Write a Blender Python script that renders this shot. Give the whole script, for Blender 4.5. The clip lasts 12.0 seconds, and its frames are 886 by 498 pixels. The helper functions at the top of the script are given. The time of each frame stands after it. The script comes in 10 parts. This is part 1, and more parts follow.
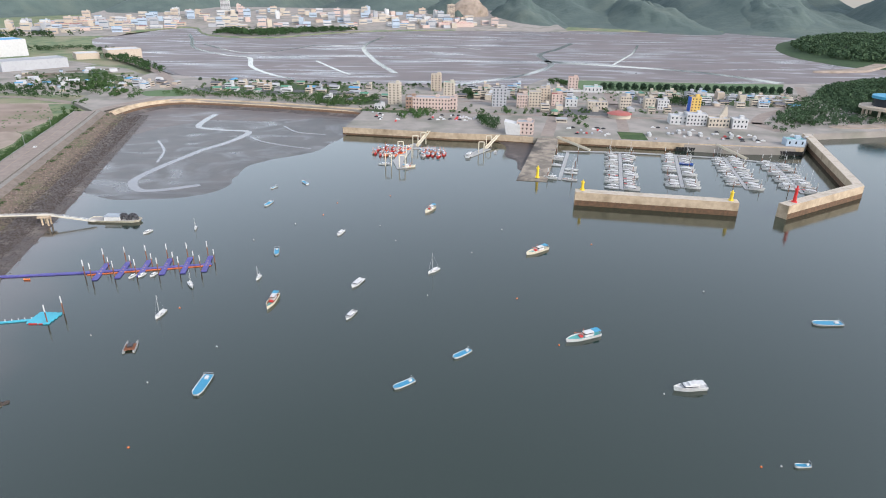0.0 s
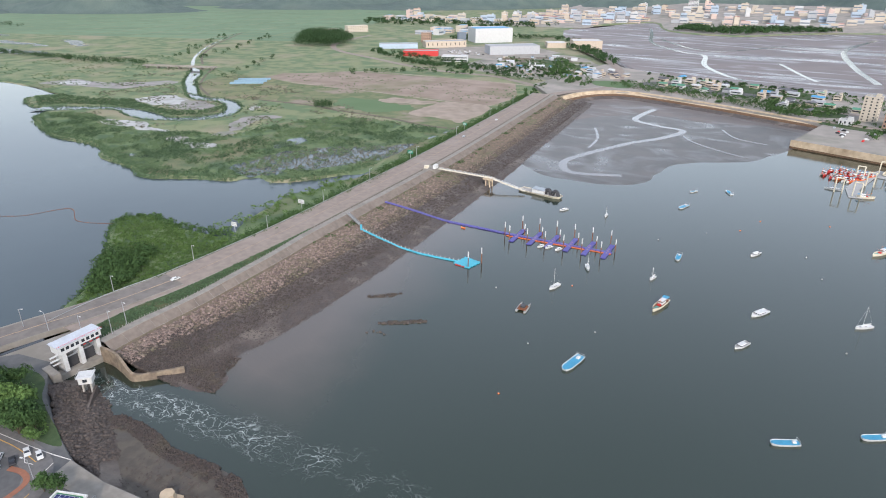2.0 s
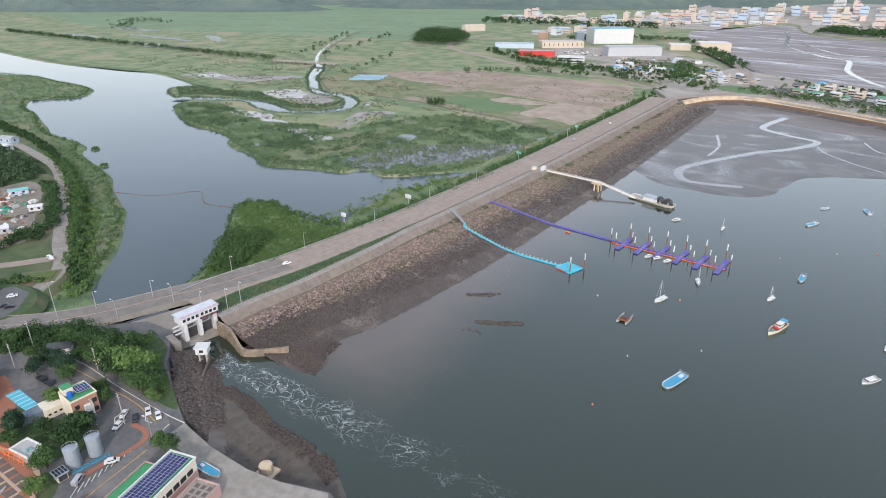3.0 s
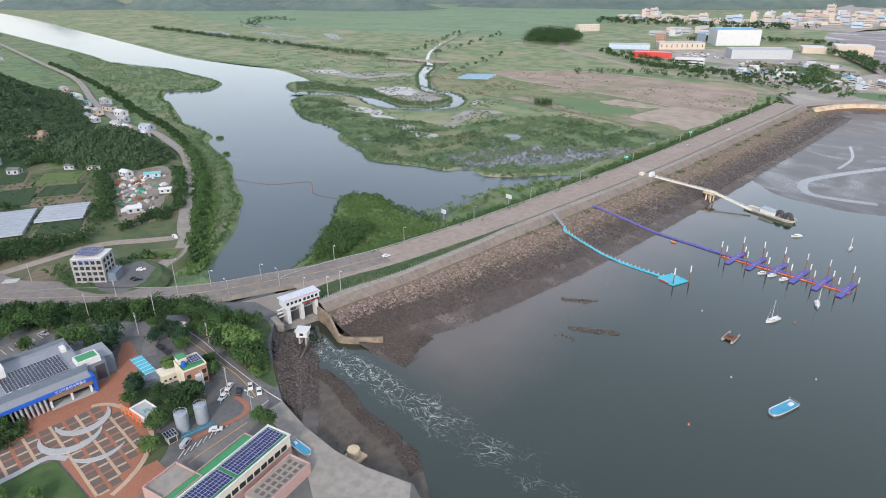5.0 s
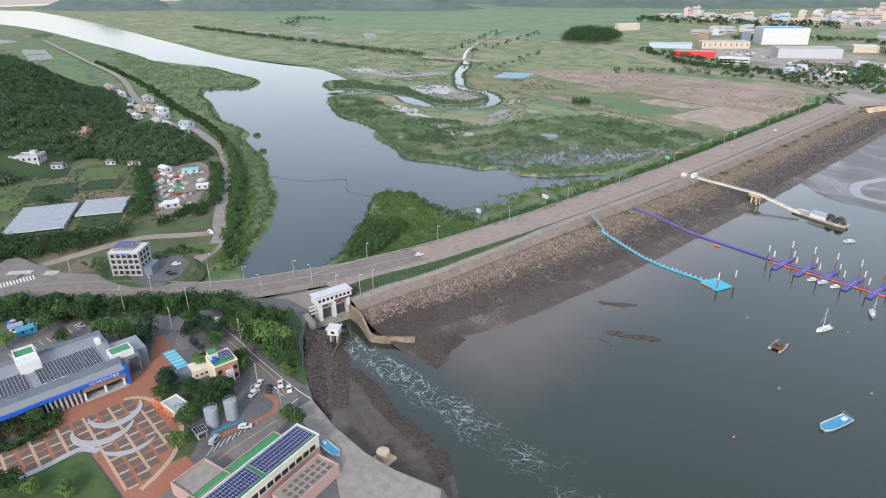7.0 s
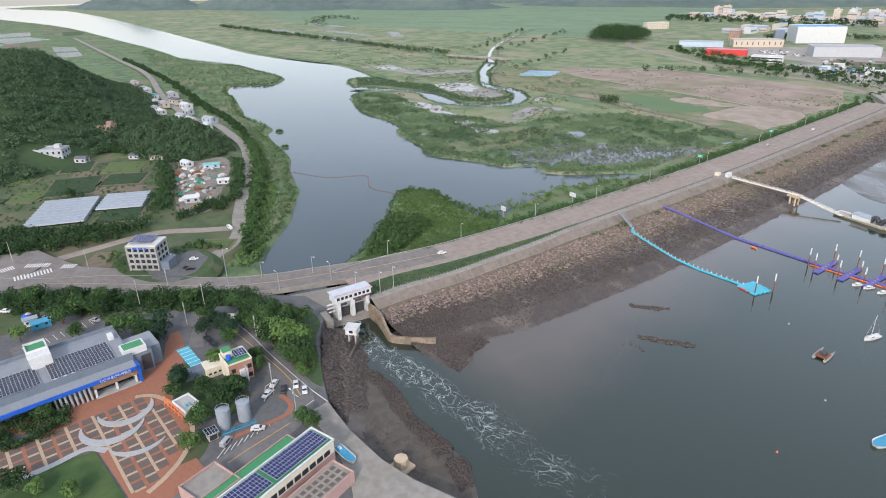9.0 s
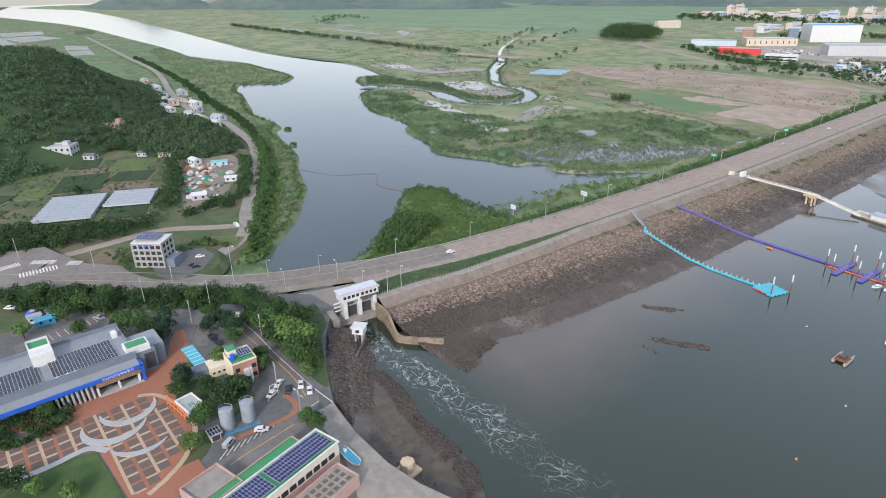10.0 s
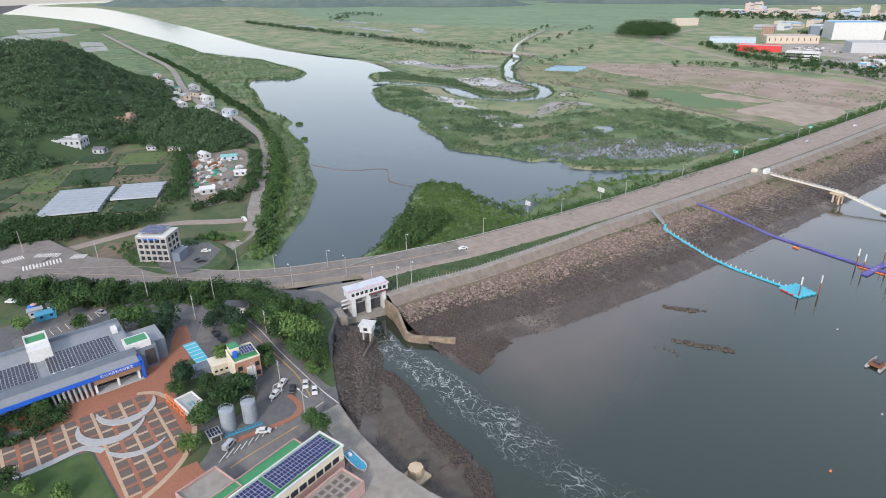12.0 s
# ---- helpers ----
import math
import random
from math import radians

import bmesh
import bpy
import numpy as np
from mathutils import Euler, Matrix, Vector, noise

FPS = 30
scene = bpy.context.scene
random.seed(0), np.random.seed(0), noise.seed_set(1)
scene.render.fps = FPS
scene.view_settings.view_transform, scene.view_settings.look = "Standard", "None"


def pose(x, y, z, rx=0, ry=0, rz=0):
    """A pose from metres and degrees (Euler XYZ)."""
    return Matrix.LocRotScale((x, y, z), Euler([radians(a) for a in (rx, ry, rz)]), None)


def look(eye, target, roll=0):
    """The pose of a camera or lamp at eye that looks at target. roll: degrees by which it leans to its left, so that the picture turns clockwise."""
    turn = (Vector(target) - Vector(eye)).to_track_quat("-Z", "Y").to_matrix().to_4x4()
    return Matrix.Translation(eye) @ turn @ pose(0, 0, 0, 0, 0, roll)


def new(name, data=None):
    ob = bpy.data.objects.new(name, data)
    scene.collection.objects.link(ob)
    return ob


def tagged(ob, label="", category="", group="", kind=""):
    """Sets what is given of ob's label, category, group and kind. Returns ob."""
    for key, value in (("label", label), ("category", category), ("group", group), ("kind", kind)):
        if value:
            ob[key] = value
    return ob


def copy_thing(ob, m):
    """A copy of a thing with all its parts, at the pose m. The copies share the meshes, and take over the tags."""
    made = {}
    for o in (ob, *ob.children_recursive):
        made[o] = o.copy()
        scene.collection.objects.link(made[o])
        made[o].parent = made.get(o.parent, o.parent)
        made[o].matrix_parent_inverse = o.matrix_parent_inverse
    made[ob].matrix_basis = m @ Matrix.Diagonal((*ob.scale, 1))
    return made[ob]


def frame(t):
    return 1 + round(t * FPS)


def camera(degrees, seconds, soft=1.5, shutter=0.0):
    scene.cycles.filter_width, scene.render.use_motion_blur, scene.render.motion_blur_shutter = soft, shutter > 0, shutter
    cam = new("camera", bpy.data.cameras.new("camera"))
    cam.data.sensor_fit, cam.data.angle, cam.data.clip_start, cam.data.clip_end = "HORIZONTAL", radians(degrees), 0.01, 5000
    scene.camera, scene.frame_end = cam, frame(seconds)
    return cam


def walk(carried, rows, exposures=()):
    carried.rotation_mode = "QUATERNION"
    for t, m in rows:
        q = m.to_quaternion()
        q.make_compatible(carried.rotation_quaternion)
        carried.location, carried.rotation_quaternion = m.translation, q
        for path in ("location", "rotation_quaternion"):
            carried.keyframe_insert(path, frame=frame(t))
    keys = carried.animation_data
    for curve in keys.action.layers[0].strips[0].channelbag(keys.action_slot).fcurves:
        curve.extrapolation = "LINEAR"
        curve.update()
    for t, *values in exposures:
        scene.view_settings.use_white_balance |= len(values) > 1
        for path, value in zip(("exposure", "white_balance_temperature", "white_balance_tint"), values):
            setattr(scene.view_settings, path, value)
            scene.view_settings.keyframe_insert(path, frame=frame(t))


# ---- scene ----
cam = camera(70.9, 12.0, soft=1.0)
# seconds, x, y, z, yaw, pitch, roll of the hovering and then slowly sinking camera
ROWS = [
    (0.0, -0.00, 0.00, 149.80, -3.129, -23.329, 0.990),
    (0.5, -0.08, 0.99, 149.29, 9.810, -23.618, 0.781),
    (1.0, -0.16, 1.73, 149.00, 20.349, -23.800, 0.505),
    (1.5, -0.23, 2.29, 148.83, 28.870, -23.905, 0.290),
    (2.0, -0.27, 2.70, 148.73, 35.818, -23.988, 0.130),
    (2.5, -0.30, 3.00, 148.67, 41.462, -24.014, -0.020),
    (3.0, -0.30, 3.23, 148.64, 46.084, -24.021, -0.158),
    (3.5, -0.27, 3.40, 148.62, 49.859, -24.041, -0.308),
    (4.0, -0.20, 3.52, 148.61, 52.580, -24.030, -0.410),
    (4.5, -0.14, 3.61, 148.60, 54.540, -24.020, -0.510),
    (5.0, -0.06, 3.69, 148.60, 55.950, -24.010, -0.600),
    (5.5, -0.00, 3.75, 148.60, 56.945, -24.006, -0.669),
    (6.0, -1.15, 4.39, 147.93, 57.793, -23.999, -0.781),
    (6.5, -2.76, 5.10, 146.96, 58.574, -23.963, -0.891),
    (7.0, -4.74, 6.04, 145.75, 59.275, -23.942, -0.970),
    (9.0, -13.39, 10.34, 140.18, 61.478, -23.862, -1.103),
    (9.5, -15.31, 11.38, 138.92, 61.934, -23.861, -1.135),
    (10.0, -17.29, 12.45, 137.61, 62.355, -23.859, -1.146),
    (10.5, -19.22, 13.42, 136.24, 62.725, -23.865, -1.180),
    (11.0, -21.09, 14.41, 134.87, 63.086, -23.872, -1.172),
    (11.5, -22.99, 15.36, 133.60, 63.409, -23.905, -1.156),
    (12.0, -24.91, 16.44, 132.26, 63.588, -23.907, -1.151),
]


def facing(x, y, z, yaw, pitch, roll):
    return pose(x, y, z, 0, 0, yaw) @ pose(0, 0, 0, 90 + pitch) @ pose(0, 0, 0, 0, 0, roll)


walk(cam, [(row[0], facing(*row[1:])) for row in ROWS], [(0.0, 0.95, 5960, 14), (12.0, 0.95, 5960, 14)])

# ---- world, sun, exposure ----
SUN_FROM = Vector((0.62, -0.58, 0.53)).normalized()
sun_height, sun_turn = math.asin(SUN_FROM.z), math.atan2(SUN_FROM.x, SUN_FROM.y)
sky_world = bpy.data.worlds.new("hazy_sky")
sky_world.use_nodes = True
sky = sky_world.node_tree.nodes.new("ShaderNodeTexSky")
sky.sky_type, sky.sun_disc = "NISHITA", False
sky.sun_elevation, sky.sun_rotation = sun_height, sun_turn
sky.dust_density, sky.air_density, sky.ozone_density = 1.2, 1.6, 1.8
back = sky_world.node_tree.nodes["Background"]
back.inputs["Strength"].default_value = 0.15
haze = sky_world.node_tree.nodes.new("ShaderNodeHueSaturation")
haze.inputs["Saturation"].default_value = 0.38
sky_world.node_tree.links.new(sky.outputs["Color"], haze.inputs["Color"])
sky_world.node_tree.links.new(haze.outputs["Color"], back.inputs["Color"])
scene.world = sky_world
sun = new("sun", bpy.data.lights.new("sun", "SUN"))
sun.data.energy, sun.data.angle, sun.data.color = 1.3, radians(4.0), (1.0, 0.85, 0.68)
sun.matrix_world = look(SUN_FROM * 400, (0, 0, 0))


# ---- materials ----
def rgb(value):
    return (*value, 1.0) if len(value) == 3 else value


def surface(name, colour, second=None, scale=1.0, rough=0.8, metal=0.0, bump=0.0, bump_scale=6.0, third=None, big=0.02,
            spread=0.45, island=0.0, specular=0.3):
    """A procedural surface: two colours mixed by fine grain, a third by large stains, with relief; sizes in metres."""
    m = bpy.data.materials.new(name)
    m.use_nodes = True
    nt = m.node_tree
    bsdf = nt.nodes["Principled BSDF"]
    bsdf.inputs["Roughness"].default_value = rough
    bsdf.inputs["Metallic"].default_value = metal
    bsdf.inputs["Specular IOR Level"].default_value = specular
    geo = nt.nodes.new("ShaderNodeNewGeometry")

    def grain(size, detail=4.0):
        n = nt.nodes.new("ShaderNodeTexNoise")
        n.inputs["Scale"].default_value, n.inputs["Detail"].default_value = size, detail
        nt.links.new(geo.outputs["Position"], n.inputs["Vector"])
        return n.outputs["Fac"]

    def ramp(fac, lo, hi):
        r = nt.nodes.new("ShaderNodeMapRange")
        r.inputs["From Min"].default_value, r.inputs["From Max"].default_value = lo, hi
        nt.links.new(fac, r.inputs["Value"])
        return r.outputs["Result"]

    def mix(fac, a, b):
        x = nt.nodes.new("ShaderNodeMix")
        x.data_type = "RGBA"
        nt.links.new(fac, x.inputs[0])
        for k, v in ((6, a), (7, b)):
            if isinstance(v, tuple):
                x.inputs[k].default_value = rgb(v)
            else:
                nt.links.new(v, x.inputs[k])
        return x.outputs[2]

    half = spread / 2
    second = second or tuple(c * 0.8 for c in colour)
    out = mix(ramp(grain(scale), 0.5 - half * 0.6, 0.5 + half * 0.6), colour, second)
    if third:
        out = mix(ramp(grain(big, 6.0), 0.52, 0.52 + half), out, third)
    if island:
        hue = nt.nodes.new("ShaderNodeHueSaturation")
        info = nt.nodes.new("ShaderNodeObjectInfo")
        add = nt.nodes.new("ShaderNodeMath")
        add.operation = "ADD"
        nt.links.new(geo.outputs["Random Per Island"], add.inputs[0])
        nt.links.new(info.outputs["Random"], add.inputs[1])
        nt.links.new(ramp(add.outputs[0], 0.0, 2.0), hue.inputs["Value"])
        r = hue.inputs["Value"].links[0].from_node
        r.inputs["To Min"].default_value, r.inputs["To Max"].default_value = 1 - island, 1 + island
        nt.links.new(out, hue.inputs["Color"])
        out = hue.outputs["Color"]
    nt.links.new(out, bsdf.inputs["Base Color"])
    if bump:
        b = nt.nodes.new("ShaderNodeBump")
        b.inputs["Strength"].default_value, b.inputs["Distance"].default_value = 1.0, bump
        nt.links.new(grain(bump_scale), b.inputs["Height"])
        nt.links.new(b.outputs["Normal"], bsdf.inputs["Normal"])
    return m


def water(name, colour, second, ripple, scale, rough=0.08, big=0.006, shine=1.0, index=1.4, film=0.0):
    """Murky water: an opaque silt-coloured body under a mirroring, rippled skin; film mixes in plain diffuse to weaken
    the mirroring.
    """
    m = surface(name, colour, second, scale=big, rough=rough, spread=0.7, specular=shine)
    nt = m.node_tree
    bsdf = nt.nodes["Principled BSDF"]
    bsdf.inputs["IOR"].default_value = index
    geo = nt.nodes.new("ShaderNodeNewGeometry")
    stretch = nt.nodes.new("ShaderNodeMapping")
    stretch.inputs["Scale"].default_value = (0.7, 1.6, 1.0)
    stretch.inputs["Rotation"].default_value = (0, 0, radians(25))
    wave = nt.nodes.new("ShaderNodeTexNoise")
    wave.inputs["Scale"].default_value, wave.inputs["Detail"].default_value = scale, 5.0
    patch = nt.nodes.new("ShaderNodeTexNoise")
    patch.inputs["Scale"].default_value = 0.012
    calm = nt.nodes.new("ShaderNodeMapRange")
    calm.inputs["From Min"].default_value, calm.inputs["From Max"].default_value = 0.4, 0.65
    calm.inputs["To Min"].default_value, calm.inputs["To Max"].default_value = ripple * 0.3, ripple
    b = nt.nodes.new("ShaderNodeBump")
    b.inputs["Distance"].default_value = 1.0
    for a, c in ((geo.outputs["Position"], stretch.inputs["Vector"]), (stretch.outputs["Vector"], wave.inputs["Vector"]),
                 (geo.outputs["Position"], patch.inputs["Vector"]), (patch.outputs["Fac"], calm.inputs["Value"]),
                 (calm.outputs["Result"], b.inputs["Strength"]), (wave.outputs["Fac"], b.inputs["Height"]),
                 (b.outputs["Normal"], bsdf.inputs["Normal"])):
        nt.links.new(a, c)
    if film:
        out = nt.nodes["Material Output"]
        body = nt.nodes.new("ShaderNodeBsdfDiffuse")
        blend = nt.nodes.new("ShaderNodeMixShader")
        blend.inputs[0].default_value = film
        for a, c in ((bsdf.inputs["Base Color"].links[0].from_socket, body.inputs["Color"]), (bsdf.outputs[0], blend.inputs[1]), (body.outputs[0], blend.inputs[2]), (blend.outputs[0], out.inputs["Surface"])):
            nt.links.new(a, c)
    return m


def add_silt(m):
    """Brown silt clouding the water along the embankment's foot."""
    nt = m.node_tree
    bsdf = nt.nodes["Principled BSDF"]
    old = bsdf.inputs["Base Color"].links[0].from_socket
    geo = nt.nodes.new("ShaderNodeNewGeometry")
    dot = nt.nodes.new("ShaderNodeVectorMath")
    dot.operation = "DOT_PRODUCT"
    dot.inputs[1].default_value = (0.975, 0.222, 0.0)
    blot = nt.nodes.new("ShaderNodeTexNoise")
    blot.inputs["Scale"].default_value, blot.inputs["Detail"].default_value = 0.022, 5.0
    wide = nt.nodes.new("ShaderNodeMath")
    wide.operation, wide.inputs[1].default_value, wide.inputs[2].default_value = "MULTIPLY_ADD", -44.0, 22.0
    add = nt.nodes.new("ShaderNodeMath")
    fade = nt.nodes.new("ShaderNodeMapRange")
    fade.inputs["From Min"].default_value, fade.inputs["From Max"].default_value = -150.0, -106.0
    fade.inputs["To Min"].default_value, fade.inputs["To Max"].default_value = 1.0, 0.0
    mix = nt.nodes.new("ShaderNodeMix")
    mix.data_type = "RGBA"
    mix.inputs[7].default_value = (0.086, 0.070, 0.055, 1.0)
    split = nt.nodes.new("ShaderNodeSeparateXYZ")
    shore = nt.nodes.new("ShaderNodeMapRange")
    shore.inputs["From Min"].default_value, shore.inputs["From Max"].default_value = 104.0, 130.0
    both = nt.nodes.new("ShaderNodeMath")
    both.operation = "MULTIPLY"
    for a, c in ((geo.outputs["Position"], split.inputs[0]), (split.outputs["Y"], shore.inputs["Value"]), (shore.outputs["Result"], both.inputs[0]),
                 (fade.outputs["Result"], both.inputs[1]), (both.outputs["Value"], mix.inputs[0])):
        nt.links.new(a, c)
    for a, c in ((geo.outputs["Position"], dot.inputs[0]), (geo.outputs["Position"], blot.inputs["Vector"]), (blot.outputs["Fac"], wide.inputs[0]),
                 (dot.outputs["Value"], add.inputs[0]), (wide.outputs["Value"], add.inputs[1]), (add.outputs["Value"], fade.inputs["Value"]),
                 (old, mix.inputs[6]), (mix.outputs[2], bsdf.inputs["Base Color"])):
        nt.links.new(a, c)
    return m


def add_foam(m):
    """A drifting web of white foam on the water below the sluice."""
    nt = m.node_tree
    bsdf = nt.nodes["Principled BSDF"]
    old = bsdf.inputs["Base Color"].links[0].from_socket

    def node(kind, **values):
        n = nt.nodes.new(kind)
        for k, v in values.items():
            if k == "operation":
                n.operation = v
            elif k == "feature":
                n.feature = v
            else:
                n.inputs[k.replace("_", " ")].default_value = v
        return n

    def maths(op, a, b):
        n = node("ShaderNodeMath", operation=op)
        for i, v in enumerate((a, b)):
            if isinstance(v, float):
                n.inputs[i].default_value = v
            else:
                nt.links.new(v, n.inputs[i])
        return n.outputs[0]

    def span(value, lo, hi, a=0.0, b=1.0):
        n = node("ShaderNodeMapRange", From_Min=lo, From_Max=hi, To_Min=a, To_Max=b)
        nt.links.new(value, n.inputs["Value"])
        return n.outputs["Result"]

    geo = node("ShaderNodeNewGeometry")
    place = node("ShaderNodeMapping")
    place.vector_type = "TEXTURE"
    place.inputs["Location"].default_value = (-240.0, 84.5, 0.0)
    place.inputs["Rotation"].default_value = (0, 0, radians(12.5))
    place.inputs["Scale"].default_value = (1.0, 1.0, 1.0)
    nt.links.new(geo.outputs["Position"], place.inputs["Vector"])
    split = node("ShaderNodeSeparateXYZ")
    nt.links.new(place.outputs["Vector"], split.inputs[0])
    warp = node("ShaderNodeTexNoise", Scale=0.13, Detail=5.0)
    nt.links.new(geo.outputs["Position"], warp.inputs["Vector"])
    bend = node("ShaderNodeVectorMath", operation="MULTIPLY_ADD")
    bend.inputs[1].default_value = (16.0, 12.0, 0.0)
    nt.links.new(warp.outputs["Color"], bend.inputs[0])
    nt.links.new(place.outputs["Vector"], bend.inputs[2])
    drawn = node("ShaderNodeMapping")
    drawn.inputs["Scale"].default_value = (0.62, 1.25, 1.0)
    nt.links.new(bend.outputs[0], drawn.inputs["Vector"])
    lines = []
    for scale, thick in ((0.17, 0.024), (0.36, 0.026)):
        web = node("ShaderNodeTexVoronoi", Scale=scale, feature="DISTANCE_TO_EDGE")
        nt.links.new(drawn.outputs["Vector"], web.inputs["Vector"])
        lines.append(span(web.outputs["Distance"], 0.0, thick, 1.0, 0.0))
    blot = node("ShaderNodeTexNoise", Scale=0.09, Detail=5.0)
    nt.links.new(geo.outputs["Position"], blot.inputs["Vector"])
    torn = node("ShaderNodeTexNoise", Scale=0.42, Detail=6.0)
    nt.links.new(geo.outputs["Position"], torn.inputs["Vector"])
    half = span(split.outputs["X"], 0.0, 130.0, 7.0, 11.0)
    off = maths("DIVIDE", maths("ABSOLUTE", split.outputs["Y"], 0.0), half)
    inside_ = maths("MULTIPLY", span(off, 0.3, 1.2, 1.0, 0.0), maths("MULTIPLY", span(split.outputs["X"], 0.0, 5.0), span(split.outputs["X"], 70.0, 175.0, 1.0, 0.0)))
    cover = span(maths("ADD", blot.outputs["Fac"], maths("MULTIPLY", inside_, 0.55)), 0.64, 1.0)
    fac = maths("MULTIPLY", maths("MULTIPLY", cover, span(inside_, 0.0, 0.25)), maths("MULTIPLY", span(torn.outputs["Fac"], 0.36, 0.52), maths("MAXIMUM", lines[0], maths("MULTIPLY", lines[1], 0.8))))
    mix = nt.nodes.new("ShaderNodeMix")
    mix.data_type = "RGBA"
    mix.inputs[7].default_value = (0.46, 0.50, 0.48, 1.0)
    for a, c in ((fac, mix.inputs[0]), (old, mix.inputs[6]), (mix.outputs[2], bsdf.inputs["Base Color"])):
        nt.links.new(a, c)
    return m


def mudflat_streaks(m, size=(0.004, 0.018), wet_colour=(0.19, 0.18, 0.185), gloss_range=(0.55, 0.24)):
    """Shining wet runnels drawn out across the mud."""
    nt = m.node_tree
    bsdf = nt.nodes["Principled BSDF"]
    old = bsdf.inputs["Base Color"].links[0].from_socket
    geo = nt.nodes.new("ShaderNodeNewGeometry")
    place = nt.nodes.new("ShaderNodeMapping")
    place.inputs["Rotation"].default_value = (0, 0, radians(35))
    place.inputs["Scale"].default_value = (*size, 1.0)
    wet = nt.nodes.new("ShaderNodeTexNoise")
    wet.inputs["Scale"].default_value, wet.inputs["Detail"].default_value, wet.inputs["Distortion"].default_value = 1.0, 7.0, 1.6
    fac = nt.nodes.new("ShaderNodeMapRange")
    fac.inputs["From Min"].default_value, fac.inputs["From Max"].default_value = 0.50, 0.66
    gloss = nt.nodes.new("ShaderNodeMapRange")
    gloss.inputs["To Min"].default_value, gloss.inputs["To Max"].default_value = gloss_range
    mix = nt.nodes.new("ShaderNodeMix")
    mix.data_type = "RGBA"
    mix.inputs[7].default_value = (*wet_colour, 1.0)
    for a, c in ((geo.outputs["Position"], place.inputs["Vector"]), (place.outputs["Vector"], wet.inputs["Vector"]), (wet.outputs["Fac"], fac.inputs["Value"]), (fac.outputs["Result"], mix.inputs[0]),
                 (old, mix.inputs[6]), (mix.outputs[2], bsdf.inputs["Base Color"]), (fac.outputs["Result"], gloss.inputs["Value"]), (gloss.outputs["Result"], bsdf.inputs["Roughness"])):
        nt.links.new(a, c)
    return m


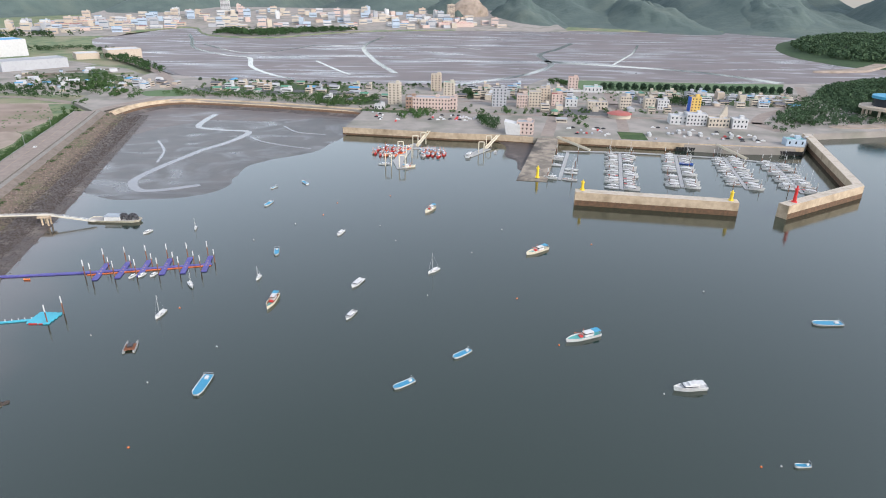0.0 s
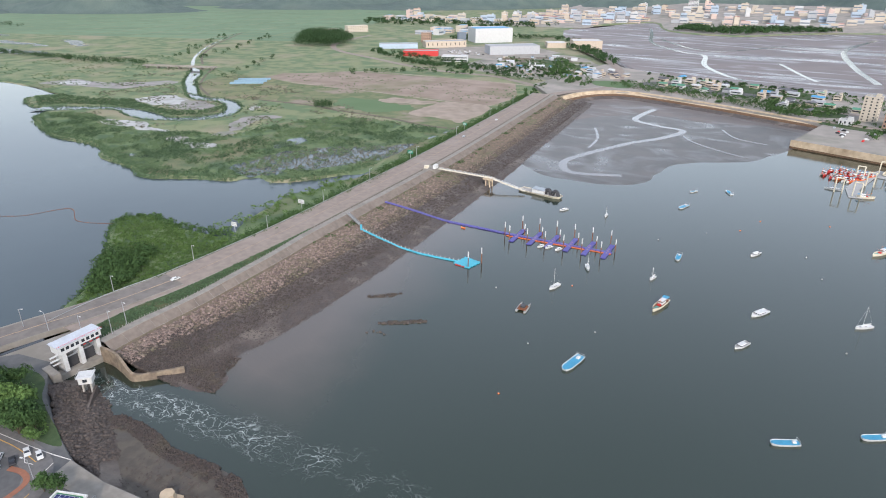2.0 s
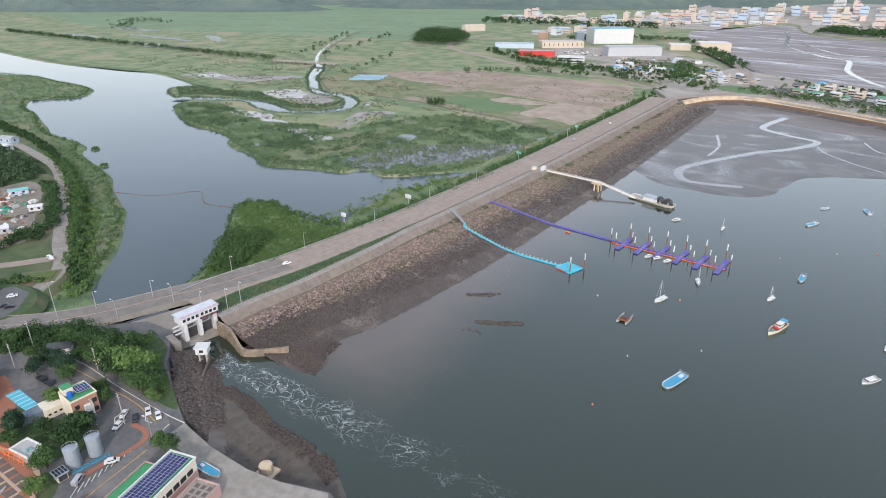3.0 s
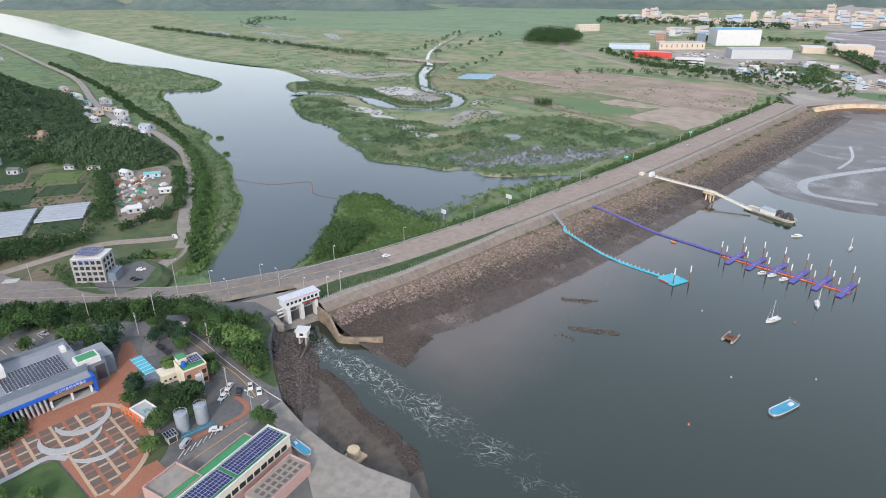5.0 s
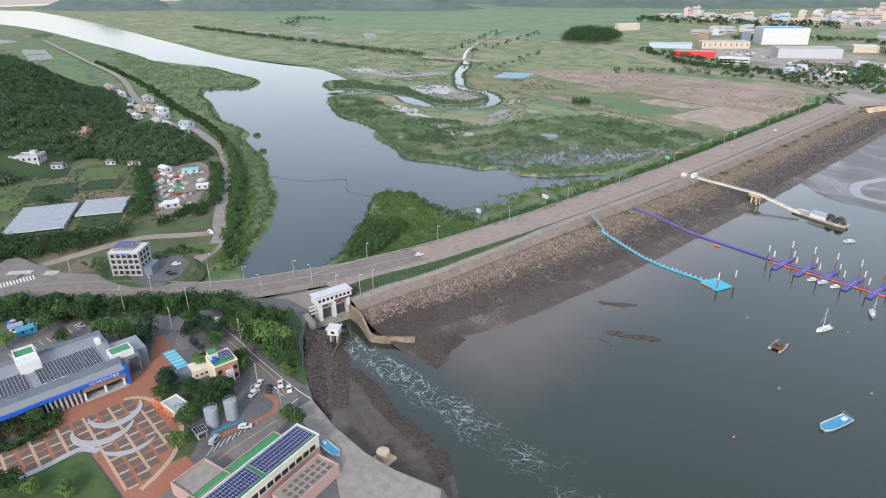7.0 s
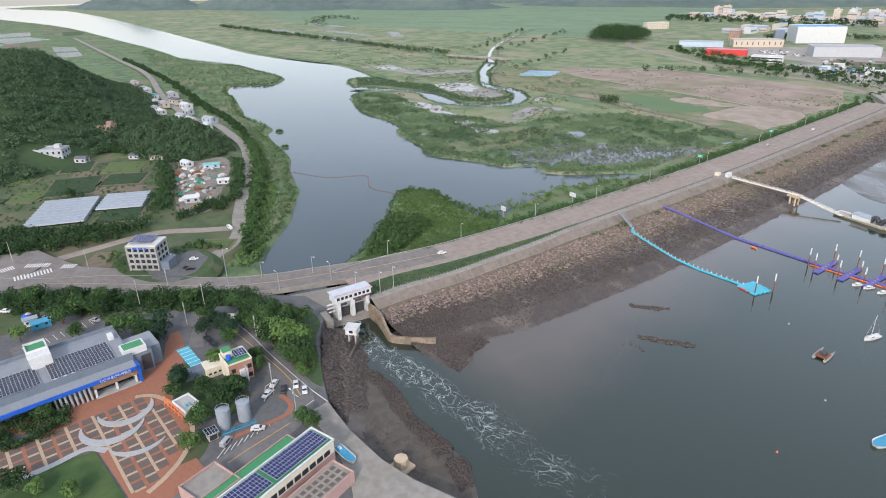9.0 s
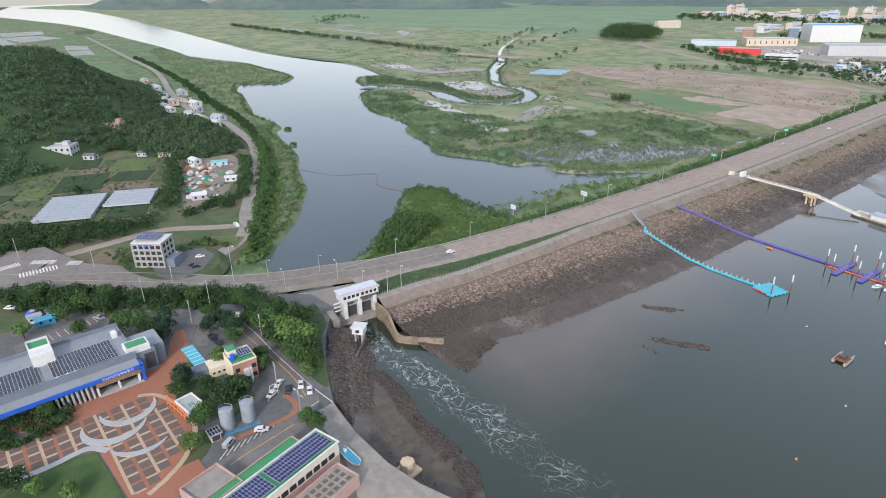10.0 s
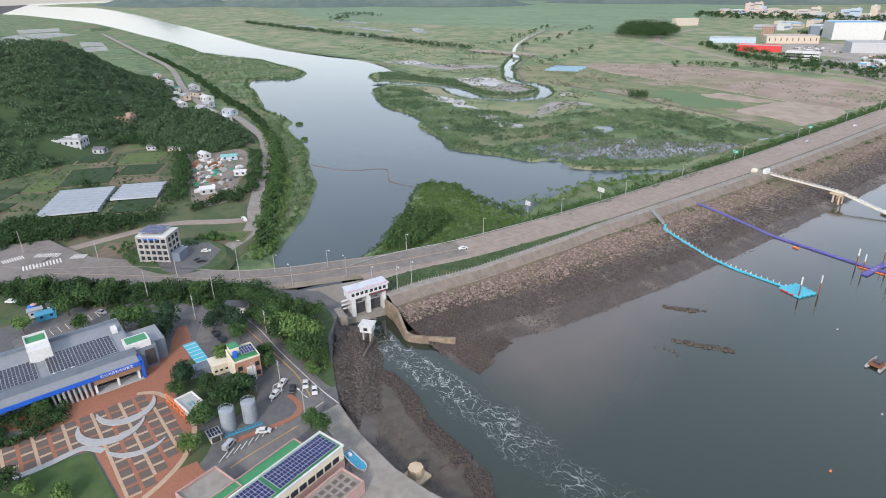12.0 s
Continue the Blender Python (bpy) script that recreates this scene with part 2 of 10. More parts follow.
M = dict(
    sea=add_foam(add_silt(water("harbour_water", (0.016, 0.027, 0.017), (0.021, 0.032, 0.022), 0.05, 0.35, rough=0.1, shine=1.0, index=1.42))),
    lake=water("lake_water", (0.044, 0.062, 0.072), (0.060, 0.080, 0.088), 0.05, 0.5, rough=0.10, shine=0.5, index=1.33, film=0.2),
    pond=water("pond_water", (0.050, 0.060, 0.056), (0.066, 0.076, 0.068), 0.25, 0.9, rough=0.2, shine=0.3, index=1.3, film=0.4),
    silt=surface("silt_water", (0.105, 0.082, 0.070), (0.085, 0.072, 0.064), scale=0.05, rough=0.22, specular=0.5),
    mud=mudflat_streaks(surface("tidal_mud", (0.082, 0.070, 0.062), (0.056, 0.050, 0.046), scale=0.05, rough=0.3, bump=0.04, bump_scale=0.6, specular=0.4), (0.014, 0.022), (0.072, 0.066, 0.064), (0.42, 0.26)),
    cornermud=mudflat_streaks(surface("brown_corner_mud", (0.130, 0.100, 0.085), (0.090, 0.072, 0.062), scale=0.03, rough=0.4, bump=0.05, bump_scale=0.6, specular=0.5), (0.012, 0.022), (0.090, 0.080, 0.075), (0.5, 0.3)),
    baymud=mudflat_streaks(surface("bay_mud", (0.165, 0.130, 0.120), (0.130, 0.104, 0.098), scale=0.012, rough=0.5, specular=0.4)),
    wetmud=surface("wet_mud_channel", (0.150, 0.138, 0.135), (0.115, 0.105, 0.104), scale=0.05, rough=0.13, specular=0.5),
    darkmud=surface("dark_tidal_mud", (0.090, 0.072, 0.062), (0.066, 0.054, 0.048), scale=0.15, rough=0.55, bump=0.3, bump_scale=0.9, third=(0.150, 0.125, 0.105), big=0.07, spread=0.3),
    bankmud=surface("olive_bank_mud", (0.096, 0.081, 0.062), (0.070, 0.059, 0.047), scale=0.25, rough=0.5, bump=0.15, bump_scale=0.7, third=(0.078, 0.068, 0.058), big=0.08, spread=0.3),
    bed=surface("sea_bed", (0.06, 0.055, 0.05), scale=0.1),
    channel=water("bay_channel", (0.10, 0.10, 0.10), (0.13, 0.125, 0.12), 0.02, 0.4, rough=0.1, shine=0.6, index=1.34),
    marsh=surface("marsh_reeds", (0.130, 0.178, 0.082), (0.074, 0.118, 0.058), scale=0.07, rough=0.95, bump=0.8, bump_scale=0.7,
                  third=(0.170, 0.170, 0.098), big=0.018, spread=0.24),
    plain=surface("grass_plain", (0.195, 0.215, 0.115), (0.115, 0.162, 0.082), scale=0.035, rough=0.95, bump=0.4, bump_scale=0.4,
                  third=(0.245, 0.225, 0.145), big=0.012, spread=0.26),
    paddy=surface("rice_paddy", (0.110, 0.165, 0.080), (0.095, 0.150, 0.070), scale=0.02, rough=0.95, third=(0.12, 0.17, 0.075), big=0.004),
    brownfield=surface("bare_reclaimed_soil", (0.300, 0.235, 0.195), (0.215, 0.170, 0.130), scale=0.03, rough=0.95,
                       third=(0.150, 0.160, 0.080), big=0.011, bump=0.1, bump_scale=0.4),
    palefield=surface("pale_soil", (0.33, 0.27, 0.22), (0.27, 0.22, 0.175), scale=0.08, rough=0.95, third=(0.18, 0.15, 0.10), big=0.03),
    soil=surface("farm_soil", (0.17, 0.13, 0.095), (0.13, 0.11, 0.075), scale=0.3, rough=0.95, third=(0.10, 0.12, 0.05), big=0.04),
    asphalt=surface("weathered_asphalt", (0.275, 0.226, 0.190), (0.225, 0.187, 0.160), scale=0.25, rough=0.9, third=(0.29, 0.245, 0.212), big=0.05),
    roadgrey=surface("grey_road_asphalt", (0.190, 0.170, 0.151), (0.155, 0.139, 0.126), scale=0.3, rough=0.9, third=(0.20, 0.185, 0.17), big=0.05, spread=0.35),
    stained=surface("stained_channel_concrete", (0.26, 0.205, 0.145), (0.17, 0.135, 0.10), scale=0.5, rough=0.9, third=(0.11, 0.085, 0.065), big=0.2, bump=0.03),
    concrete=surface("weathered_concrete", (0.27, 0.25, 0.22), (0.215, 0.198, 0.172), scale=0.35, rough=0.9, third=(0.20, 0.18, 0.15), big=0.06, bump=0.02),
    pave=surface("worn_grey_asphalt", (0.115, 0.115, 0.115), (0.095, 0.095, 0.095), scale=0.5, rough=0.9, third=(0.14, 0.138, 0.132), big=0.08),
    capping=surface("pale_quay_capping", (0.50, 0.44, 0.36), (0.42, 0.37, 0.30), scale=0.4, rough=0.9, third=(0.34, 0.29, 0.22), big=0.1),
    quay=surface("quay_concrete", (0.50, 0.40, 0.28), (0.41, 0.325, 0.225), scale=0.3, rough=0.9, third=(0.26, 0.20, 0.13), big=0.08, bump=0.04),
    tide=surface("tidal_stain", (0.150, 0.088, 0.050), (0.095, 0.060, 0.036), scale=0.5, rough=0.85, bump=0.05, bump_scale=2),
    verge=surface("trodden_verge", (0.150, 0.122, 0.096), (0.120, 0.102, 0.080), scale=0.2, rough=0.95, third=(0.10, 0.105, 0.06), big=0.05, spread=0.3),
    grass=surface("rough_grass", (0.060, 0.090, 0.038), (0.042, 0.070, 0.028), scale=0.35, rough=0.95, bump=0.15, bump_scale=2.0,
                  third=(0.115, 0.108, 0.055), big=0.06),
    lawn=surface("mown_lawn", (0.046, 0.084, 0.026), (0.036, 0.068, 0.020), scale=0.4, rough=0.95, third=(0.095, 0.13, 0.045), big=0.06, bump=0.05, bump_scale=5),
    wood=surface("woodland", (0.038, 0.070, 0.025), (0.028, 0.052, 0.020), scale=0.15, rough=0.95, third=(0.055, 0.085, 0.032), big=0.02),
    # hill woods paled and blued: the distance haze is put into this colour
    hazed_hill=surface("hazed_hill_woods", (0.096, 0.128, 0.114), (0.078, 0.108, 0.098), scale=0.02, rough=1.0, bump=4.0, bump_scale=0.05, third=(0.118, 0.146, 0.122), big=0.006),
    land=surface("town_ground", (0.315, 0.285, 0.25), (0.245, 0.225, 0.20), scale=0.05, rough=0.9, third=(0.15, 0.155, 0.12), big=0.02),
)


from mathutils.geometry import tessellate_polygon

# ---- mesh helpers ----
def obj(name, bm, mat, parent=None, label=""):
    me = bpy.data.meshes.new(name)
    bm.to_mesh(me)
    bm.free()
    for m in (mat if isinstance(mat, (list, tuple)) else [mat]):
        me.materials.append(m)
    ob = new(name, me)
    if parent is not None:
        ob.parent = parent
    return tagged(ob, label) if label else ob


def part(name, bm, mat, parent, label=""):
    return obj(name, bm, mat, parent, label)


def thing(name, x, y, z=0.0, turn=0.0, label="", category="", group=""):
    ob = new(name)
    ob.empty_display_size = 0.5
    ob.matrix_world = pose(x, y, z, 0, 0, turn)
    return tagged(ob, label, category, group)


def mesh_np(name, verts, faces, mat, parent=None):
    me = bpy.data.meshes.new(name)
    verts = np.asarray(verts, dtype=np.float32)
    faces = np.asarray(faces, dtype=np.int32)
    n, k = faces.shape
    me.vertices.add(len(verts))
    me.vertices.foreach_set("co", verts.ravel())
    me.loops.add(n * k)
    me.loops.foreach_set("vertex_index", faces.ravel())
    me.polygons.add(n)
    me.polygons.foreach_set("loop_start", np.arange(0, n * k, k, dtype=np.int32))
    me.update(calc_edges=True)
    for m in (mat if isinstance(mat, (list, tuple)) else [mat]):
        me.materials.append(m)
    ob = new(name, me)
    if parent is not None:
        ob.parent = parent
    return ob


def box(bm, x0, y0, z0, x1, y1, z1, bevel=0.0, mat=0):
    m = Matrix.Translation(((x0 + x1) / 2, (y0 + y1) / 2, (z0 + z1) / 2)) @ Matrix.Diagonal((x1 - x0, y1 - y0, z1 - z0, 1))
    out = bmesh.ops.create_cube(bm, size=1, matrix=m)
    vs = out["verts"]
    fs = {f for v in vs for f in v.link_faces}
    for f in fs:
        f.material_index = mat
    if bevel:
        es = list({e for v in vs for e in v.link_edges})
        bmesh.ops.bevel(bm, geom=es, offset=bevel, segments=1, affect="EDGES")
    return vs


def rod(bm, a, b, r0, r1=None, n=8, mat=0):
    a, b = Vector(a), Vector(b)
    d = b - a
    m = Matrix.Translation((a + b) / 2) @ d.to_track_quat("Z", "Y").to_matrix().to_4x4()
    out = bmesh.ops.create_cone(bm, cap_ends=True, segments=n, radius1=r0, radius2=r0 if r1 is None else r1, depth=d.length, matrix=m)
    for f in {f for v in out["verts"] for f in v.link_faces}:
        f.material_index = mat


def curve_points(pts, steps=4, closed=False):
    """A smooth line through plan points (Catmull-Rom)."""
    out, n = [], len(pts)
    for i in range(n if closed else n - 1):
        p = [Vector(pts[k % n] if closed else pts[min(max(k, 0), n - 1)]) for k in (i - 1, i, i + 1, i + 2)]
        for s in range(steps):
            t = s / steps
            out.append(0.5 * (2 * p[1] + (p[2] - p[0]) * t + (2 * p[0] - 5 * p[1] + 4 * p[2] - p[3]) * t * t + (3 * p[1] - p[0] - 3 * p[2] + p[3]) * t ** 3))
    if not closed:
        out.append(Vector(pts[-1]))
    return out


def normals(line, closed=False):
    out, n = [], len(line)
    for i in range(n):
        a = line[(i - 1) % n] if closed else line[max(i - 1, 0)]
        b = line[(i + 1) % n] if closed else line[min(i + 1, n - 1)]
        d = (b - a).normalized() if (b - a).length > 1e-6 else Vector((1, 0))
        out.append(Vector((d.y, -d.x)))
    return out


def ragged(line, size, scale, seed=0.0):
    """Shifts a plan line sideways by noise, for natural banks."""
    out = []
    for p, q in zip(line, normals(line, True)):
        k = noise.noise((p.x * scale + seed, p.y * scale, seed)) + 0.5 * noise.noise((p.x * scale * 3, p.y * scale * 3, seed + 9))
        out.append(p + q * size * k)
    return out


def area_sign(line):
    return sum(a.x * b.y - b.x * a.y for a, b in zip(line, line[1:] + line[:1]))


def slab(name, pts, z, mat, skirt=3.0, drop=3.0, steps=4, rough=0.0, rough_scale=0.02, smooth=True, label="", category="", kind="structure", parent=None):
    """A piece of land: a flat top with a sloping bank all round."""
    line = curve_points(pts, steps, True) if smooth else [Vector(p) for p in pts]
    if rough:
        line = ragged(line, rough, rough_scale, len(pts))
    if area_sign(line) < 0:
        line.reverse()
    from_above = [v.to_3d() for v in line]
    bm = bmesh.new()
    top = [bm.verts.new((p.x, p.y, z)) for p in line]
    for tri in tessellate_polygon([from_above]):
        try:
            f = bm.faces.new([top[i] for i in tri])
            f.normal_update()
            if f.normal.z < 0:
                f.normal_flip()
        except ValueError:
            pass
    foot = [bm.verts.new((p.x + q.x * skirt, p.y + q.y * skirt, z - drop)) for p, q in zip(line, normals(line, True))]
    n = len(line)
    for i in range(n):
        bm.faces.new([top[i], foot[i], foot[(i + 1) % n], top[(i + 1) % n]])
    return tagged(obj(name, bm, mat, parent), label, category, kind=kind)


def ribbon(name, pts, profile, mats, steps=6, smooth=True, label="", category="", kind="structure", parent=None, capped=False):
    """A long body: a cross-section of (side offset, height, material index) swept along a plan line; offsets grow to the line's right."""
    line = curve_points(pts, steps) if smooth else [Vector(p) for p in pts]
    side = normals(line)
    bm = bmesh.new()
    rows = [[bm.verts.new((p.x + q.x * o, p.y + q.y * o, h)) for o, h, _ in profile] for p, q in zip(line, side)]
    for a, b in zip(rows, rows[1:]):
        for k in range(len(profile) - 1):
            f = bm.faces.new([a[k], b[k], b[k + 1], a[k + 1]])
            f.material_index = profile[k][2]
    if capped:
        bm.faces.new(rows[0]), bm.faces.new(rows[-1])
    bmesh.ops.recalc_face_normals(bm, faces=bm.faces)
    up = sum(f.normal.z * f.calc_area() for f in bm.faces)
    if up < 0:
        bmesh.ops.reverse_faces(bm, faces=bm.faces)
    return tagged(obj(name, bm, mats, parent), label, category, kind=kind)


# ---- large structure ----
bm = bmesh.new()
bmesh.ops.create_circle(bm, cap_ends=True, segments=96, radius=4950)
bmesh.ops.translate(bm, verts=bm.verts, vec=(0, 0, -2.5))
tagged(obj("ground", bm, M["bed"]), "dark silty ground sheet reaching to the horizon", "ground", kind="structure")

bm = bmesh.new()
bmesh.ops.create_grid(bm, x_segments=1, y_segments=1, size=0.5, matrix=Matrix.Translation((800, -300, 0)) @ Matrix.Diagonal((2500, 2600, 1, 1)))
tagged(obj("water_harbour", bm, M["sea"]), "calm grey-green harbour water at low tide", "water", kind="structure")

# the bay of tidal mud behind the town
slab("mudflat_bay", [(-1000, 1650), (-806, 1604), (-616, 1374), (-415, 1125), (-329, 1000), (-300, 930), (0, 900), (170, 910), (217, 980), (480, 980), (620, 960), (770, 1000), (900, 1120),
     (1500, 1500), (1500, 2420), (1372, 2350), (1000, 2270), (853, 2257), (539, 2280), (255, 2235), (26, 2290), (-231, 2145), (-272, 1907), (-478, 1835), (-628, 2115), (-734, 2200), (-785, 1769)],
     0.5, M["baymud"], label="brown tidal mudflat of the bay at low tide", category="mudflat")
# inner harbour mud
slab("mudflat_harbour", [(-262, 440), (-247, 462), (-215, 447), (-175, 446), (-152, 462), (-150, 502), (-137, 546), (-97, 580), (-72, 650), (-40, 800), (-360, 860), (-372, 740), (-300, 500)],
     0.12, M["mud"], skirt=12, drop=0.3, rough=4, rough_scale=0.03, label="wet brown mudflat inside the harbour corner", category="mudflat")
slab("mudflat_corner", [(-378, 640), (-378, 860), (-60, 860), (-60, 745), (-110, 738), (-150, 712), (-215, 722), (-262, 690), (-290, 640), (-330, 620)], 0.16, M["cornermud"], skirt=10, drop=0.3, rough=9, rough_scale=0.03, label="brown mud in the corner of the sea walls", category="mudflat")
# the lake behind the causeway
bm = bmesh.new()
bm.faces.new([bm.verts.new((x, y, 1.5)) for x, y in ((-5000, -400), (-290, -400), (-285, 250), (-330, 560), (-600, 600), (-5000, 640))])
tagged(obj("water_lake", bm, M["lake"]), "calm blue-grey river lake behind the causeway", "water", kind="structure")

# north plain with its marsh shore along the lake
slab("land_north", [(-334, 372), (-342, 345), (-358, 311), (-373, 297), (-389, 301), (-399, 289), (-402, 279), (-428, 268), (-441, 258), (-462, 246), (-478, 249), (-503, 254), (-544, 257), (-580, 271), (-617, 272), (-650, 266),
     (-704, 276), (-763, 294), (-777, 310), (-800, 332), (-828, 322), (-871, 330), (-896, 345), (-876, 377), (-907, 380), (-978, 386), (-1065, 380), (-1099, 372), (-1200, 335), (-1341, 296), (-1672, 262), (-2176, 210), (-3106, 103), (-3900, -28), (-4700, -200), (-4300, 2200), (-2800, 3900),
     (-900, 4700), (600, 4750), (2600, 4100), (2300, 2500), (1419, 2321), (1000, 2200), (700, 2197), (329, 2205), (134, 2144), (-134, 2047), (-272, 1914), (-375, 1782),
     (-552, 1828), (-689, 2115), (-775, 1934), (-803, 1683), (-584, 1301), (-405, 1072), (-332, 1000), (-338, 830), (-375, 700), (-340, 560)],
     2.6, M["plain"], skirt=4, drop=2.0, steps=3, rough=3, rough_scale=0.03, label="green grassy plain with reedy shore", category="land")
# west bank
slab("land_west", [(-317, 64), (-332, 70), (-348, 80), (-363, 89), (-376, 97), (-401, 107), (-424, 118), (-452, 122), (-490, 131), (-530, 140), (-560, 141), (-615, 143), (-627, 151), (-648, 155), (-684, 149), (-710, 145), (-764, 150), (-832, 161),
     (-872, 160), (-934, 175), (-930, 200), (-912, 227), (-945, 253), (-988, 260), (-1058, 247), (-1154, 231), (-1189, 209), (-1299, 168), (-1528, 141), (-1806, 93), (-2440, -22), (-2947, -178), (-3502, -403), (-3900, -900), (-2500, -1800), (-600, -900), (-250, -300), (-215, -60), (-240, 55)],
     3.0, M["marsh"], skirt=4, drop=2.0, steps=3, rough=3, rough_scale=0.03, label="grassy west bank with reeds along the water", category="land")
# wooded islet at the causeway
slab("land_islet", [(-296, 108), (-313, 128), (-335, 147), (-378, 174), (-390, 187), (-377, 199), (-339, 199), (-314, 203), (-305, 212), (-319, 226), (-326, 253), (-338, 280),
     (-330, 298), (-333, 321), (-325, 346), (-345, 405), (-354, 467), (-356, 530), (-330, 560), (-270, 250), (-270, 110)],
     2.8, M["marsh"], skirt=3, drop=2.0, rough=2.5, rough_scale=0.06, label="reedy bank along the causeway", category="land")

# causeway: road deck, verge, sea wall path, concrete slope and armour rock
CAUSEWAY = [(-262, 96), (-265, 120), (-264, 148), (-266, 182), (-270, 225), (-277, 275), (-285, 330), (-296, 400), (-311, 480), (-329, 570), (-347, 660), (-362, 730)]


def causeway_edges(y):
    """Offsets from the causeway's line: the sea-wall path's inner and outer edge and the foot of its concrete slope."""
    return (np.interp(y, [131, 164, 202, 225], [15.4, 11.3, 8.2, 5.4]), np.interp(y, [125, 162, 199, 225], [19.4, 15.1, 12.1, 9.2]), np.interp(y, [125, 160, 196, 218], [23.6, 18.8, 16.2, 14.2]))


def shoreline(y):
    """Offset at which the rock slope meets the water."""
    return np.interp(y, [110, 150, 260, 380], [60.0, 65.0, 64.0, 60.0])


def slope_height(y, o):
    """Height of the rock slope at an offset from the causeway's line."""
    foot = causeway_edges(y)[2]
    return np.where(o < 36, 5.2 - 2.6 * (o - foot) / (36 - foot), np.maximum(2.6 - 2.6 * (o - 36) / (shoreline(y) - 36), -1.6))


line = curve_points(CAUSEWAY, 6)
side = normals(line)
bm = bmesh.new()
rows = []
for p, q in zip(line, side):
    inner, outer, foot = causeway_edges(p.y)
    section = [(-32, 1.0), (-18.6, 7.6), (2.4, 7.6), (2.6, 7.4), (inner - 0.1, 7.2), (inner, 8.2), (outer, 8.2), (outer + 0.1, 7.9), (foot, 5.2), (36, 2.6), (shoreline(p.y), 0.0), (84, -1.6)]
    rows.append([bm.verts.new((p.x + q.x * o, p.y + q.y * o, h)) for o, h in section])
for a, b in zip(rows, rows[1:]):
    for k, m in enumerate((2, 0, 1, 2, 1, 1, 1, 5, 3, 4, 4)):
        bm.faces.new([a[k], b[k], b[k + 1], a[k + 1]]).material_index = m
bmesh.ops.recalc_face_normals(bm, faces=bm.faces)
if sum(f.normal.z for f in bm.faces) < 0:
    bmesh.ops.reverse_faces(bm, faces=bm.faces)
bank = tagged(obj("causeway", bm, [M["asphalt"], M["concrete"], M["grass"], M["soil"], M["darkmud"], M["concrete"], M["verge"]]), "straight causeway with road, sea wall and rock slope", "causeway", kind="structure")
# the strip beside the road is grassy near the sluice and bare trodden earth farther on
for f in bank.data.polygons:
    if f.material_index == 2 and f.center.z > 7.0 and f.center.y > 226:
        f.material_index = 6


# ---- the town's quay and ground ----
QUAY_RISE = 1.0          # the quays stand this much higher above low water than the plan they were drawn on
WALL_RISE = 4.4          # and the breakwaters this much


def lift_to_quay(obs, rise=QUAY_RISE):
    """Sets things drawn on the low plan onto the high quay level, the plan drawn in by the same small share."""
    share = (149.8 - 5.6 - rise) / (149.8 - 5.6)
    m = Matrix.Translation((0, 0, rise)) @ Matrix.Diagonal((share, share, 1, 1))
    for ob in obs:
        if ob.parent is None:
            ob.matrix_basis = m @ ob.matrix_basis


before = set(scene.objects)
slab("land_town", [(-362, 735), (-345, 775), (-320, 805), (-280, 816), (-175, 792), (-80, 762), (-57, 752), (-71, 657), (-16, 645), (42, 631), (88, 626), (123, 616), (148, 619), (210, 604),
     (263, 593), (313, 579), (380, 575), (430, 640), (520, 655), (700, 700), (1100, 800), (1100, 1000), (770, 1010), (603, 1000), (480, 1000), (217, 1030), (170, 950), (86, 942), (-23, 957),
     (-144, 975), (-236, 985), (-332, 1012), (-420, 1060), (-420, 800)], 5.6, M["land"], skirt=0.4, drop=12, smooth=False, label="flat paved harbour town ground", category="ground")
# sea wall in the harbour corner
ribbon("sea_wall_north", [(-340, 730), (-334, 768), (-316, 800), (-276, 814), (-173, 792), (-78, 762), (-60, 757)],
       [(-4, 5.0, 0), (-4, 6.8, 0), (-1, 6.8, 0), (-0.8, 5.0, 0), (2.5, 3.2, 1), (6, 1.2, 2), (20, -1.6, 2)], [M["quay"], M["tide"], M["darkmud"]], steps=4, label="curved tan sea wall with stained slope", category="sea wall")

lift_to_quay(set(scene.objects) - before)
before = set(scene.objects)


def breakwater(name, pts, width, label):
    return ribbon(name, pts, [(-width / 2 - 0.3, -7, 1), (-width / 2 - 0.1, -0.4, 0), (-width / 2, 5.6, 2), (width / 2, 5.6, 0), (width / 2 + 0.1, -0.4, 1), (width / 2 + 0.3, -7, 1)],
                  [M["quay"], M["tide"], M["capping"]], smooth=False, label=label, category="breakwater", capped=True)


breakwater("breakwater_west", [(124, 445), (238, 420)], 9, "detached concrete breakwater with brown tide stain")
breakwater("breakwater_east", [(268, 412), (356, 459), (423, 641)], 8, "angled concrete breakwater joined to the shore")

lift_to_quay(set(scene.objects) - before, WALL_RISE)

# ---- near land: museum quarter and sluice ----
slab("land_near", [(-340, -300), (-345, -60), (-330, -28), (-311, 2), (-288, 40), (-277, 57), (-265, 75), (-248, 80), (-240, 75), (-226, 68), (-205, 62), (-186, 58), (-168, 59.5), (-151, 63),
     (-139, 67.7), (-125, 76), (-100, 72), (-60, 40), (-40, -300)], 6.6, M["pave"], skirt=3, drop=7.5, smooth=False, label="paved ground of the museum quarter", category="ground")
slab("mudbank_near", [(-225, 74), (-208, 75), (-202, 81), (-190, 83), (-181, 83), (-173, 81.5), (-160, 84), (-149, 86), (-141, 86), (-133, 83), (-122, 78), (-116, 68), (-160, 55), (-220, 60)], 0.5, M["bankmud"], skirt=3, drop=0.9, rough=1.0, rough_scale=0.12,
     label="wet mud bank below the quay", category="mudflat")
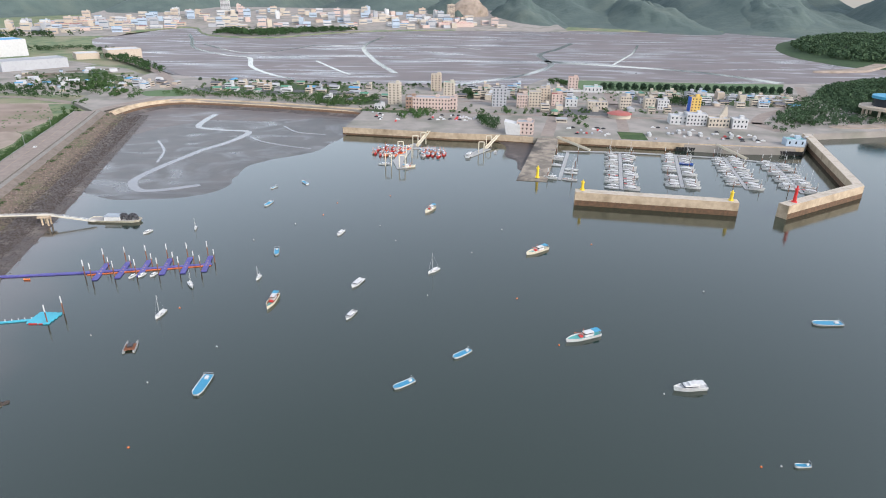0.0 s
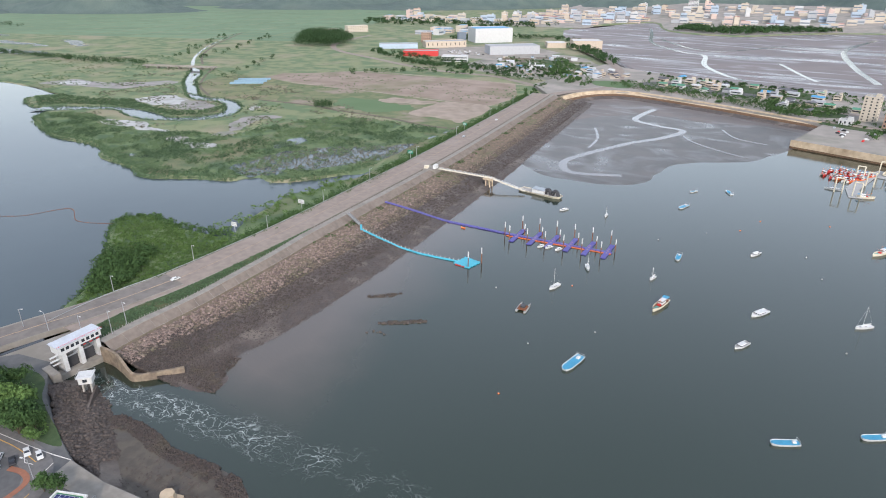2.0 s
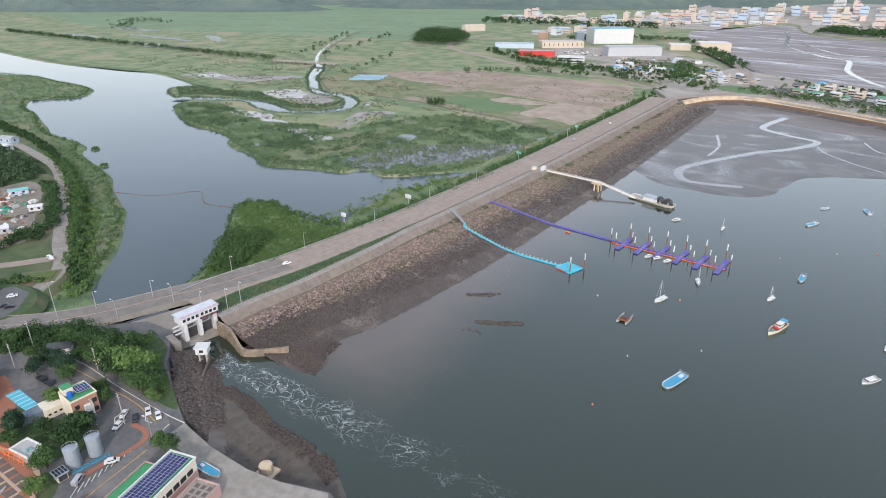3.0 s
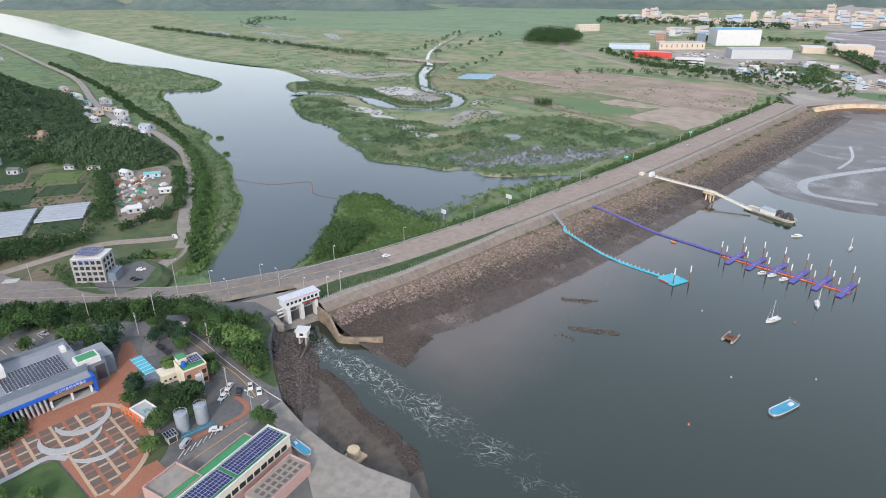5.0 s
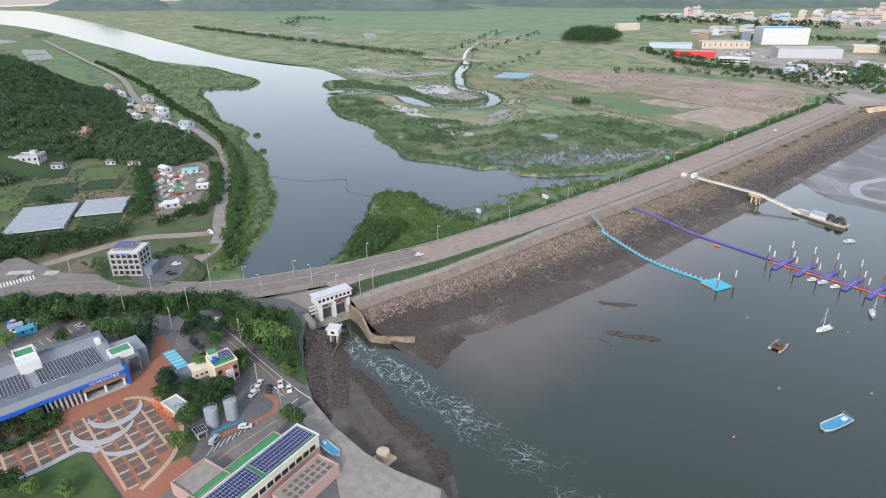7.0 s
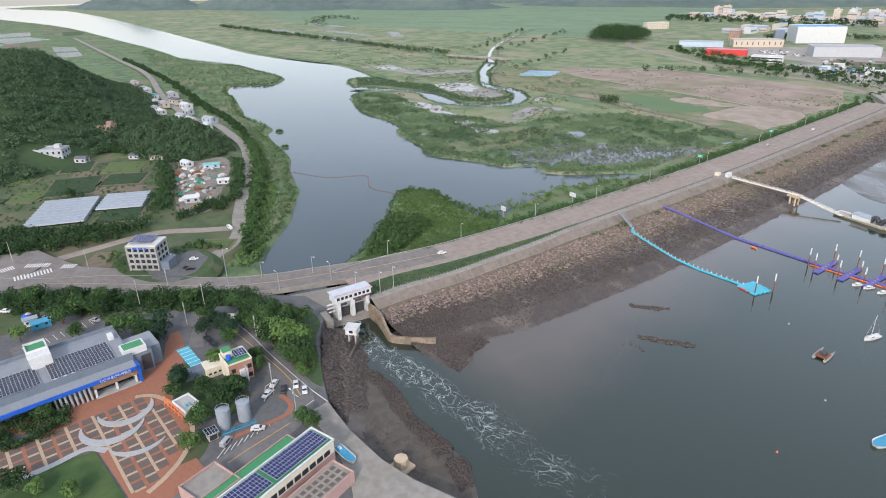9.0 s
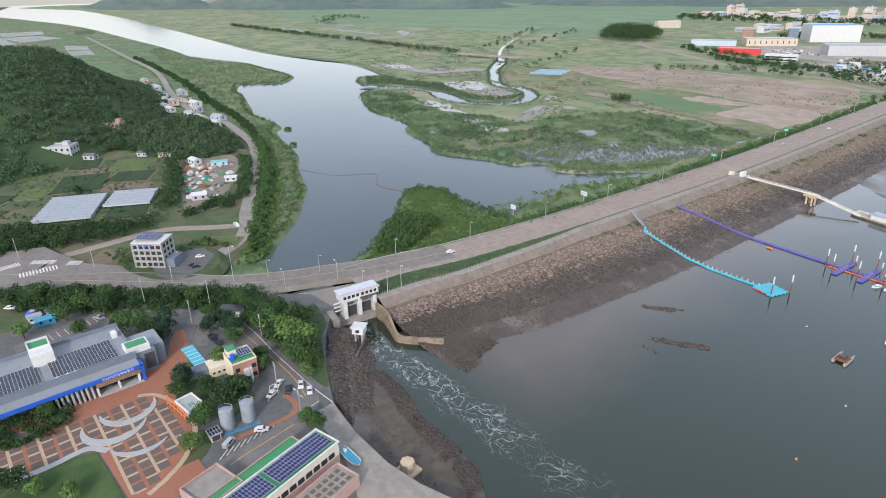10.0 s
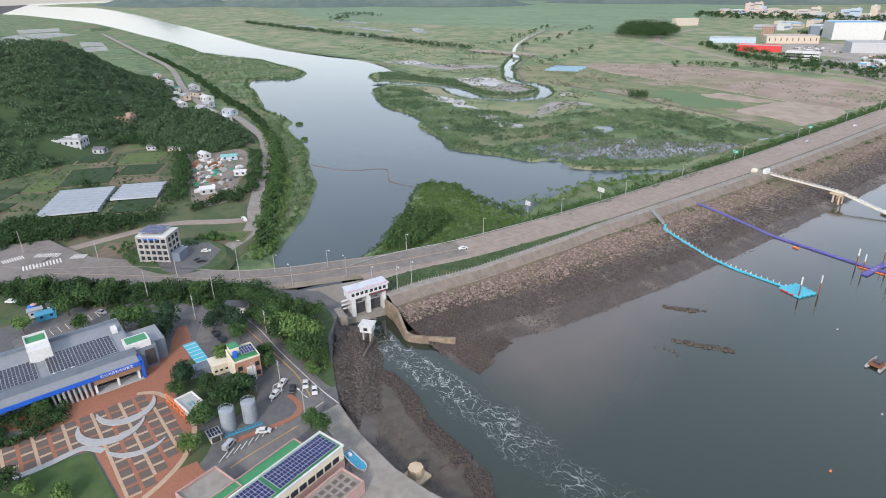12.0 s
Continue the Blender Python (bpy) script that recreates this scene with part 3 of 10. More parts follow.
ribbon("road_main", [(-470, -190), (-410, -112), (-350, -53), (-325, -6), (-309.5, 18), (-294, 41), (-285, 64), (-280, 89), (-275, 115), (-272.5, 150)], [(-9.3, 5.4, 1), (-9.2, 7.9, 1), (-8.8, 7.9, 1), (-8.7, 7.75, 0), (8.0, 7.75, 1), (8.1, 7.9, 1), (8.5, 7.9, 1), (8.6, 5.4, 1)],
       [M["roadgrey"], M["concrete"]], label="grey asphalt main road with low parapets", category="road")
slab("road_junction", [(-372, -70), (-392, -58), (-388, -34), (-372, -26), (-352, -14), (-340, 2), (-322, 22), (-300, 42), (-289, 36), (-302, 14), (-314, -7), (-326, -30), (-338, -58), (-352, -78)], 7.82, M["roadgrey"], skirt=0.5, drop=2.5, smooth=False, label="wide asphalt junction", category="road")
slab("sluice_deck", [(-270, 66), (-266, 102), (-250, 103), (-249, 78), (-262, 70)], 6.3, M["concrete"], skirt=0.3, drop=4, smooth=False, label="paved deck behind the sluice", category="deck")


# ---- vegetation helpers ----
LEAF = {}
for key, a, b in (("dark", (0.040, 0.078, 0.022), (0.026, 0.052, 0.016)), ("mid", (0.062, 0.112, 0.028), (0.042, 0.080, 0.022)),
                  ("bright", (0.105, 0.172, 0.040), (0.078, 0.134, 0.032)), ("reed", (0.125, 0.175, 0.056), (0.098, 0.148, 0.046)), ("sedge", (0.090, 0.142, 0.045), (0.068, 0.112, 0.036)),
                  ("dry", (0.175, 0.165, 0.080), (0.130, 0.135, 0.060)), ("wood", (0.074, 0.120, 0.037), (0.050, 0.086, 0.028)), ("pine", (0.034, 0.066, 0.028), (0.022, 0.044, 0.020))):
    # extra blue puts distance haze into the leaf colours; wood is also paled for it
    a, b = ((*c[:2], c[2] * (1.6 if key in ("reed", "sedge", "wood", "dry") else 1.25)) for c in (a, b))
    LEAF[key] = surface("leaf_" + key, a, b, scale=0.35, rough=0.9, island=0.16 if key == "reed" else 0.32, specular=0.15)
M["bark"] = surface("bark", (0.10, 0.075, 0.055), scale=3, rough=0.95, bump=0.02)


def leaf_quads(centres, radii, count, leaf, rng, flat=1.0, shell=0.55):
    """Leaf clumps as small tilted quads spread through ellipsoids; returns vertices and faces."""
    n = len(centres)
    c = np.repeat(np.asarray(centres, float), count, 0)
    r = np.repeat(np.asarray(radii, float).reshape(n, -1), count, 0)
    if r.shape[1] == 1:
        r = np.hstack([r, r, r * flat])
    d = rng.normal(size=(n * count, 3))
    d /= np.linalg.norm(d, axis=1, keepdims=True)
    d[:, 2] = np.where(d[:, 2] < -0.35, -d[:, 2], d[:, 2])
    rad = shell + (1 - shell) * rng.random((n * count, 1)) ** 0.5
    lump = 1 + 0.22 * np.sin(d[:, :1] * 5 + c[:, :1]) * np.cos(d[:, 1:2] * 6 + c[:, 1:2])
    p = c + d * r * rad * lump
    nrm = d + rng.normal(size=d.shape) * 0.55
    nrm /= np.linalg.norm(nrm, axis=1, keepdims=True)
    ref = rng.normal(size=d.shape)
    u = np.cross(nrm, ref)
    u /= np.linalg.norm(u, axis=1, keepdims=True) + 1e-9
    v = np.cross(nrm, u)
    s = (leaf * (0.6 + 0.8 * rng.random((n * count, 1)))) / 2
    k = 0.55 + 0.5 * rng.random((n * count, 1))
    verts = np.stack([p - u * s, p + v * s * k, p + u * s, p - v * s * k], 1).reshape(-1, 3)
    faces = np.arange(n * count * 4).reshape(-1, 4)
    return verts, faces


def foliage(name, centres, radii, count, leaf, mat, seed, label, flat=0.9, category="vegetation", shell=0.55):
    v, f = leaf_quads(centres, radii, count, leaf, np.random.default_rng(seed), flat, shell)
    return tagged(mesh_np(name, v, f, mat), label, category, kind="stuff")


def inside(pts, x, y):
    """Whether plan places lie inside an outline."""
    x, y = np.asarray(x), np.asarray(y)
    hit = np.zeros(x.shape, bool)
    for (x0, y0), (x1, y1) in zip(pts, pts[1:] + pts[:1]):
        cross = ((y0 > y) != (y1 > y)) & (x < (x1 - x0) * (y - y0) / (y1 - y0 + 1e-12) + x0)
        hit ^= cross
    return hit


def scatter(pts, count, seed):
    rng = np.random.default_rng(seed)
    a = np.array(pts)
    lo, hi = a.min(0), a.max(0)
    p = lo + rng.random((count * 4, 2)) * (hi - lo)
    p = p[inside(pts, p[:, 0], p[:, 1])][:count]
    return p, rng


def along(pts, step, spread, seed, steps=4):
    """Plan places along a line, scattered to both sides."""
    rng = np.random.default_rng(seed)
    line = np.array([tuple(p) for p in curve_points(pts, steps)])
    seg = np.linalg.norm(np.diff(line, axis=0), axis=1)
    at = np.concatenate([[0], np.cumsum(seg)])
    s = np.arange(0, at[-1], step)
    p = np.stack([np.interp(s, at, line[:, 0]), np.interp(s, at, line[:, 1])], 1)
    return p + rng.normal(size=p.shape) * spread, rng


def clumps(name, p, rng, z, r0, r1, count, leaf, mat, label, tall=1.0, shell=0.55):
    r = r0 + (r1 - r0) * rng.random(len(p))
    c = np.column_stack([p, z + r * tall * 0.75])
    return foliage(name, c, np.column_stack([r, r, r * tall]), count, leaf, mat, int(rng.integers(1e6)), label, shell=shell)


def patch(name, pts, z, mat, rough=0.0, scale=0.03, label="", category="field", smooth=True, steps=4):
    return slab(name, pts, z, mat, skirt=0.2, drop=0.3, rough=rough, rough_scale=scale, smooth=smooth, steps=steps, label=label, category=category)


def strip(name, pts, width, z, mat, label="", category="road", steps=6, smooth=True):
    return ribbon(name, pts, [(-width / 2, z - 0.25, 0), (-width / 2, z, 0), (width / 2, z, 0), (width / 2, z - 0.25, 0)], [mat], steps=steps, smooth=smooth, label=label, category=category)


def mound(name, x, y, rx, ry, h, turn, mat, label, z=2.0, n=40, rough=0.25, category="hill"):
    """A hill: a domed sheet with an uneven crest."""
    rng = np.linspace(-1, 1, n)
    gx, gy = np.meshgrid(rng, rng)
    rr = np.sqrt(gx ** 2 + gy ** 2)
    lift = np.array([[noise.fractal((a * 1.7 + x * 0.01, b * 1.7 + y * 0.01, h), 1.0, 2.0, 5) for a in rng] for b in rng])
    hh = np.clip(1 - rr, 0, 1)
    hh = hh * hh * (3 - 2 * hh) * (1 + rough * 2 * lift)
    ca, sa = math.cos(radians(turn)), math.sin(radians(turn))
    px, py = gx * rx, gy * ry
    v = np.stack([x + px * ca - py * sa, y + px * sa + py * ca, z - 3 + np.maximum(hh, 0) * (h + 3)], -1).reshape(-1, 3)
    k = np.arange(n * n).reshape(n, n)
    f = np.stack([k[:-1, :-1], k[:-1, 1:], k[1:, 1:], k[1:, :-1]], -1).reshape(-1, 4)
    ob = mesh_np(name, v, f, mat)
    return tagged(ob, label, category, kind="structure"), v.reshape(n, n, 3)


M["terrace"] = surface("weedy_terrace", (0.085, 0.105, 0.048), (0.055, 0.082, 0.036), scale=0.12, rough=0.95, bump=0.2, bump_scale=1.5, third=(0.135, 0.120, 0.075), big=0.03, spread=0.28)
M["palepan"] = surface("pale_mud_pan", (0.36, 0.345, 0.335), (0.27, 0.255, 0.245), scale=0.09, rough=0.4, third=(0.17, 0.165, 0.12), big=0.06, spread=0.3)
M["meadow"] = surface("olive_meadow", (0.175, 0.185, 0.095), (0.118, 0.140, 0.070), scale=0.06, rough=0.95, bump=0.3, bump_scale=0.5, third=(0.215, 0.190, 0.120), big=0.03, spread=0.26)
M["weedy"] = surface("weedy_soil", (0.160, 0.172, 0.090), (0.112, 0.140, 0.066), scale=0.07, rough=0.95, bump=0.2, bump_scale=0.5, third=(0.255, 0.205, 0.165), big=0.022, spread=0.26)
M["mudpan"] = surface("drying_mud_pan", (0.235, 0.205, 0.195), (0.165, 0.145, 0.130), scale=0.07, rough=0.5, third=(0.13, 0.145, 0.075), big=0.05, spread=0.3)

# ---- the plain: marsh, creek, ponds, fields ----
Z = 2.6
MARSH = [(-340, 376), (-347, 345), (-362, 312), (-375, 301), (-391, 304), (-402, 291), (-405, 281), (-430, 271), (-443, 261), (-464, 249), (-480, 252), (-504, 257), (-545, 260), (-581, 274), (-618, 275), (-651, 269), (-704, 279), (-763, 298), (-772, 312),
         (-745, 340), (-662, 331), (-612, 326), (-581, 341), (-556, 359), (-518, 362), (-522, 401), (-517, 440), (-499, 490), (-441, 506), (-393, 508), (-362, 515)]
MEANDER = [(-827, 326), (-816, 346), (-769, 374), (-720, 386), (-674, 386), (-648, 388), (-628, 404), (-626, 427), (-648, 456), (-642, 436), (-650, 415), (-674, 401), (-716, 401), (-778, 411), (-812, 388), (-880, 376), (-892, 348)]
patch("marsh_north", MARSH, Z + 0.05, M["marsh"], rough=5, label="dense green reed marsh along the lake", category="marsh")
patch("marsh_meander", MEANDER, Z + 0.05, M["marsh"], rough=3, label="reeds inside the bend of the creek", category="marsh")
# creek: x, y and half its width from the mouth upstream
CREEK = [(-810, 318, 15), (-794, 328, 12), (-753, 362, 6), (-724, 373, 8), (-696, 371, 13), (-660, 369, 12), (-638, 373, 6.8), (-612, 393, 6.6), (-606, 420, 8.5), (-616, 441, 9), (-638, 460, 9.5), (-665, 472, 8.5), (-689, 473, 9), (-713, 467, 8.5), (-740, 475, 8),
         (-787, 504, 8.4), (-851, 544, 9), (-913, 597, 10.5), (-968, 625, 3.2), (-994, 645, 3.0), (-1085, 711, 2.4), (-1168, 784, 2.4), (-1260, 875, 2.0), (-1436, 1074, 1.6)]
mid = curve_points([c[:2] for c in CREEK], 6)
half = [v.x for v in curve_points([(c[2], 0.0) for c in CREEK], 6)]
left = [p - q * w for p, q, w in zip(mid, normals(mid), half)]
right = [p + q * w for p, q, w in zip(mid, normals(mid), half)]
slab("creek", [tuple(p) for p in left + right[::-1]], Z + 0.1, M["lake"], skirt=0.2, drop=0.3, rough=1.6, rough_scale=0.06, smooth=False, label="winding creek of still grey water", category="water")
for k, (pts, mat) in enumerate((
        ([(-777, 419), (-761, 460), (-740, 456), (-716, 452), (-700, 430), (-715, 412), (-740, 408)], "palepan"), ([(-716, 452), (-673, 455), (-654, 447), (-657, 421), (-689, 409), (-715, 412), (-700, 430)], "mudpan"),
        ([(-695, 328), (-668, 344), (-641, 348), (-599, 342), (-586, 341), (-602, 330), (-632, 328), (-658, 323)], "palepan"), ([(-559, 328), (-552, 338), (-527, 331), (-497, 338), (-490, 336), (-501, 324), (-525, 321), (-548, 322)], "palepan"),
        ([(-541, 381), (-563, 400), (-577, 435), (-546, 456), (-549, 422), (-535, 390)], "mudpan"), ([(-619, 466), (-622, 476), (-605, 474), (-596, 457)], "palepan"), ([(-540, 361), (-536, 378), (-521, 376), (-528, 359)], "mudpan"),
        ([(-1000, 401), (-992, 448), (-944, 456), (-896, 490), (-871, 526), (-842, 514), (-853, 477), (-872, 439), (-947, 418)], "mudpan"), ([(-985, 420), (-975, 444), (-948, 448), (-935, 432), (-955, 420)], "palepan"),
        ([(-534, 272), (-524, 276), (-516, 280), (-514, 272), (-524, 267)], "lake"), ([(-456, 367), (-463, 388), (-455, 401), (-442, 393), (-442, 372), (-446, 362)], "lake"), ([(-352, 463), (-358, 478), (-356, 507), (-350, 506), (-345, 462)], "lake"),
        ([(-1540, 530), (-1500, 560), (-1400, 580), (-1380, 560), (-1440, 530)], "pond"), ([(-1600, 715), (-1570, 735), (-1440, 690), (-1470, 672)], "pond"), ([(-1760, 590), (-1750, 621), (-1660, 637), (-1500, 640), (-1640, 600)], "pond"),
        ([(-1900, 480), (-1890, 505), (-1740, 520), (-1760, 490)], "pond"), ([(-2050, 640), (-2020, 680), (-1850, 700), (-1860, 670)], "pond"))):
    patch("mud_pan" if "pan" in mat else "pond", pts, Z + 0.12 + 0.004 * k, M[mat], rough=6 if k < 12 else 24, scale=0.05, steps=8, category="mud pan" if "pan" in mat else "pond",
          label={"lake": "shallow pond in the marsh", "pond": "shallow pond on the far plain", "palepan": "pale drying mud pan among the reeds", "mudpan": "purplish-grey mud pan among the reeds"}[mat])
# olive meadow, then the reclaimed fields between their tracks
patch("dry_meadow", [(-844, 622), (-821, 544), (-750, 490), (-686, 490), (-622, 510), (-564, 519), (-526, 516), (-520, 530), (-600, 560), (-640, 600), (-715, 619)], Z + 0.05, M["meadow"], rough=6, label="dry olive meadow with sedge")
patch("bare_field", [(-784, 622), (-794, 670), (-714, 751), (-671, 761), (-558, 786), (-447, 798), (-395, 710), (-392, 644), (-425, 640), (-456, 638), (-556, 635), (-688, 623)], Z + 0.06, M["brownfield"], rough=3, label="bare brown reclaimed field", smooth=False)
patch("weedy_field", [(-622, 512), (-715, 617), (-556, 631), (-452, 631), (-380, 640), (-366, 552), (-356, 522), (-399, 517), (-454, 522), (-526, 518), (-564, 521)], Z + 0.07, M["weedy"], rough=2, smooth=False, label="weedy olive and brown reclaimed field")
patch("pale_field", [(-445, 552), (-451, 589), (-452, 628), (-427, 640), (-392, 641), (-376, 600), (-373, 575), (-372, 546), (-391, 552), (-423, 549)], Z + 0.14, M["palefield"], rough=5, scale=0.06, label="pale dry sandy field")
patch("pale_streak", [(-526, 591), (-517, 617), (-477, 622), (-455, 628), (-466, 602), (-497, 588)], Z + 0.13, M["palefield"], rough=7, scale=0.08, steps=8, label="pale sandy streak on the weedy field")
patch("green_strip", [(-556, 544), (-567, 581), (-534, 588), (-479, 586), (-458, 570), (-476, 540), (-504, 529)], Z + 0.12, M["paddy"], rough=9, scale=0.05, steps=8, label="bright green grass strip")
for pts, w, mat in (([(-656, 503), (-622, 510), (-564, 519), (-526, 516), (-454, 520), (-399, 515), (-353, 520)], 4.5, "verge"), ([(-715, 619), (-688, 621), (-556, 633), (-450, 635), (-392, 644)], 3.5, "palefield"),
                    ([(-746, 738), (-679, 770), (-572, 786), (-440, 800), (-400, 800)], 5, "palefield"), ([(-940, 650), (-860, 575), (-790, 520), (-720, 485)], 3.5, "verge"), ([(-1436, 1090), (-1260, 890), (-1168, 799), (-1085, 726), (-990, 662)], 4, "verge")):
    strip("farm_track", pts, w, Z + 0.18, M[mat], "pale dirt track", "track")
# far rice paddies in plots
rng = np.random.default_rng(5)
vs, fs = [], []
for i in range(-13, 14):
    for j in range(-9, 14):
        w, d = 118, 62
        x, y = -2100 + i * 124, 1350 + j * 68
        cx, cy = x * 0.86 - y * 0.35 + 100, x * 0.35 + y * 0.86 + 820
        if cx > -1150 - 0.35 * (cy - 900) or cx < -3900 or cy < 560 - 0.06 * (cx + 1200) or cy > 3300:
            continue
        q = [(-w / 2, -d / 2), (w / 2, -d / 2), (w / 2, d / 2), (-w / 2, d / 2)]
        b = len(vs)
        vs += [(cx + a * 0.86 - c * 0.35, cy + a * 0.35 + c * 0.86, Z + 0.1) for a, c in q]
        fs.append((b, b + 1, b + 2, b + 3))
M["paddyplots"] = surface("paddy_plots", (0.150, 0.220, 0.130), (0.135, 0.200, 0.115), scale=0.02, rough=0.95, island=0.16)
tagged(mesh_np("paddy_fields", vs, fs, M["paddyplots"]), "patchwork of bright green rice paddies", "field", kind="stuff")

# reeds and bushes over the marsh and its banks
strip("shore_reed_bed", [(-896, 349), (-878, 383), (-907, 386), (-978, 392), (-1065, 387), (-1147, 356), (-1341, 306), (-1672, 272)], 16, Z + 0.04, M["marsh"], "reed bed along the lake shore", "marsh")
SOGGY = [(-428, 301), (-432, 333), (-429, 360), (-418, 382), (-388, 414), (-370, 426), (-352, 455), (-342, 424), (-345, 399), (-352, 375), (-368, 336), (-382, 320), (-388, 304), (-397, 290)]
p, rng = scatter(MARSH, 7600, 11)
wet = inside(SOGGY, p[:, 0], p[:, 1])
gap = np.array([noise.noise((a * 0.045, b * 0.045, 5.0)) + 0.5 * noise.noise((a * 0.16, b * 0.16, 8.0)) for a, b in p])
dry = p[~wet & (gap > -0.18)]
tone = np.array([noise.noise((a * 0.022, b * 0.022, 3.0)) + 0.6 * noise.noise((a * 0.09, b * 0.09, 6.0)) for a, b in dry])
clumps("marsh_reeds", dry[tone > 0.0], rng, Z - 0.4, 1.0, 2.6, 26, 0.7, LEAF["reed"], "pale green reed clumps in the marsh", 0.7)
clumps("marsh_sedge", dry[tone <= 0.0], rng, Z - 0.3, 1.0, 2.8, 26, 0.7, LEAF["sedge"], "darker green reed clumps in the marsh", 0.75)
clumps("wet_reeds", p[wet & (gap > 0.12)], rng, Z - 0.4, 0.9, 2.2, 26, 0.7, LEAF["reed"], "reed tufts standing in shallow water", 0.7)
p, rng = scatter(MEANDER, 900, 111)
clumps("meander_reeds", p, rng, Z - 0.3, 1.0, 2.6, 24, 0.8, LEAF["sedge"], "reeds inside the creek's bend", 0.7)
p, rng = along([(x - 1, y + 1) for x, y in MARSH[:18]], 1.1, 1.6, 12)
clumps("shore_reeds", p, rng, Z - 1.0, 1.0, 2.0, 22, 0.8, LEAF["sedge"], "darker reeds on the lake shore", 0.9)
for sidewise, seed in ((left, 121), (right, 122)):
    p, rng = along([tuple(v) for v in sidewise[4:108:4]], 1.7, 1.2, seed, 3)
    clumps("creek_reeds", p, rng, Z - 0.5, 0.9, 1.9, 16, 0.9, LEAF["sedge"], "dark reed fringe along the creek", 0.9)
patch("marsh_shallows", SOGGY, Z + 0.11, M["lake"], rough=7, scale=0.06, steps=6, label="shallow water between drowned reeds", category="pond")
p, rng = scatter(SOGGY, 1500, 13)
p2, _ = along([(-384, 301), (-372, 300), (-360, 309), (-352, 322), (-345, 345), (-342, 362), (-348, 374)], 0.6, 3.0, 113)
clumps("edge_reeds", p2, rng, Z - 0.9, 1.0, 2.2, 26, 0.7, LEAF["reed"], "reed island between lake and shallows", 0.8)
clumps("drowned_reeds", p, rng, Z - 0.2, 0.4, 1.0, 12, 0.6, LEAF["dry"], "dry brownish reeds standing in water", 0.8)
WESTREED = [(-322, 64), (-348, 78), (-376, 95), (-401, 105), (-424, 116), (-452, 120), (-490, 129), (-530, 138), (-560, 139), (-615, 141), (-648, 153), (-684, 147), (-710, 143), (-764, 148), (-832, 159), (-872, 158), (-934, 173), (-930, 198), (-912, 225), (-945, 250), (-988, 257), (-1058, 244), (-1154, 228), (-1299, 165), (-1528, 138), (-1500, 105),
            (-1100, 115), (-820, 122), (-612, 126), (-525, 116), (-450, 98), (-383, 80), (-335, 64)]
p, rng = scatter(WESTREED, 5200, 14)
p = p[(p[:, 0] > -650) | (rng.random(len(p)) < 0.25)]
clumps("bank_reeds", p, rng, 2.5, 1.0, 2.8, 16, 1.2, LEAF["reed"], "green reeds on the west bank", 0.8)
p, rng = along(WESTREED[:24], 1.8, 1.2, 15)
clumps("bank_shore_reeds", p, rng, 2.0, 1.0, 2.2, 16, 1.0, LEAF["mid"], "dark reed fringe on the west shore", 0.9)
for k, (x, y, r) in enumerate(((-620, 160, 5.5), (-558, 148, 5.0))):
    slab("land_reed_islet", [(x - r, y), (x, y - r * 0.6), (x + r, y), (x, y + r * 0.6)], 1.9, M["marsh"], skirt=1.0, drop=1.0, label="tiny reed islet in the lake", category="land")
    p, rng = scatter([(x - r, y), (x, y - r * 0.6), (x + r, y), (x, y + r * 0.6)], 30, 115 + k)
    clumps("islet_tuft", p, rng, 1.6, 0.8, 1.6, 24, 0.7, LEAF["mid"], "reeds covering the tiny islet", 0.9)
# reeds standing in the shallows along the marsh and the islet
for name, pts, seed in (("shore_reeds", [(-402, 279), (-428, 268), (-441, 258), (-462, 246), (-478, 249), (-503, 254), (-544, 257), (-580, 271), (-617, 272), (-650, 266), (-704, 276), (-763, 294), (-777, 310), (-800, 332), (-828, 322), (-871, 330), (-896, 345)], 601),
                        ("shore_reeds", [(-296, 108), (-313, 128), (-335, 147), (-378, 174), (-390, 187), (-377, 199), (-339, 199), (-314, 203)], 602)):
    p, rng = along(pts, 0.45, 1.8, seed)
    clumps(name, p, rng, 0.9, 0.9, 1.8, 18, 0.7, LEAF["sedge" if seed == 601 else "mid"], "reeds standing along the water's edge", 0.9)
# islet thicket and the hedge under the causeway
ISLET = [(-296, 112), (-313, 130), (-335, 149), (-377, 176), (-388, 187), (-377, 197), (-339, 197), (-312, 202), (-297, 205), (-290, 150)]
p, rng = scatter(ISLET, 1500, 16)
clumps("islet_reeds", p, rng, 2.3, 0.8, 1.9, 22, 0.7, LEAF["bright"], "bright green reeds on the islet", 0.7)
p, rng = along([(-385, 180), (-384, 196), (-366, 201), (-350, 196), (-338, 204), (-320, 207), (-306, 210)], 0.9, 2.2, 116)
clumps("islet_fringe", p, rng, 2.2, 1.0, 2.4, 30, 0.8, LEAF["mid"], "darker shrubs on the islet's water edge", 0.9)
p, rng = along([(-284, 130), (-285, 165), (-289, 200), (-293, 225), (-298, 255)], 0.7, 1.8, 117)
clumps("islet_hedge", p, rng, 4.0, 1.2, 2.6, 40, 0.8, LEAF["mid"], "dense shrubs below the road parapet", 1.0)
p, rng = scatter([(-298, 116), (-315, 128), (-333, 143), (-338, 160), (-322, 168), (-304, 150), (-294, 134)], 110, 17)
clumps("islet_trees", p, rng, 2.6, 2.2, 4.6, 120, 0.9, LEAF["mid"], "rounded willow crowns on the islet", 1.0)
p, rng = along([(-292, 205), (-296, 255), (-303, 300), (-311, 350), (-325, 420), (-337, 480), (-352, 560), (-368, 640), (-382, 700)], 0.7, 3.2, 18)
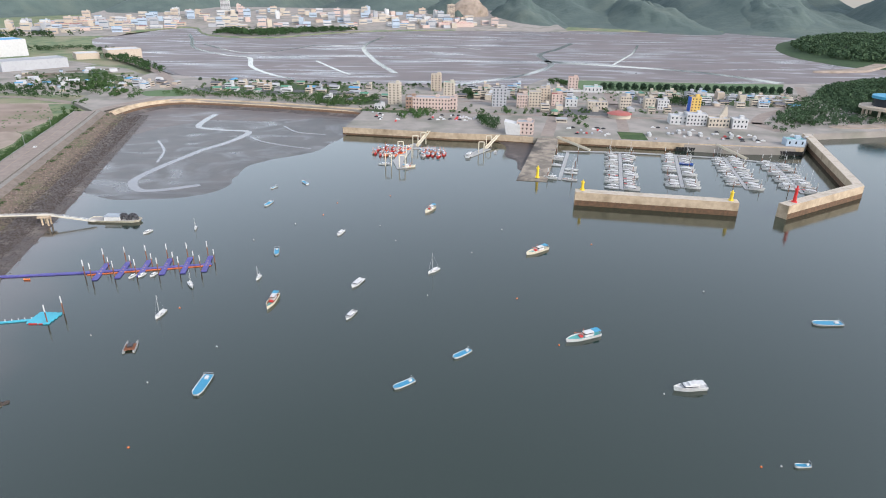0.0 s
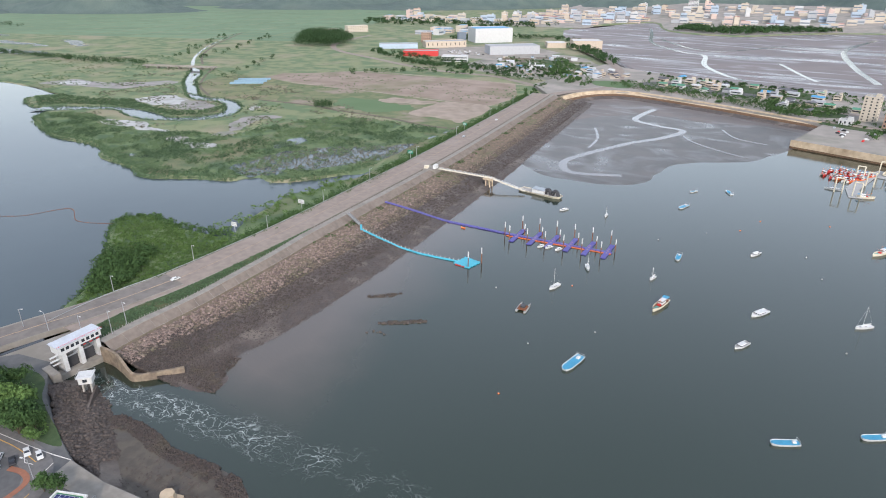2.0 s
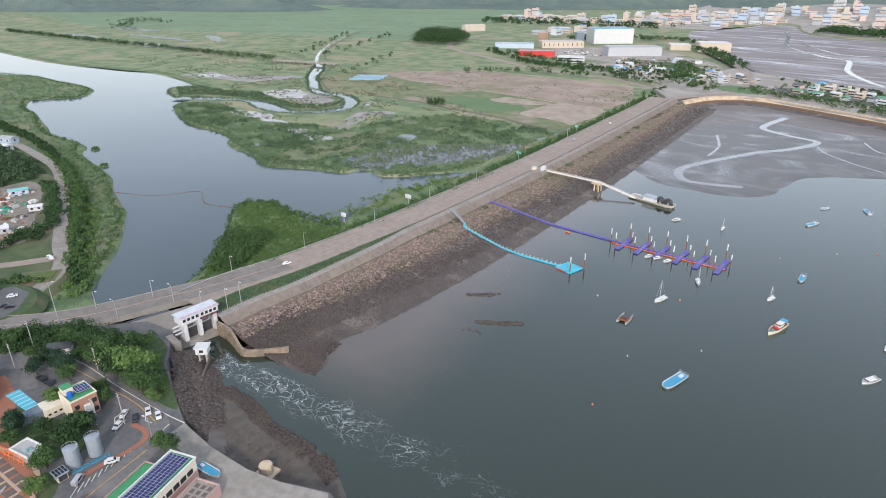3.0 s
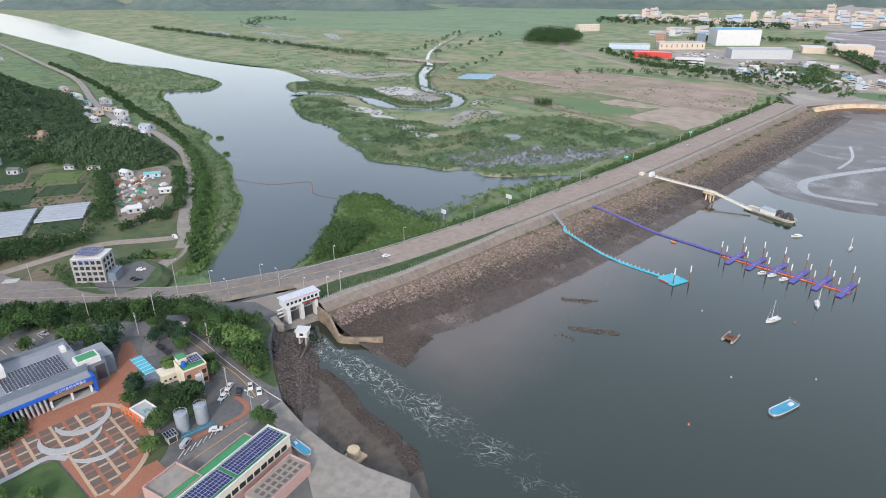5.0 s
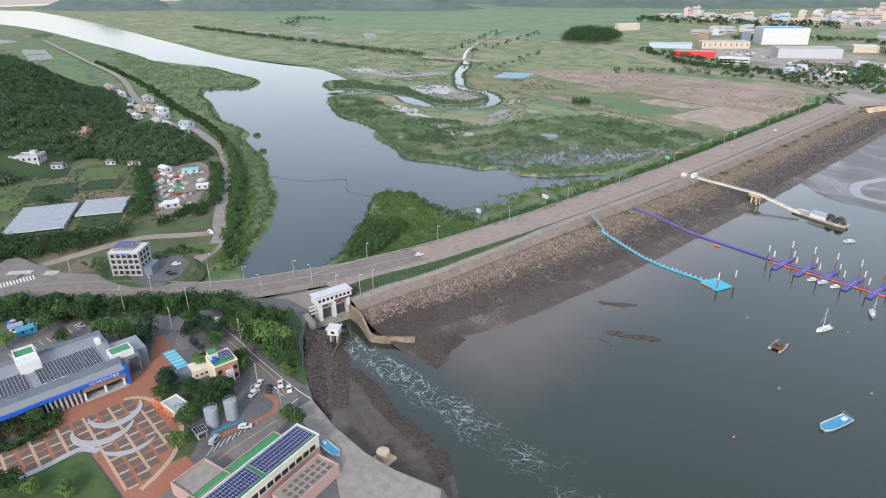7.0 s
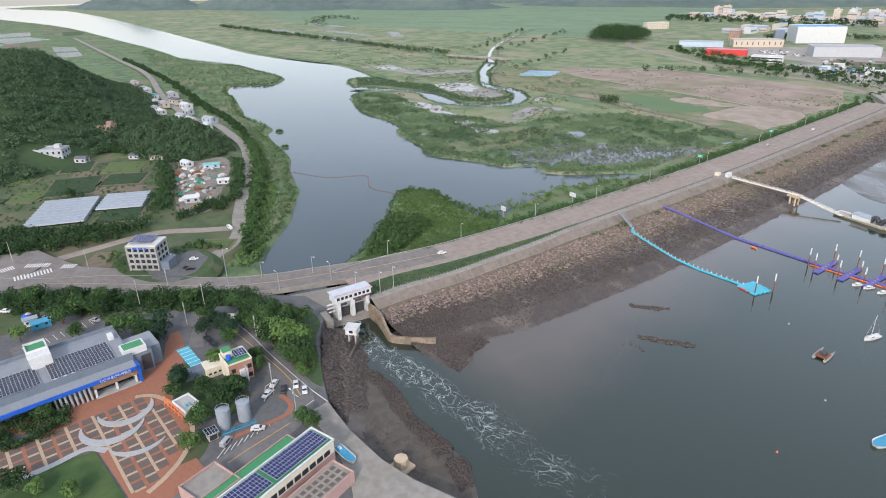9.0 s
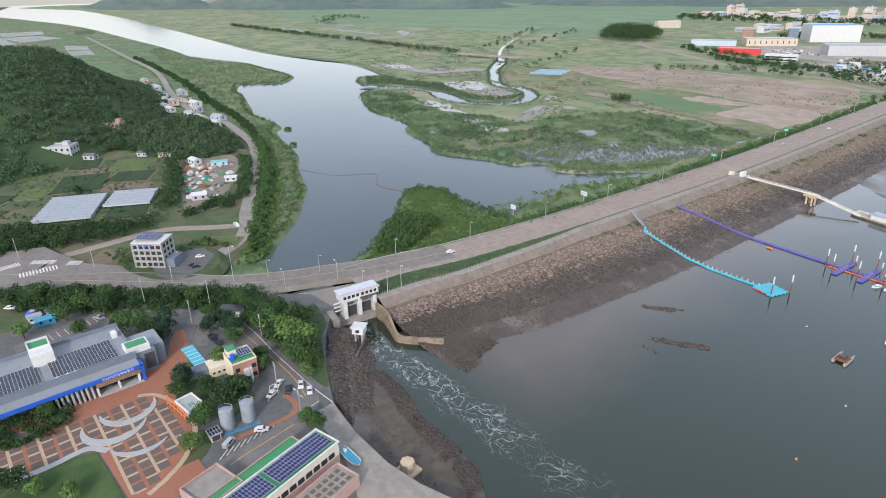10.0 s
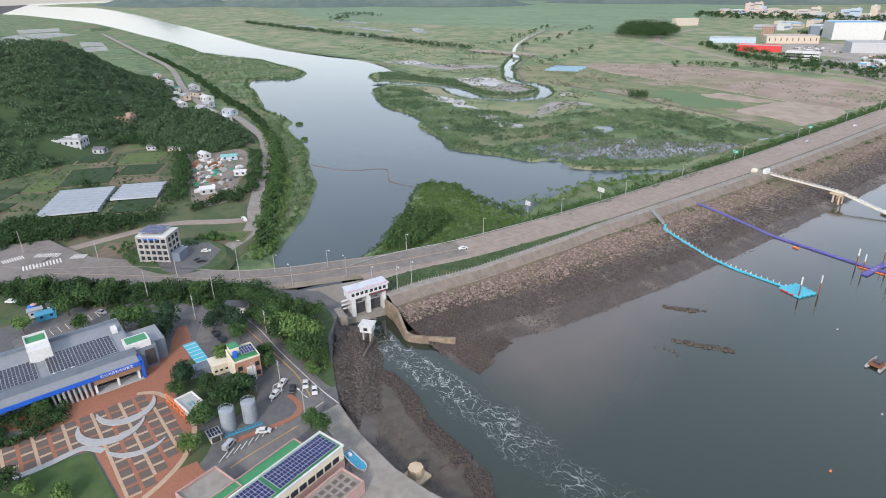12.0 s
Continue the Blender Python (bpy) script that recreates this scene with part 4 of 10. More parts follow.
clumps("causeway_hedge", p, rng, 3.4, 1.4, 3.4, 44, 0.8, LEAF["mid"], "shrubby hedge below the road", 1.1)
p, rng = along([(-303, 205), (-318, 215), (-322, 245), (-330, 285), (-326, 330)], 1.2, 5.0, 19)
clumps("causeway_reeds", p, rng, 2.4, 1.0, 2.6, 26, 0.9, LEAF["bright"], "bright reeds below the hedge", 0.9)
# tree belts and lone trees on the plain
for k, (pts, step, spread, r0, r1, kind, count) in enumerate((
        ([(-2096, 388), (-1628, 473), (-1404, 524), (-1203, 556), (-1052, 596)], 3.2, 4, 4, 7, "dark", 40),
        ([(-335, 66), (-383, 80), (-450, 97), (-525, 115), (-611, 125), (-700, 126), (-823, 116), (-1048, 106), (-1365, 72)], 2.2, 2.0, 1.6, 3.4, "dark", 60),
        ([(-1050, 690), (-1100, 790), (-1180, 900), (-1300, 1060)], 26, 8, 3, 5, "dark", 60),
        ([(-830, 590), (-900, 700), (-960, 800)], 30, 6, 3, 6, "dark", 60),
        ([(-1951, 640), (-2150, 720), (-2268, 800), (-2105, 826)], 9, 22, 5, 9, "dark", 50),
        ([(-824, 979), (-745, 946), (-664, 933), (-573, 903), (-493, 859)], 4.5, 6, 3, 6, "dark", 50),
        ([(-1100, 690), (-1180, 770), (-1290, 900), (-1400, 1000)], 24, 10, 3, 6, "dark", 50),
        ([(-700, 728), (-650, 790), (-560, 840), (-480, 850), (-430, 830)], 7, 7, 3, 6, "dark", 60),
        ([(-410, 800), (-395, 760), (-380, 700)], 6, 5, 2, 4, "mid", 60))):
    p, rng = along(pts, step, spread, 30 + k)
    clumps("tree_belt", p, rng, Z, r0, r1, count, 1.6, LEAF[kind], "belt of dark green trees on the plain", 1.0)
p, rng = along([(-551, 513), (-546, 518), (-540, 522)], 0.9, 2.6, 41)
clumps("bush_clump", p, rng, Z, 2.6, 5.0, 70, 1.1, LEAF["dark"], "dark isolated bush on the meadow", 1.2)
p, rng = scatter([(-1071, 945), (-1180, 1060), (-1245, 1150), (-1180, 1190), (-1040, 1090), (-985, 1010)], 420, 42)
p = np.array(sorted(map(tuple, p)))
clumps("knoll_wood", p, rng, Z + 1, 6, 12, 40, 2.2, LEAF["dark"], "dense wood on a knoll beside the factories", 1.1)

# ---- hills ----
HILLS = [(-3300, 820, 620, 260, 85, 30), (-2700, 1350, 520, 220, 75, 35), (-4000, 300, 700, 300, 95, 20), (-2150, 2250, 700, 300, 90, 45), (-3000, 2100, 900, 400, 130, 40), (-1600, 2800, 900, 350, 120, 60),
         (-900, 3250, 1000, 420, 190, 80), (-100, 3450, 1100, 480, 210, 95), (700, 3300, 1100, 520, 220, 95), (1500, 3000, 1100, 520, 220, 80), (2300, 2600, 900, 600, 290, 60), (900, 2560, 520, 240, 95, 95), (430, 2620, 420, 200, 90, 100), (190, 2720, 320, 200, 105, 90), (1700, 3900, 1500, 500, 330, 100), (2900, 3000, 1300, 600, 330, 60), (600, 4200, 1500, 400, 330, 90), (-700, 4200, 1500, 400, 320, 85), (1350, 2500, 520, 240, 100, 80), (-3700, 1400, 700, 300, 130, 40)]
# the ridges' haze is only their pale bluish colour
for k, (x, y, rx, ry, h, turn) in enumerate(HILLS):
    mound("hill", x, y, rx, ry, h, turn, M["hazed_hill"], "distant wooded hill ridge with haze put into its colour", n=56, rough=0.38)
_, crest = mound("hill_west", -800, -75, 330, 175, 70, -8, M["wood"], "steep wooded hill beside the lake", n=60, rough=0.12)
_, crest2 = mound("hill_spur", -600, 62, 95, 55, 24, 20, M["wood"], "low wooded spur of the hill", n=40, rough=0.15)
_, crest3 = mound("hill_cape", 1190, 1640, 560, 250, 24, 56, M["wood"], "wooded cape in the bay", n=40)
_, crest4 = mound("hill_east", 712, 846, 290, 175, 30, 48, M["wood"], "wooded hill at the harbour mouth", n=50, rough=0.15)
for name, sheet, count, leaf, r0, r1, seed in (("hill_west_wood", crest, 3700, 1.4, 2.6, 4.8, 51), ("hill_spur_wood", crest2, 700, 1.3, 2.4, 4.2, 52), ("hill_cape_wood", crest3, 1300, 4.4, 7, 12, 53), ("hill_east_wood", crest4, 1500, 2.2, 3.2, 6, 54)):
    rng = np.random.default_rng(seed)
    n = sheet.shape[0]
    a, b = rng.random(count * 3) * (n - 1.01), rng.random(count * 3) * (n - 1.01)
    i, j = a.astype(int), b.astype(int)
    q = sheet[i, j] + (sheet[i + 1, j] - sheet[i, j]) * (a - i)[:, None] + (sheet[i, j + 1] - sheet[i, j]) * (b - j)[:, None]
    q = q[(q[:, 2] > 5.0) & ((q[:, 0] - 560) ** 2 + (q[:, 1] - 708) ** 2 > 38 ** 2) & ((q[:, 0] + 588) ** 2 + (q[:, 1] + 27) ** 2 > 25 ** 2)][:count]
    r = r0 + (r1 - r0) * rng.random(len(q))
    q[:, 2] += r * 0.5
    foliage(name, q, r, 30 if "cape" in name else 46, leaf, LEAF["wood"], seed, "continuous canopy of dark green trees", 1.0, "woodland")


# ---- common small kinds ----
def paint(name, colour, rough=0.45, metal=0.0, wear=0.12, specular=0.4):
    return surface(name, colour, tuple(c * (1 - wear) for c in colour), scale=1.3, rough=rough, metal=metal, third=tuple(c * (1 - 1.6 * wear) for c in colour), big=0.25, specular=specular)


P = {k: paint(k, c, r, m) for k, c, r, m in (
    ("white_paint", (0.60, 0.60, 0.585), 0.5, 0), ("cream_paint", (0.66, 0.60, 0.47), 0.6, 0), ("pink_paint", (0.42, 0.28, 0.25), 0.7, 0), ("blue_paint", (0.02, 0.10, 0.48), 0.5, 0),
    ("sky_blue", (0.055, 0.28, 0.44), 0.5, 0), ("cyan_plastic", (0.07, 0.42, 0.54), 0.5, 0), ("violet_plastic", (0.090, 0.080, 0.30), 0.5, 0), ("red_paint", (0.55, 0.035, 0.03), 0.5, 0),
    ("orange_paint", (0.70, 0.17, 0.04), 0.5, 0), ("yellow_paint", (0.78, 0.55, 0.03), 0.5, 0), ("green_floor", (0.055, 0.24, 0.10), 0.7, 0), ("grey_metal", (0.42, 0.43, 0.44), 0.45, 0.4), ("dark_metal", (0.07, 0.07, 0.075), 0.5, 0.3),
    ("blue_grey", (0.15, 0.18, 0.22), 0.6, 0), ("pale_roof", (0.235, 0.250, 0.270), 0.6, 0), ("brick_wall", (0.36, 0.20, 0.135), 0.85, 0), ("terracotta", (0.29, 0.125, 0.075), 0.85, 0), ("cream_band", (0.42, 0.31, 0.21), 0.85, 0),
    ("tile_brown", (0.125, 0.098, 0.082), 0.85, 0), ("stone_grey", (0.36, 0.36, 0.35), 0.85, 0), ("tank_blue", (0.33, 0.39, 0.45), 0.5, 0), ("glass_dark", (0.03, 0.036, 0.045), 0.12, 0), ("solar_dark", (0.022, 0.026, 0.042), 0.18, 0), ("solar_blue", (0.020, 0.026, 0.105), 0.18, 0),
    ("rubber", (0.02, 0.02, 0.02), 0.8, 0), ("rust", (0.22, 0.09, 0.045), 0.85, 0.2), ("teal_roof", (0.10, 0.36, 0.34), 0.6, 0), ("wood_brown", (0.24, 0.15, 0.09), 0.7, 0), ("marking_white", (0.62, 0.60, 0.56), 0.8, 0), ("marking_yellow", (0.60, 0.36, 0.08), 0.8, 0),
    ("silver", (0.52, 0.53, 0.55), 0.35, 0.5), ("black_car", (0.02, 0.02, 0.024), 0.3, 0), ("net_green", (0.02, 0.26, 0.16), 0.8, 0), ("pole_concrete", (0.36, 0.34, 0.31), 0.85, 0), ("sign_green", (0.0, 0.24, 0.14), 0.5, 0), ("film_grey", (0.27, 0.30, 0.33), 0.35, 0), ("roof_metal", (0.50, 0.53, 0.57), 0.4, 0))}


def cube_part(name, dims, mat, parent, label="", bevel=0.0):
    bm = bmesh.new()
    box(bm, *dims, bevel=bevel)
    return part(name, bm, mat, parent, label)


MESH = {}


def piece(name, key, dims, mat, parent, x, y, z, turn=0.0, tilt=0.0):
    """A box piece that shares its mesh with all alike pieces."""
    if key not in MESH:
        bm = bmesh.new()
        box(bm, -dims[0] / 2, -dims[1] / 2, 0, dims[0] / 2, dims[1] / 2, dims[2])
        me = bpy.data.meshes.new(name)
        bm.to_mesh(me)
        bm.free()
        me.materials.append(mat)
        MESH[key] = me
    ob = new(name, MESH[key])
    ob.parent = parent
    ob.matrix_basis = pose(x, y, z, tilt, 0, turn)
    return ob


def car(paint_mat, label, x, y, z, turn, length=4.5, height=1.5, van=False, far=False):
    c = thing("car" if not van else "van", x, y, z, turn, label, "car", "parked cars")
    w, L = 0.9, length / 2
    low = 0.0 if far else 0.35
    prof = [(-L, low), (-L, 0.85), (-L * 0.75, 0.95), (-L * 0.5, height), (L * 0.25, height), (L * 0.55, 0.98), (L * 0.95, 0.8), (L, 0.6), (L, low)]
    if van:
        prof = [(-L, 0.35), (-L, height * 0.95), (-L * 0.9, height), (L * 0.5, height), (L * 0.8, 1.05), (L, 0.9), (L, 0.35)]
    bm = bmesh.new()
    a = [bm.verts.new((px, -w * (0.86 if pz > 1.2 else 1), pz)) for px, pz in prof]
    b = [bm.verts.new((px, w * (0.86 if pz > 1.2 else 1), pz)) for px, pz in prof]
    n = len(prof)
    bm.faces.new(a[::-1]), bm.faces.new(b)
    for i in range(n):
        bm.faces.new([a[i], a[(i + 1) % n], b[(i + 1) % n], b[i]])
    bmesh.ops.recalc_face_normals(bm, faces=bm.faces)
    part("body", bm, paint_mat, c)
    bm = bmesh.new()
    k = 0.55 if van else 0.35
    vs = [bm.verts.new(v) for v in ((L * (k - 0.1), -w * 0.78, height * 0.985), (L * (k - 0.1), w * 0.78, height * 0.985), (L * (k + 0.18), w * 0.84, 1.06), (L * (k + 0.18), -w * 0.84, 1.06))]
    bm.faces.new(vs)
    ex = bmesh.ops.extrude_face_region(bm, geom=bm.faces[:])
    bmesh.ops.translate(bm, verts=[v for v in ex["geom"] if isinstance(v, bmesh.types.BMVert)], vec=(0.05, 0, 0.03))
    part("windscreen", bm, P["glass_dark"], c)
    for s in () if far else (-1, 1):
        cube_part("side_window", (-L * 0.5, s * w * 0.93 - 0.03, 1.0, L * 0.3, s * w * 0.93 + 0.03, height * 0.93), P["glass_dark"], c)
        for px in (-L * 0.62, L * 0.62):
            bm = bmesh.new()
            rod(bm, (px, s * w * 0.9, 0.33), (px, s * w * 1.01, 0.33), 0.33, n=12)
            part("wheel", bm, P["rubber"], c)
    return c


TREES = {}


def tree(kind, x, y, z, size, label, seed=0):
    """A broadleaf tree: tapered trunk, limbs, and an uneven crown of leaf clumps; kinds are built once and copied."""
    key = (kind, round(size), seed % 3)
    if key in TREES:
        t = copy_thing(TREES[key], pose(x, y, z, 0, 0, (x * 37 + y * 17) % 360))
        t["label"] = label
        return t
    t = thing("tree", x, y, z, (x * 37 + y * 17) % 360, label, "tree", "trees of the museum quarter")
    rng = np.random.default_rng(seed % 3 + int(size * 10))
    h, r = size, size * 0.52
    bm = bmesh.new()
    rod(bm, (0, 0, 0), (0.1, 0, h * 0.45), h * 0.035, h * 0.022, 7)
    for k in range(5):
        a = k * 1.256 + rng.random()
        rod(bm, (0.1, 0, h * (0.3 + 0.04 * k)), (math.cos(a) * r * 0.6, math.sin(a) * r * 0.6, h * (0.55 + 0.08 * rng.random())), h * 0.016, h * 0.006, 5)
    part("trunk", bm, M["bark"], t)
    n = 14
    a = rng.random(n) * 6.283
    d = r * 0.62 * np.sqrt(rng.random(n))
    zz = h * (0.42 + 0.42 * rng.random(n)) * (1 - 0.12 * d / r)
    if kind == "pine":
        zz = h * (0.3 + 0.6 * rng.random(n))
        d = d * np.clip(1.25 - zz / h, 0.2, 1)
    c = np.column_stack([np.cos(a) * d, np.sin(a) * d, zz])
    rad = r * (0.42 + 0.24 * rng.random(n))
    v, f = leaf_quads(c, rad, 120, max(0.5, size * 0.075), rng, 0.85, 0.5)
    crown = mesh_np("crown", v, f, LEAF[kind], t)
    TREES[key] = t
    return t


def pole(x, y, z, h, label="tall concrete utility pole with cross-arms", arms=2, lamp=False, turn=0.0):
    p = thing("street_lamp" if lamp else "utility_pole", x, y, z, turn, label, "street lamp" if lamp else "pole", "poles along the roads")
    bm = bmesh.new()
    rod(bm, (0, 0, 0), (0, 0, h), 0.2, 0.12, 8)
    part("shaft", bm, P["pole_concrete"] if not lamp else P["grey_metal"], p)
    if lamp:
        bm = bmesh.new()
        rod(bm, (0, 0, h - 0.2), (1.8, 0, h + 0.3), 0.07, 0.05, 6)
        part("arm", bm, P["grey_metal"], p)
        cube_part("lamp_head", (1.5, -0.2, h + 0.2, 2.5, 0.2, h + 0.38), P["white_paint"], p)
    else:
        for k in range(arms):
            cube_part("cross_arm", (-1.0, -0.07, h - 0.7 - k * 1.1, 1.0, 0.07, h - 0.55 - k * 1.1), P["grey_metal"], p)
    return p


def solar_array(parent, x0, y0, x1, y1, z, cols, rows, mat, key, tilt=0.0):
    """Rows of framed panels lying on a roof, each panel a piece."""
    dx, dy = (x1 - x0) / cols, (y1 - y0) / rows
    rack = cube_part("solar_rack", (x0 - 0.1, y0 - 0.1, z, x1 + 0.1, y1 + 0.1, z + 0.05), P["silver"], parent)
    for i in range(cols):
        for j in range(rows):
            piece("solar_panel", key, (dx - 0.16, dy - 0.22, 0.06), mat, parent, x0 + dx * (i + 0.5), y0 + dy * (j + 0.5), z + 0.054)


M["lane"] = surface("grey_lane_asphalt", (0.155, 0.148, 0.142), (0.125, 0.12, 0.117), scale=0.6, rough=0.9, third=(0.185, 0.175, 0.165), big=0.08)

# ---- ground of the museum quarter ----
G = 6.6
patch("verge_north", [(-338, -56), (-320, -24), (-302, 6), (-285, 38), (-274, 52), (-263, 62), (-258, 58), (-266, 40), (-278, 18), (-289, -8), (-300, -18), (-305, -60)], G + 0.05, M["grass"], rough=1.0, label="rough grass verge below the road", category="verge")
patch("verge_sluice", [(-262, 45), (-246, 49), (-226, 52), (-208, 55), (-196, 58.5), (-200, 61), (-226, 67), (-238, 73), (-250, 72), (-262, 62)], G + 0.06, M["grass"], rough=0.6, label="grassy slope beside the sluice", category="verge")
patch("yard_west", [(-345, -120), (-318, -46), (-300, -22), (-296, -42), (-290, -120)], G + 0.06, M["grass"], label="grassy yard with sheds", category="yard")
patch("quay_apron", [(-186, 58), (-183.5, 50), (-173, 51.5), (-160, 52.5), (-146, 51), (-130, 47), (-112, 66), (-125, 75.5), (-139, 67.5), (-151, 62.8), (-168.6, 59.2)], G + 0.08, M["concrete"], smooth=False, label="pale concrete quay apron", category="quay")
patch("garden_kiosk", [(-222, 12), (-210, 13), (-200, 20), (-195, 27), (-204, 36), (-222, 25), (-236, 19)], G + 0.06, M["grass"], label="planted garden behind the plaza", category="garden")
patch("garden_south", [(-193, 18), (-186, 19), (-178, 13), (-183, 6), (-192, 12)], G + 0.06, M["grass"], label="small grassy corner", category="garden")
strip("road_quarter", [(-276, 12), (-268, 26), (-257, 37), (-243, 42), (-226, 46), (-208, 50), (-194, 51), (-184, 46), (-178, 36), (-171, 18), (-163, -2), (-152, -30)], 8.5, G + 0.1, M["lane"], "grey asphalt lane through the quarter")
strip("lane_west", [(-245, 24), (-256, 27), (-268, 30), (-285, 14), (-300, -10)], 6, G + 0.09, M["lane"], "asphalt lane beside the parking")


def painted_line(name, pts, width, z, mat, label):
    return strip(name, pts, width, z, mat, label, "road marking", steps=6)


painted_line("kerb_line", [(-262, 40), (-246.7, 44.6), (-226.8, 48.2), (-208.7, 52), (-196, 55), (-186, 58)], 0.25, G + 0.16, P["marking_white"], "white edge line of the lane")
painted_line("centre_line", [(-250, 40), (-226, 46), (-208, 50), (-194, 51)], 0.25, G + 0.16, P["marking_yellow"], "faded yellow centre line")
for k in range(11):
    t = k / 10
    painted_line("parking_line", [(-176.5 - 8.5 * t, 19.5 + 22 * t), (-180 - 6.2 * t, 22.5 + 19.5 * t)], 0.22, G + 0.16, P["marking_white"], "white parking bay line")
for k in range(11):
    t = k / 10
    painted_line("parking_line", [(-280.5 - 12.5 * t, -36.5 + 26.5 * t), (-275.0 - 12.5 * t, -34.6 + 26.5 * t)], 0.2, G + 0.16, P["marking_white"], "white parking bay line")
patch("parking_west", [(-282, -41), (-296, -9), (-279, -5), (-265, -36)], G + 0.1, M["lane"], smooth=False, label="small asphalt parking lot", category="car park")
patch("parking_blue", [(-247, 17), (-247.8, 21.6), (-231, 24.8), (-231.4, 20.3)], G + 0.12, P["cyan_plastic"], smooth=False, label="blue painted parking bays", category="car park")
for k in range(6):
    painted_line("parking_line", [(-245.5 + 2.7 * k, 17.3 + 0.55 * k), (-246.3 + 2.7 * k, 21.8 + 0.55 * k)], 0.3, G + 0.18, P["marking_white"], "white line on the blue bays")
# red brick walk round the plaza
patch("brick_walk", [(-243, 12), (-254, 14), (-262, 17), (-262, 20), (-250, 20.5), (-236, 18), (-222, 12), (-211, 12), (-207, 8), (-224, -45), (-229, -44)], G + 0.1, P["terracotta"], smooth=False, label="red brick walkway in front of the museum", category="pavement")

# ---- plaza, in the museum's own axes ----
TURN = 101.62
plaza = tagged(thing("pavement_plaza", -231.5, 2.7, G, TURN), "patterned brick plaza with grey stone crescents", "pavement", kind="structure")
EDGE = [(-64, -7.6), (-4.5, -7.6), (0.5, -11), (4, -20), (5.2, -30), (4, -39), (-2, -48.5), (-9, -54), (-15, -57), (-19.7, -57), (-19.7, -54), (-21.3, -28.4), (-27, -26.5), (-40, -27.2), (-50, -24), (-64, -20)]
bm = bmesh.new()
vs = [bm.verts.new((x, y, 0.14)) for x, y in EDGE]
bm.faces.new(vs)
bmesh.ops.triangulate(bm, faces=bm.faces)
bmesh.ops.recalc_face_normals(bm, faces=bm.faces)
part("bedding", bm, P["terracotta"], plaza)
for i in range(-15, 2):
    for j in range(-13, -1):
        x, y = -5.9 + i * 4.1 + 2.05, -10.0 + (j + 2) * 4.1 - 2.05 + 0.35
        if all(inside(EDGE, x + a, y + b) for a in (-1.7, 1.7) for b in (-1.7, 1.7)):
            piece("tile", "plaza_tile", (3.05, 3.05, 0.05), P["tile_brown"], plaza, x, y, 0.144)
            if (i + j) % 2:
                piece("band", "plaza_band", (3.05, 0.9, 0.035), P["cream_band"], plaza, x, y - 2.05, 0.144)
            if i % 2:
                piece("band", "plaza_band2", (0.9, 4.1, 0.036), P["cream_band"], plaza, x - 2.05, y, 0.145)


def crescent(x, y, r, a0, a1, width, parent):
    bm = bmesh.new()
    n = 20
    rows = []
    for k in range(n + 1):
        t = k / n
        a = radians(a0 + (a1 - a0) * t)
        w = width * max(math.sin(math.pi * t), 0.06) ** 0.7 / 2
        rows.append([bm.verts.new((x + math.cos(a) * q, y + math.sin(a) * q, z)) for q, z in ((r - w, 0.1), (r - w, 0.5), (r + w, 0.5), (r + w, 0.1))])
    for a, b in zip(rows, rows[1:]):
        for k in range(3):
            bm.faces.new([a[k], b[k], b[k + 1], a[k + 1]])
    bmesh.ops.recalc_face_normals(bm, faces=bm.faces)
    return part("stone_crescent", bm, P["stone_grey"], parent, "raised grey stone crescent")


crescent(-8.6, -12.8, 8.4, 172, 358, 2.8, plaza)
crescent(-14.0, -18.6, 9.4, 155, 335, 2.9, plaza)
crescent(-9.3, -29.4, 9.5, 195, 310, 2.0, plaza)
ob = ribbon("plaza_kerb", [(-64, -20), (-50, -24), (-40, -26.6), (-33, -26.8), (-27.5, -26.0), (-23, -26.2), (-19, -31)], [(-1.1, 0.12, 0), (-1.1, 0.22, 0), (1.1, 0.22, 0), (1.1, 0.12, 0)], [P["stone_grey"]], label="curved grey stone path", category="path")
ob.matrix_world = pose(-231.5, 2.7, G, 0, 0, TURN)
ob = ribbon("plaza_rim", [(-4, -8.2), (1, -12), (4.6, -21), (5.8, -30), (4.6, -39.4), (-1.6, -49), (-9, -54.8), (-15, -57.6)], [(-0.7, 0.12, 0), (-0.7, 0.2, 0), (0.9, 0.2, 0), (0.9, 0.12, 0)], [P["cream_band"]], label="cream paved rim of the plaza", category="pavement")
ob.matrix_world = pose(-231.5, 2.7, G, 0, 0, TURN)
LAWN = [(-21.9, -29), (-27, -27.6), (-40, -28.3), (-50, -25.2), (-64, -21), (-64, -70), (-20.3, -70), (-20.3, -54)]
bm = bmesh.new()
bm.faces.new([bm.verts.new((x, y, 0.2)) for x, y in LAWN])
bmesh.ops.triangulate(bm, faces=bm.faces)
bmesh.ops.recalc_face_normals(bm, faces=bm.faces)
lawn = tagged(obj("lawn", bm, M["lawn"]), "mown green lawn beside the plaza", "lawn", kind="structure")
lawn.matrix_world = pose(-231.5, 2.7, G, 0, 0, TURN)
patch("brick_walk_south", [(-180, 14), (-172, 16), (-166, 4), (-170, -6), (-178, 2)], G + 0.135, P["terracotta"], smooth=False, label="red brick walkway south of the plaza", category="pavement")

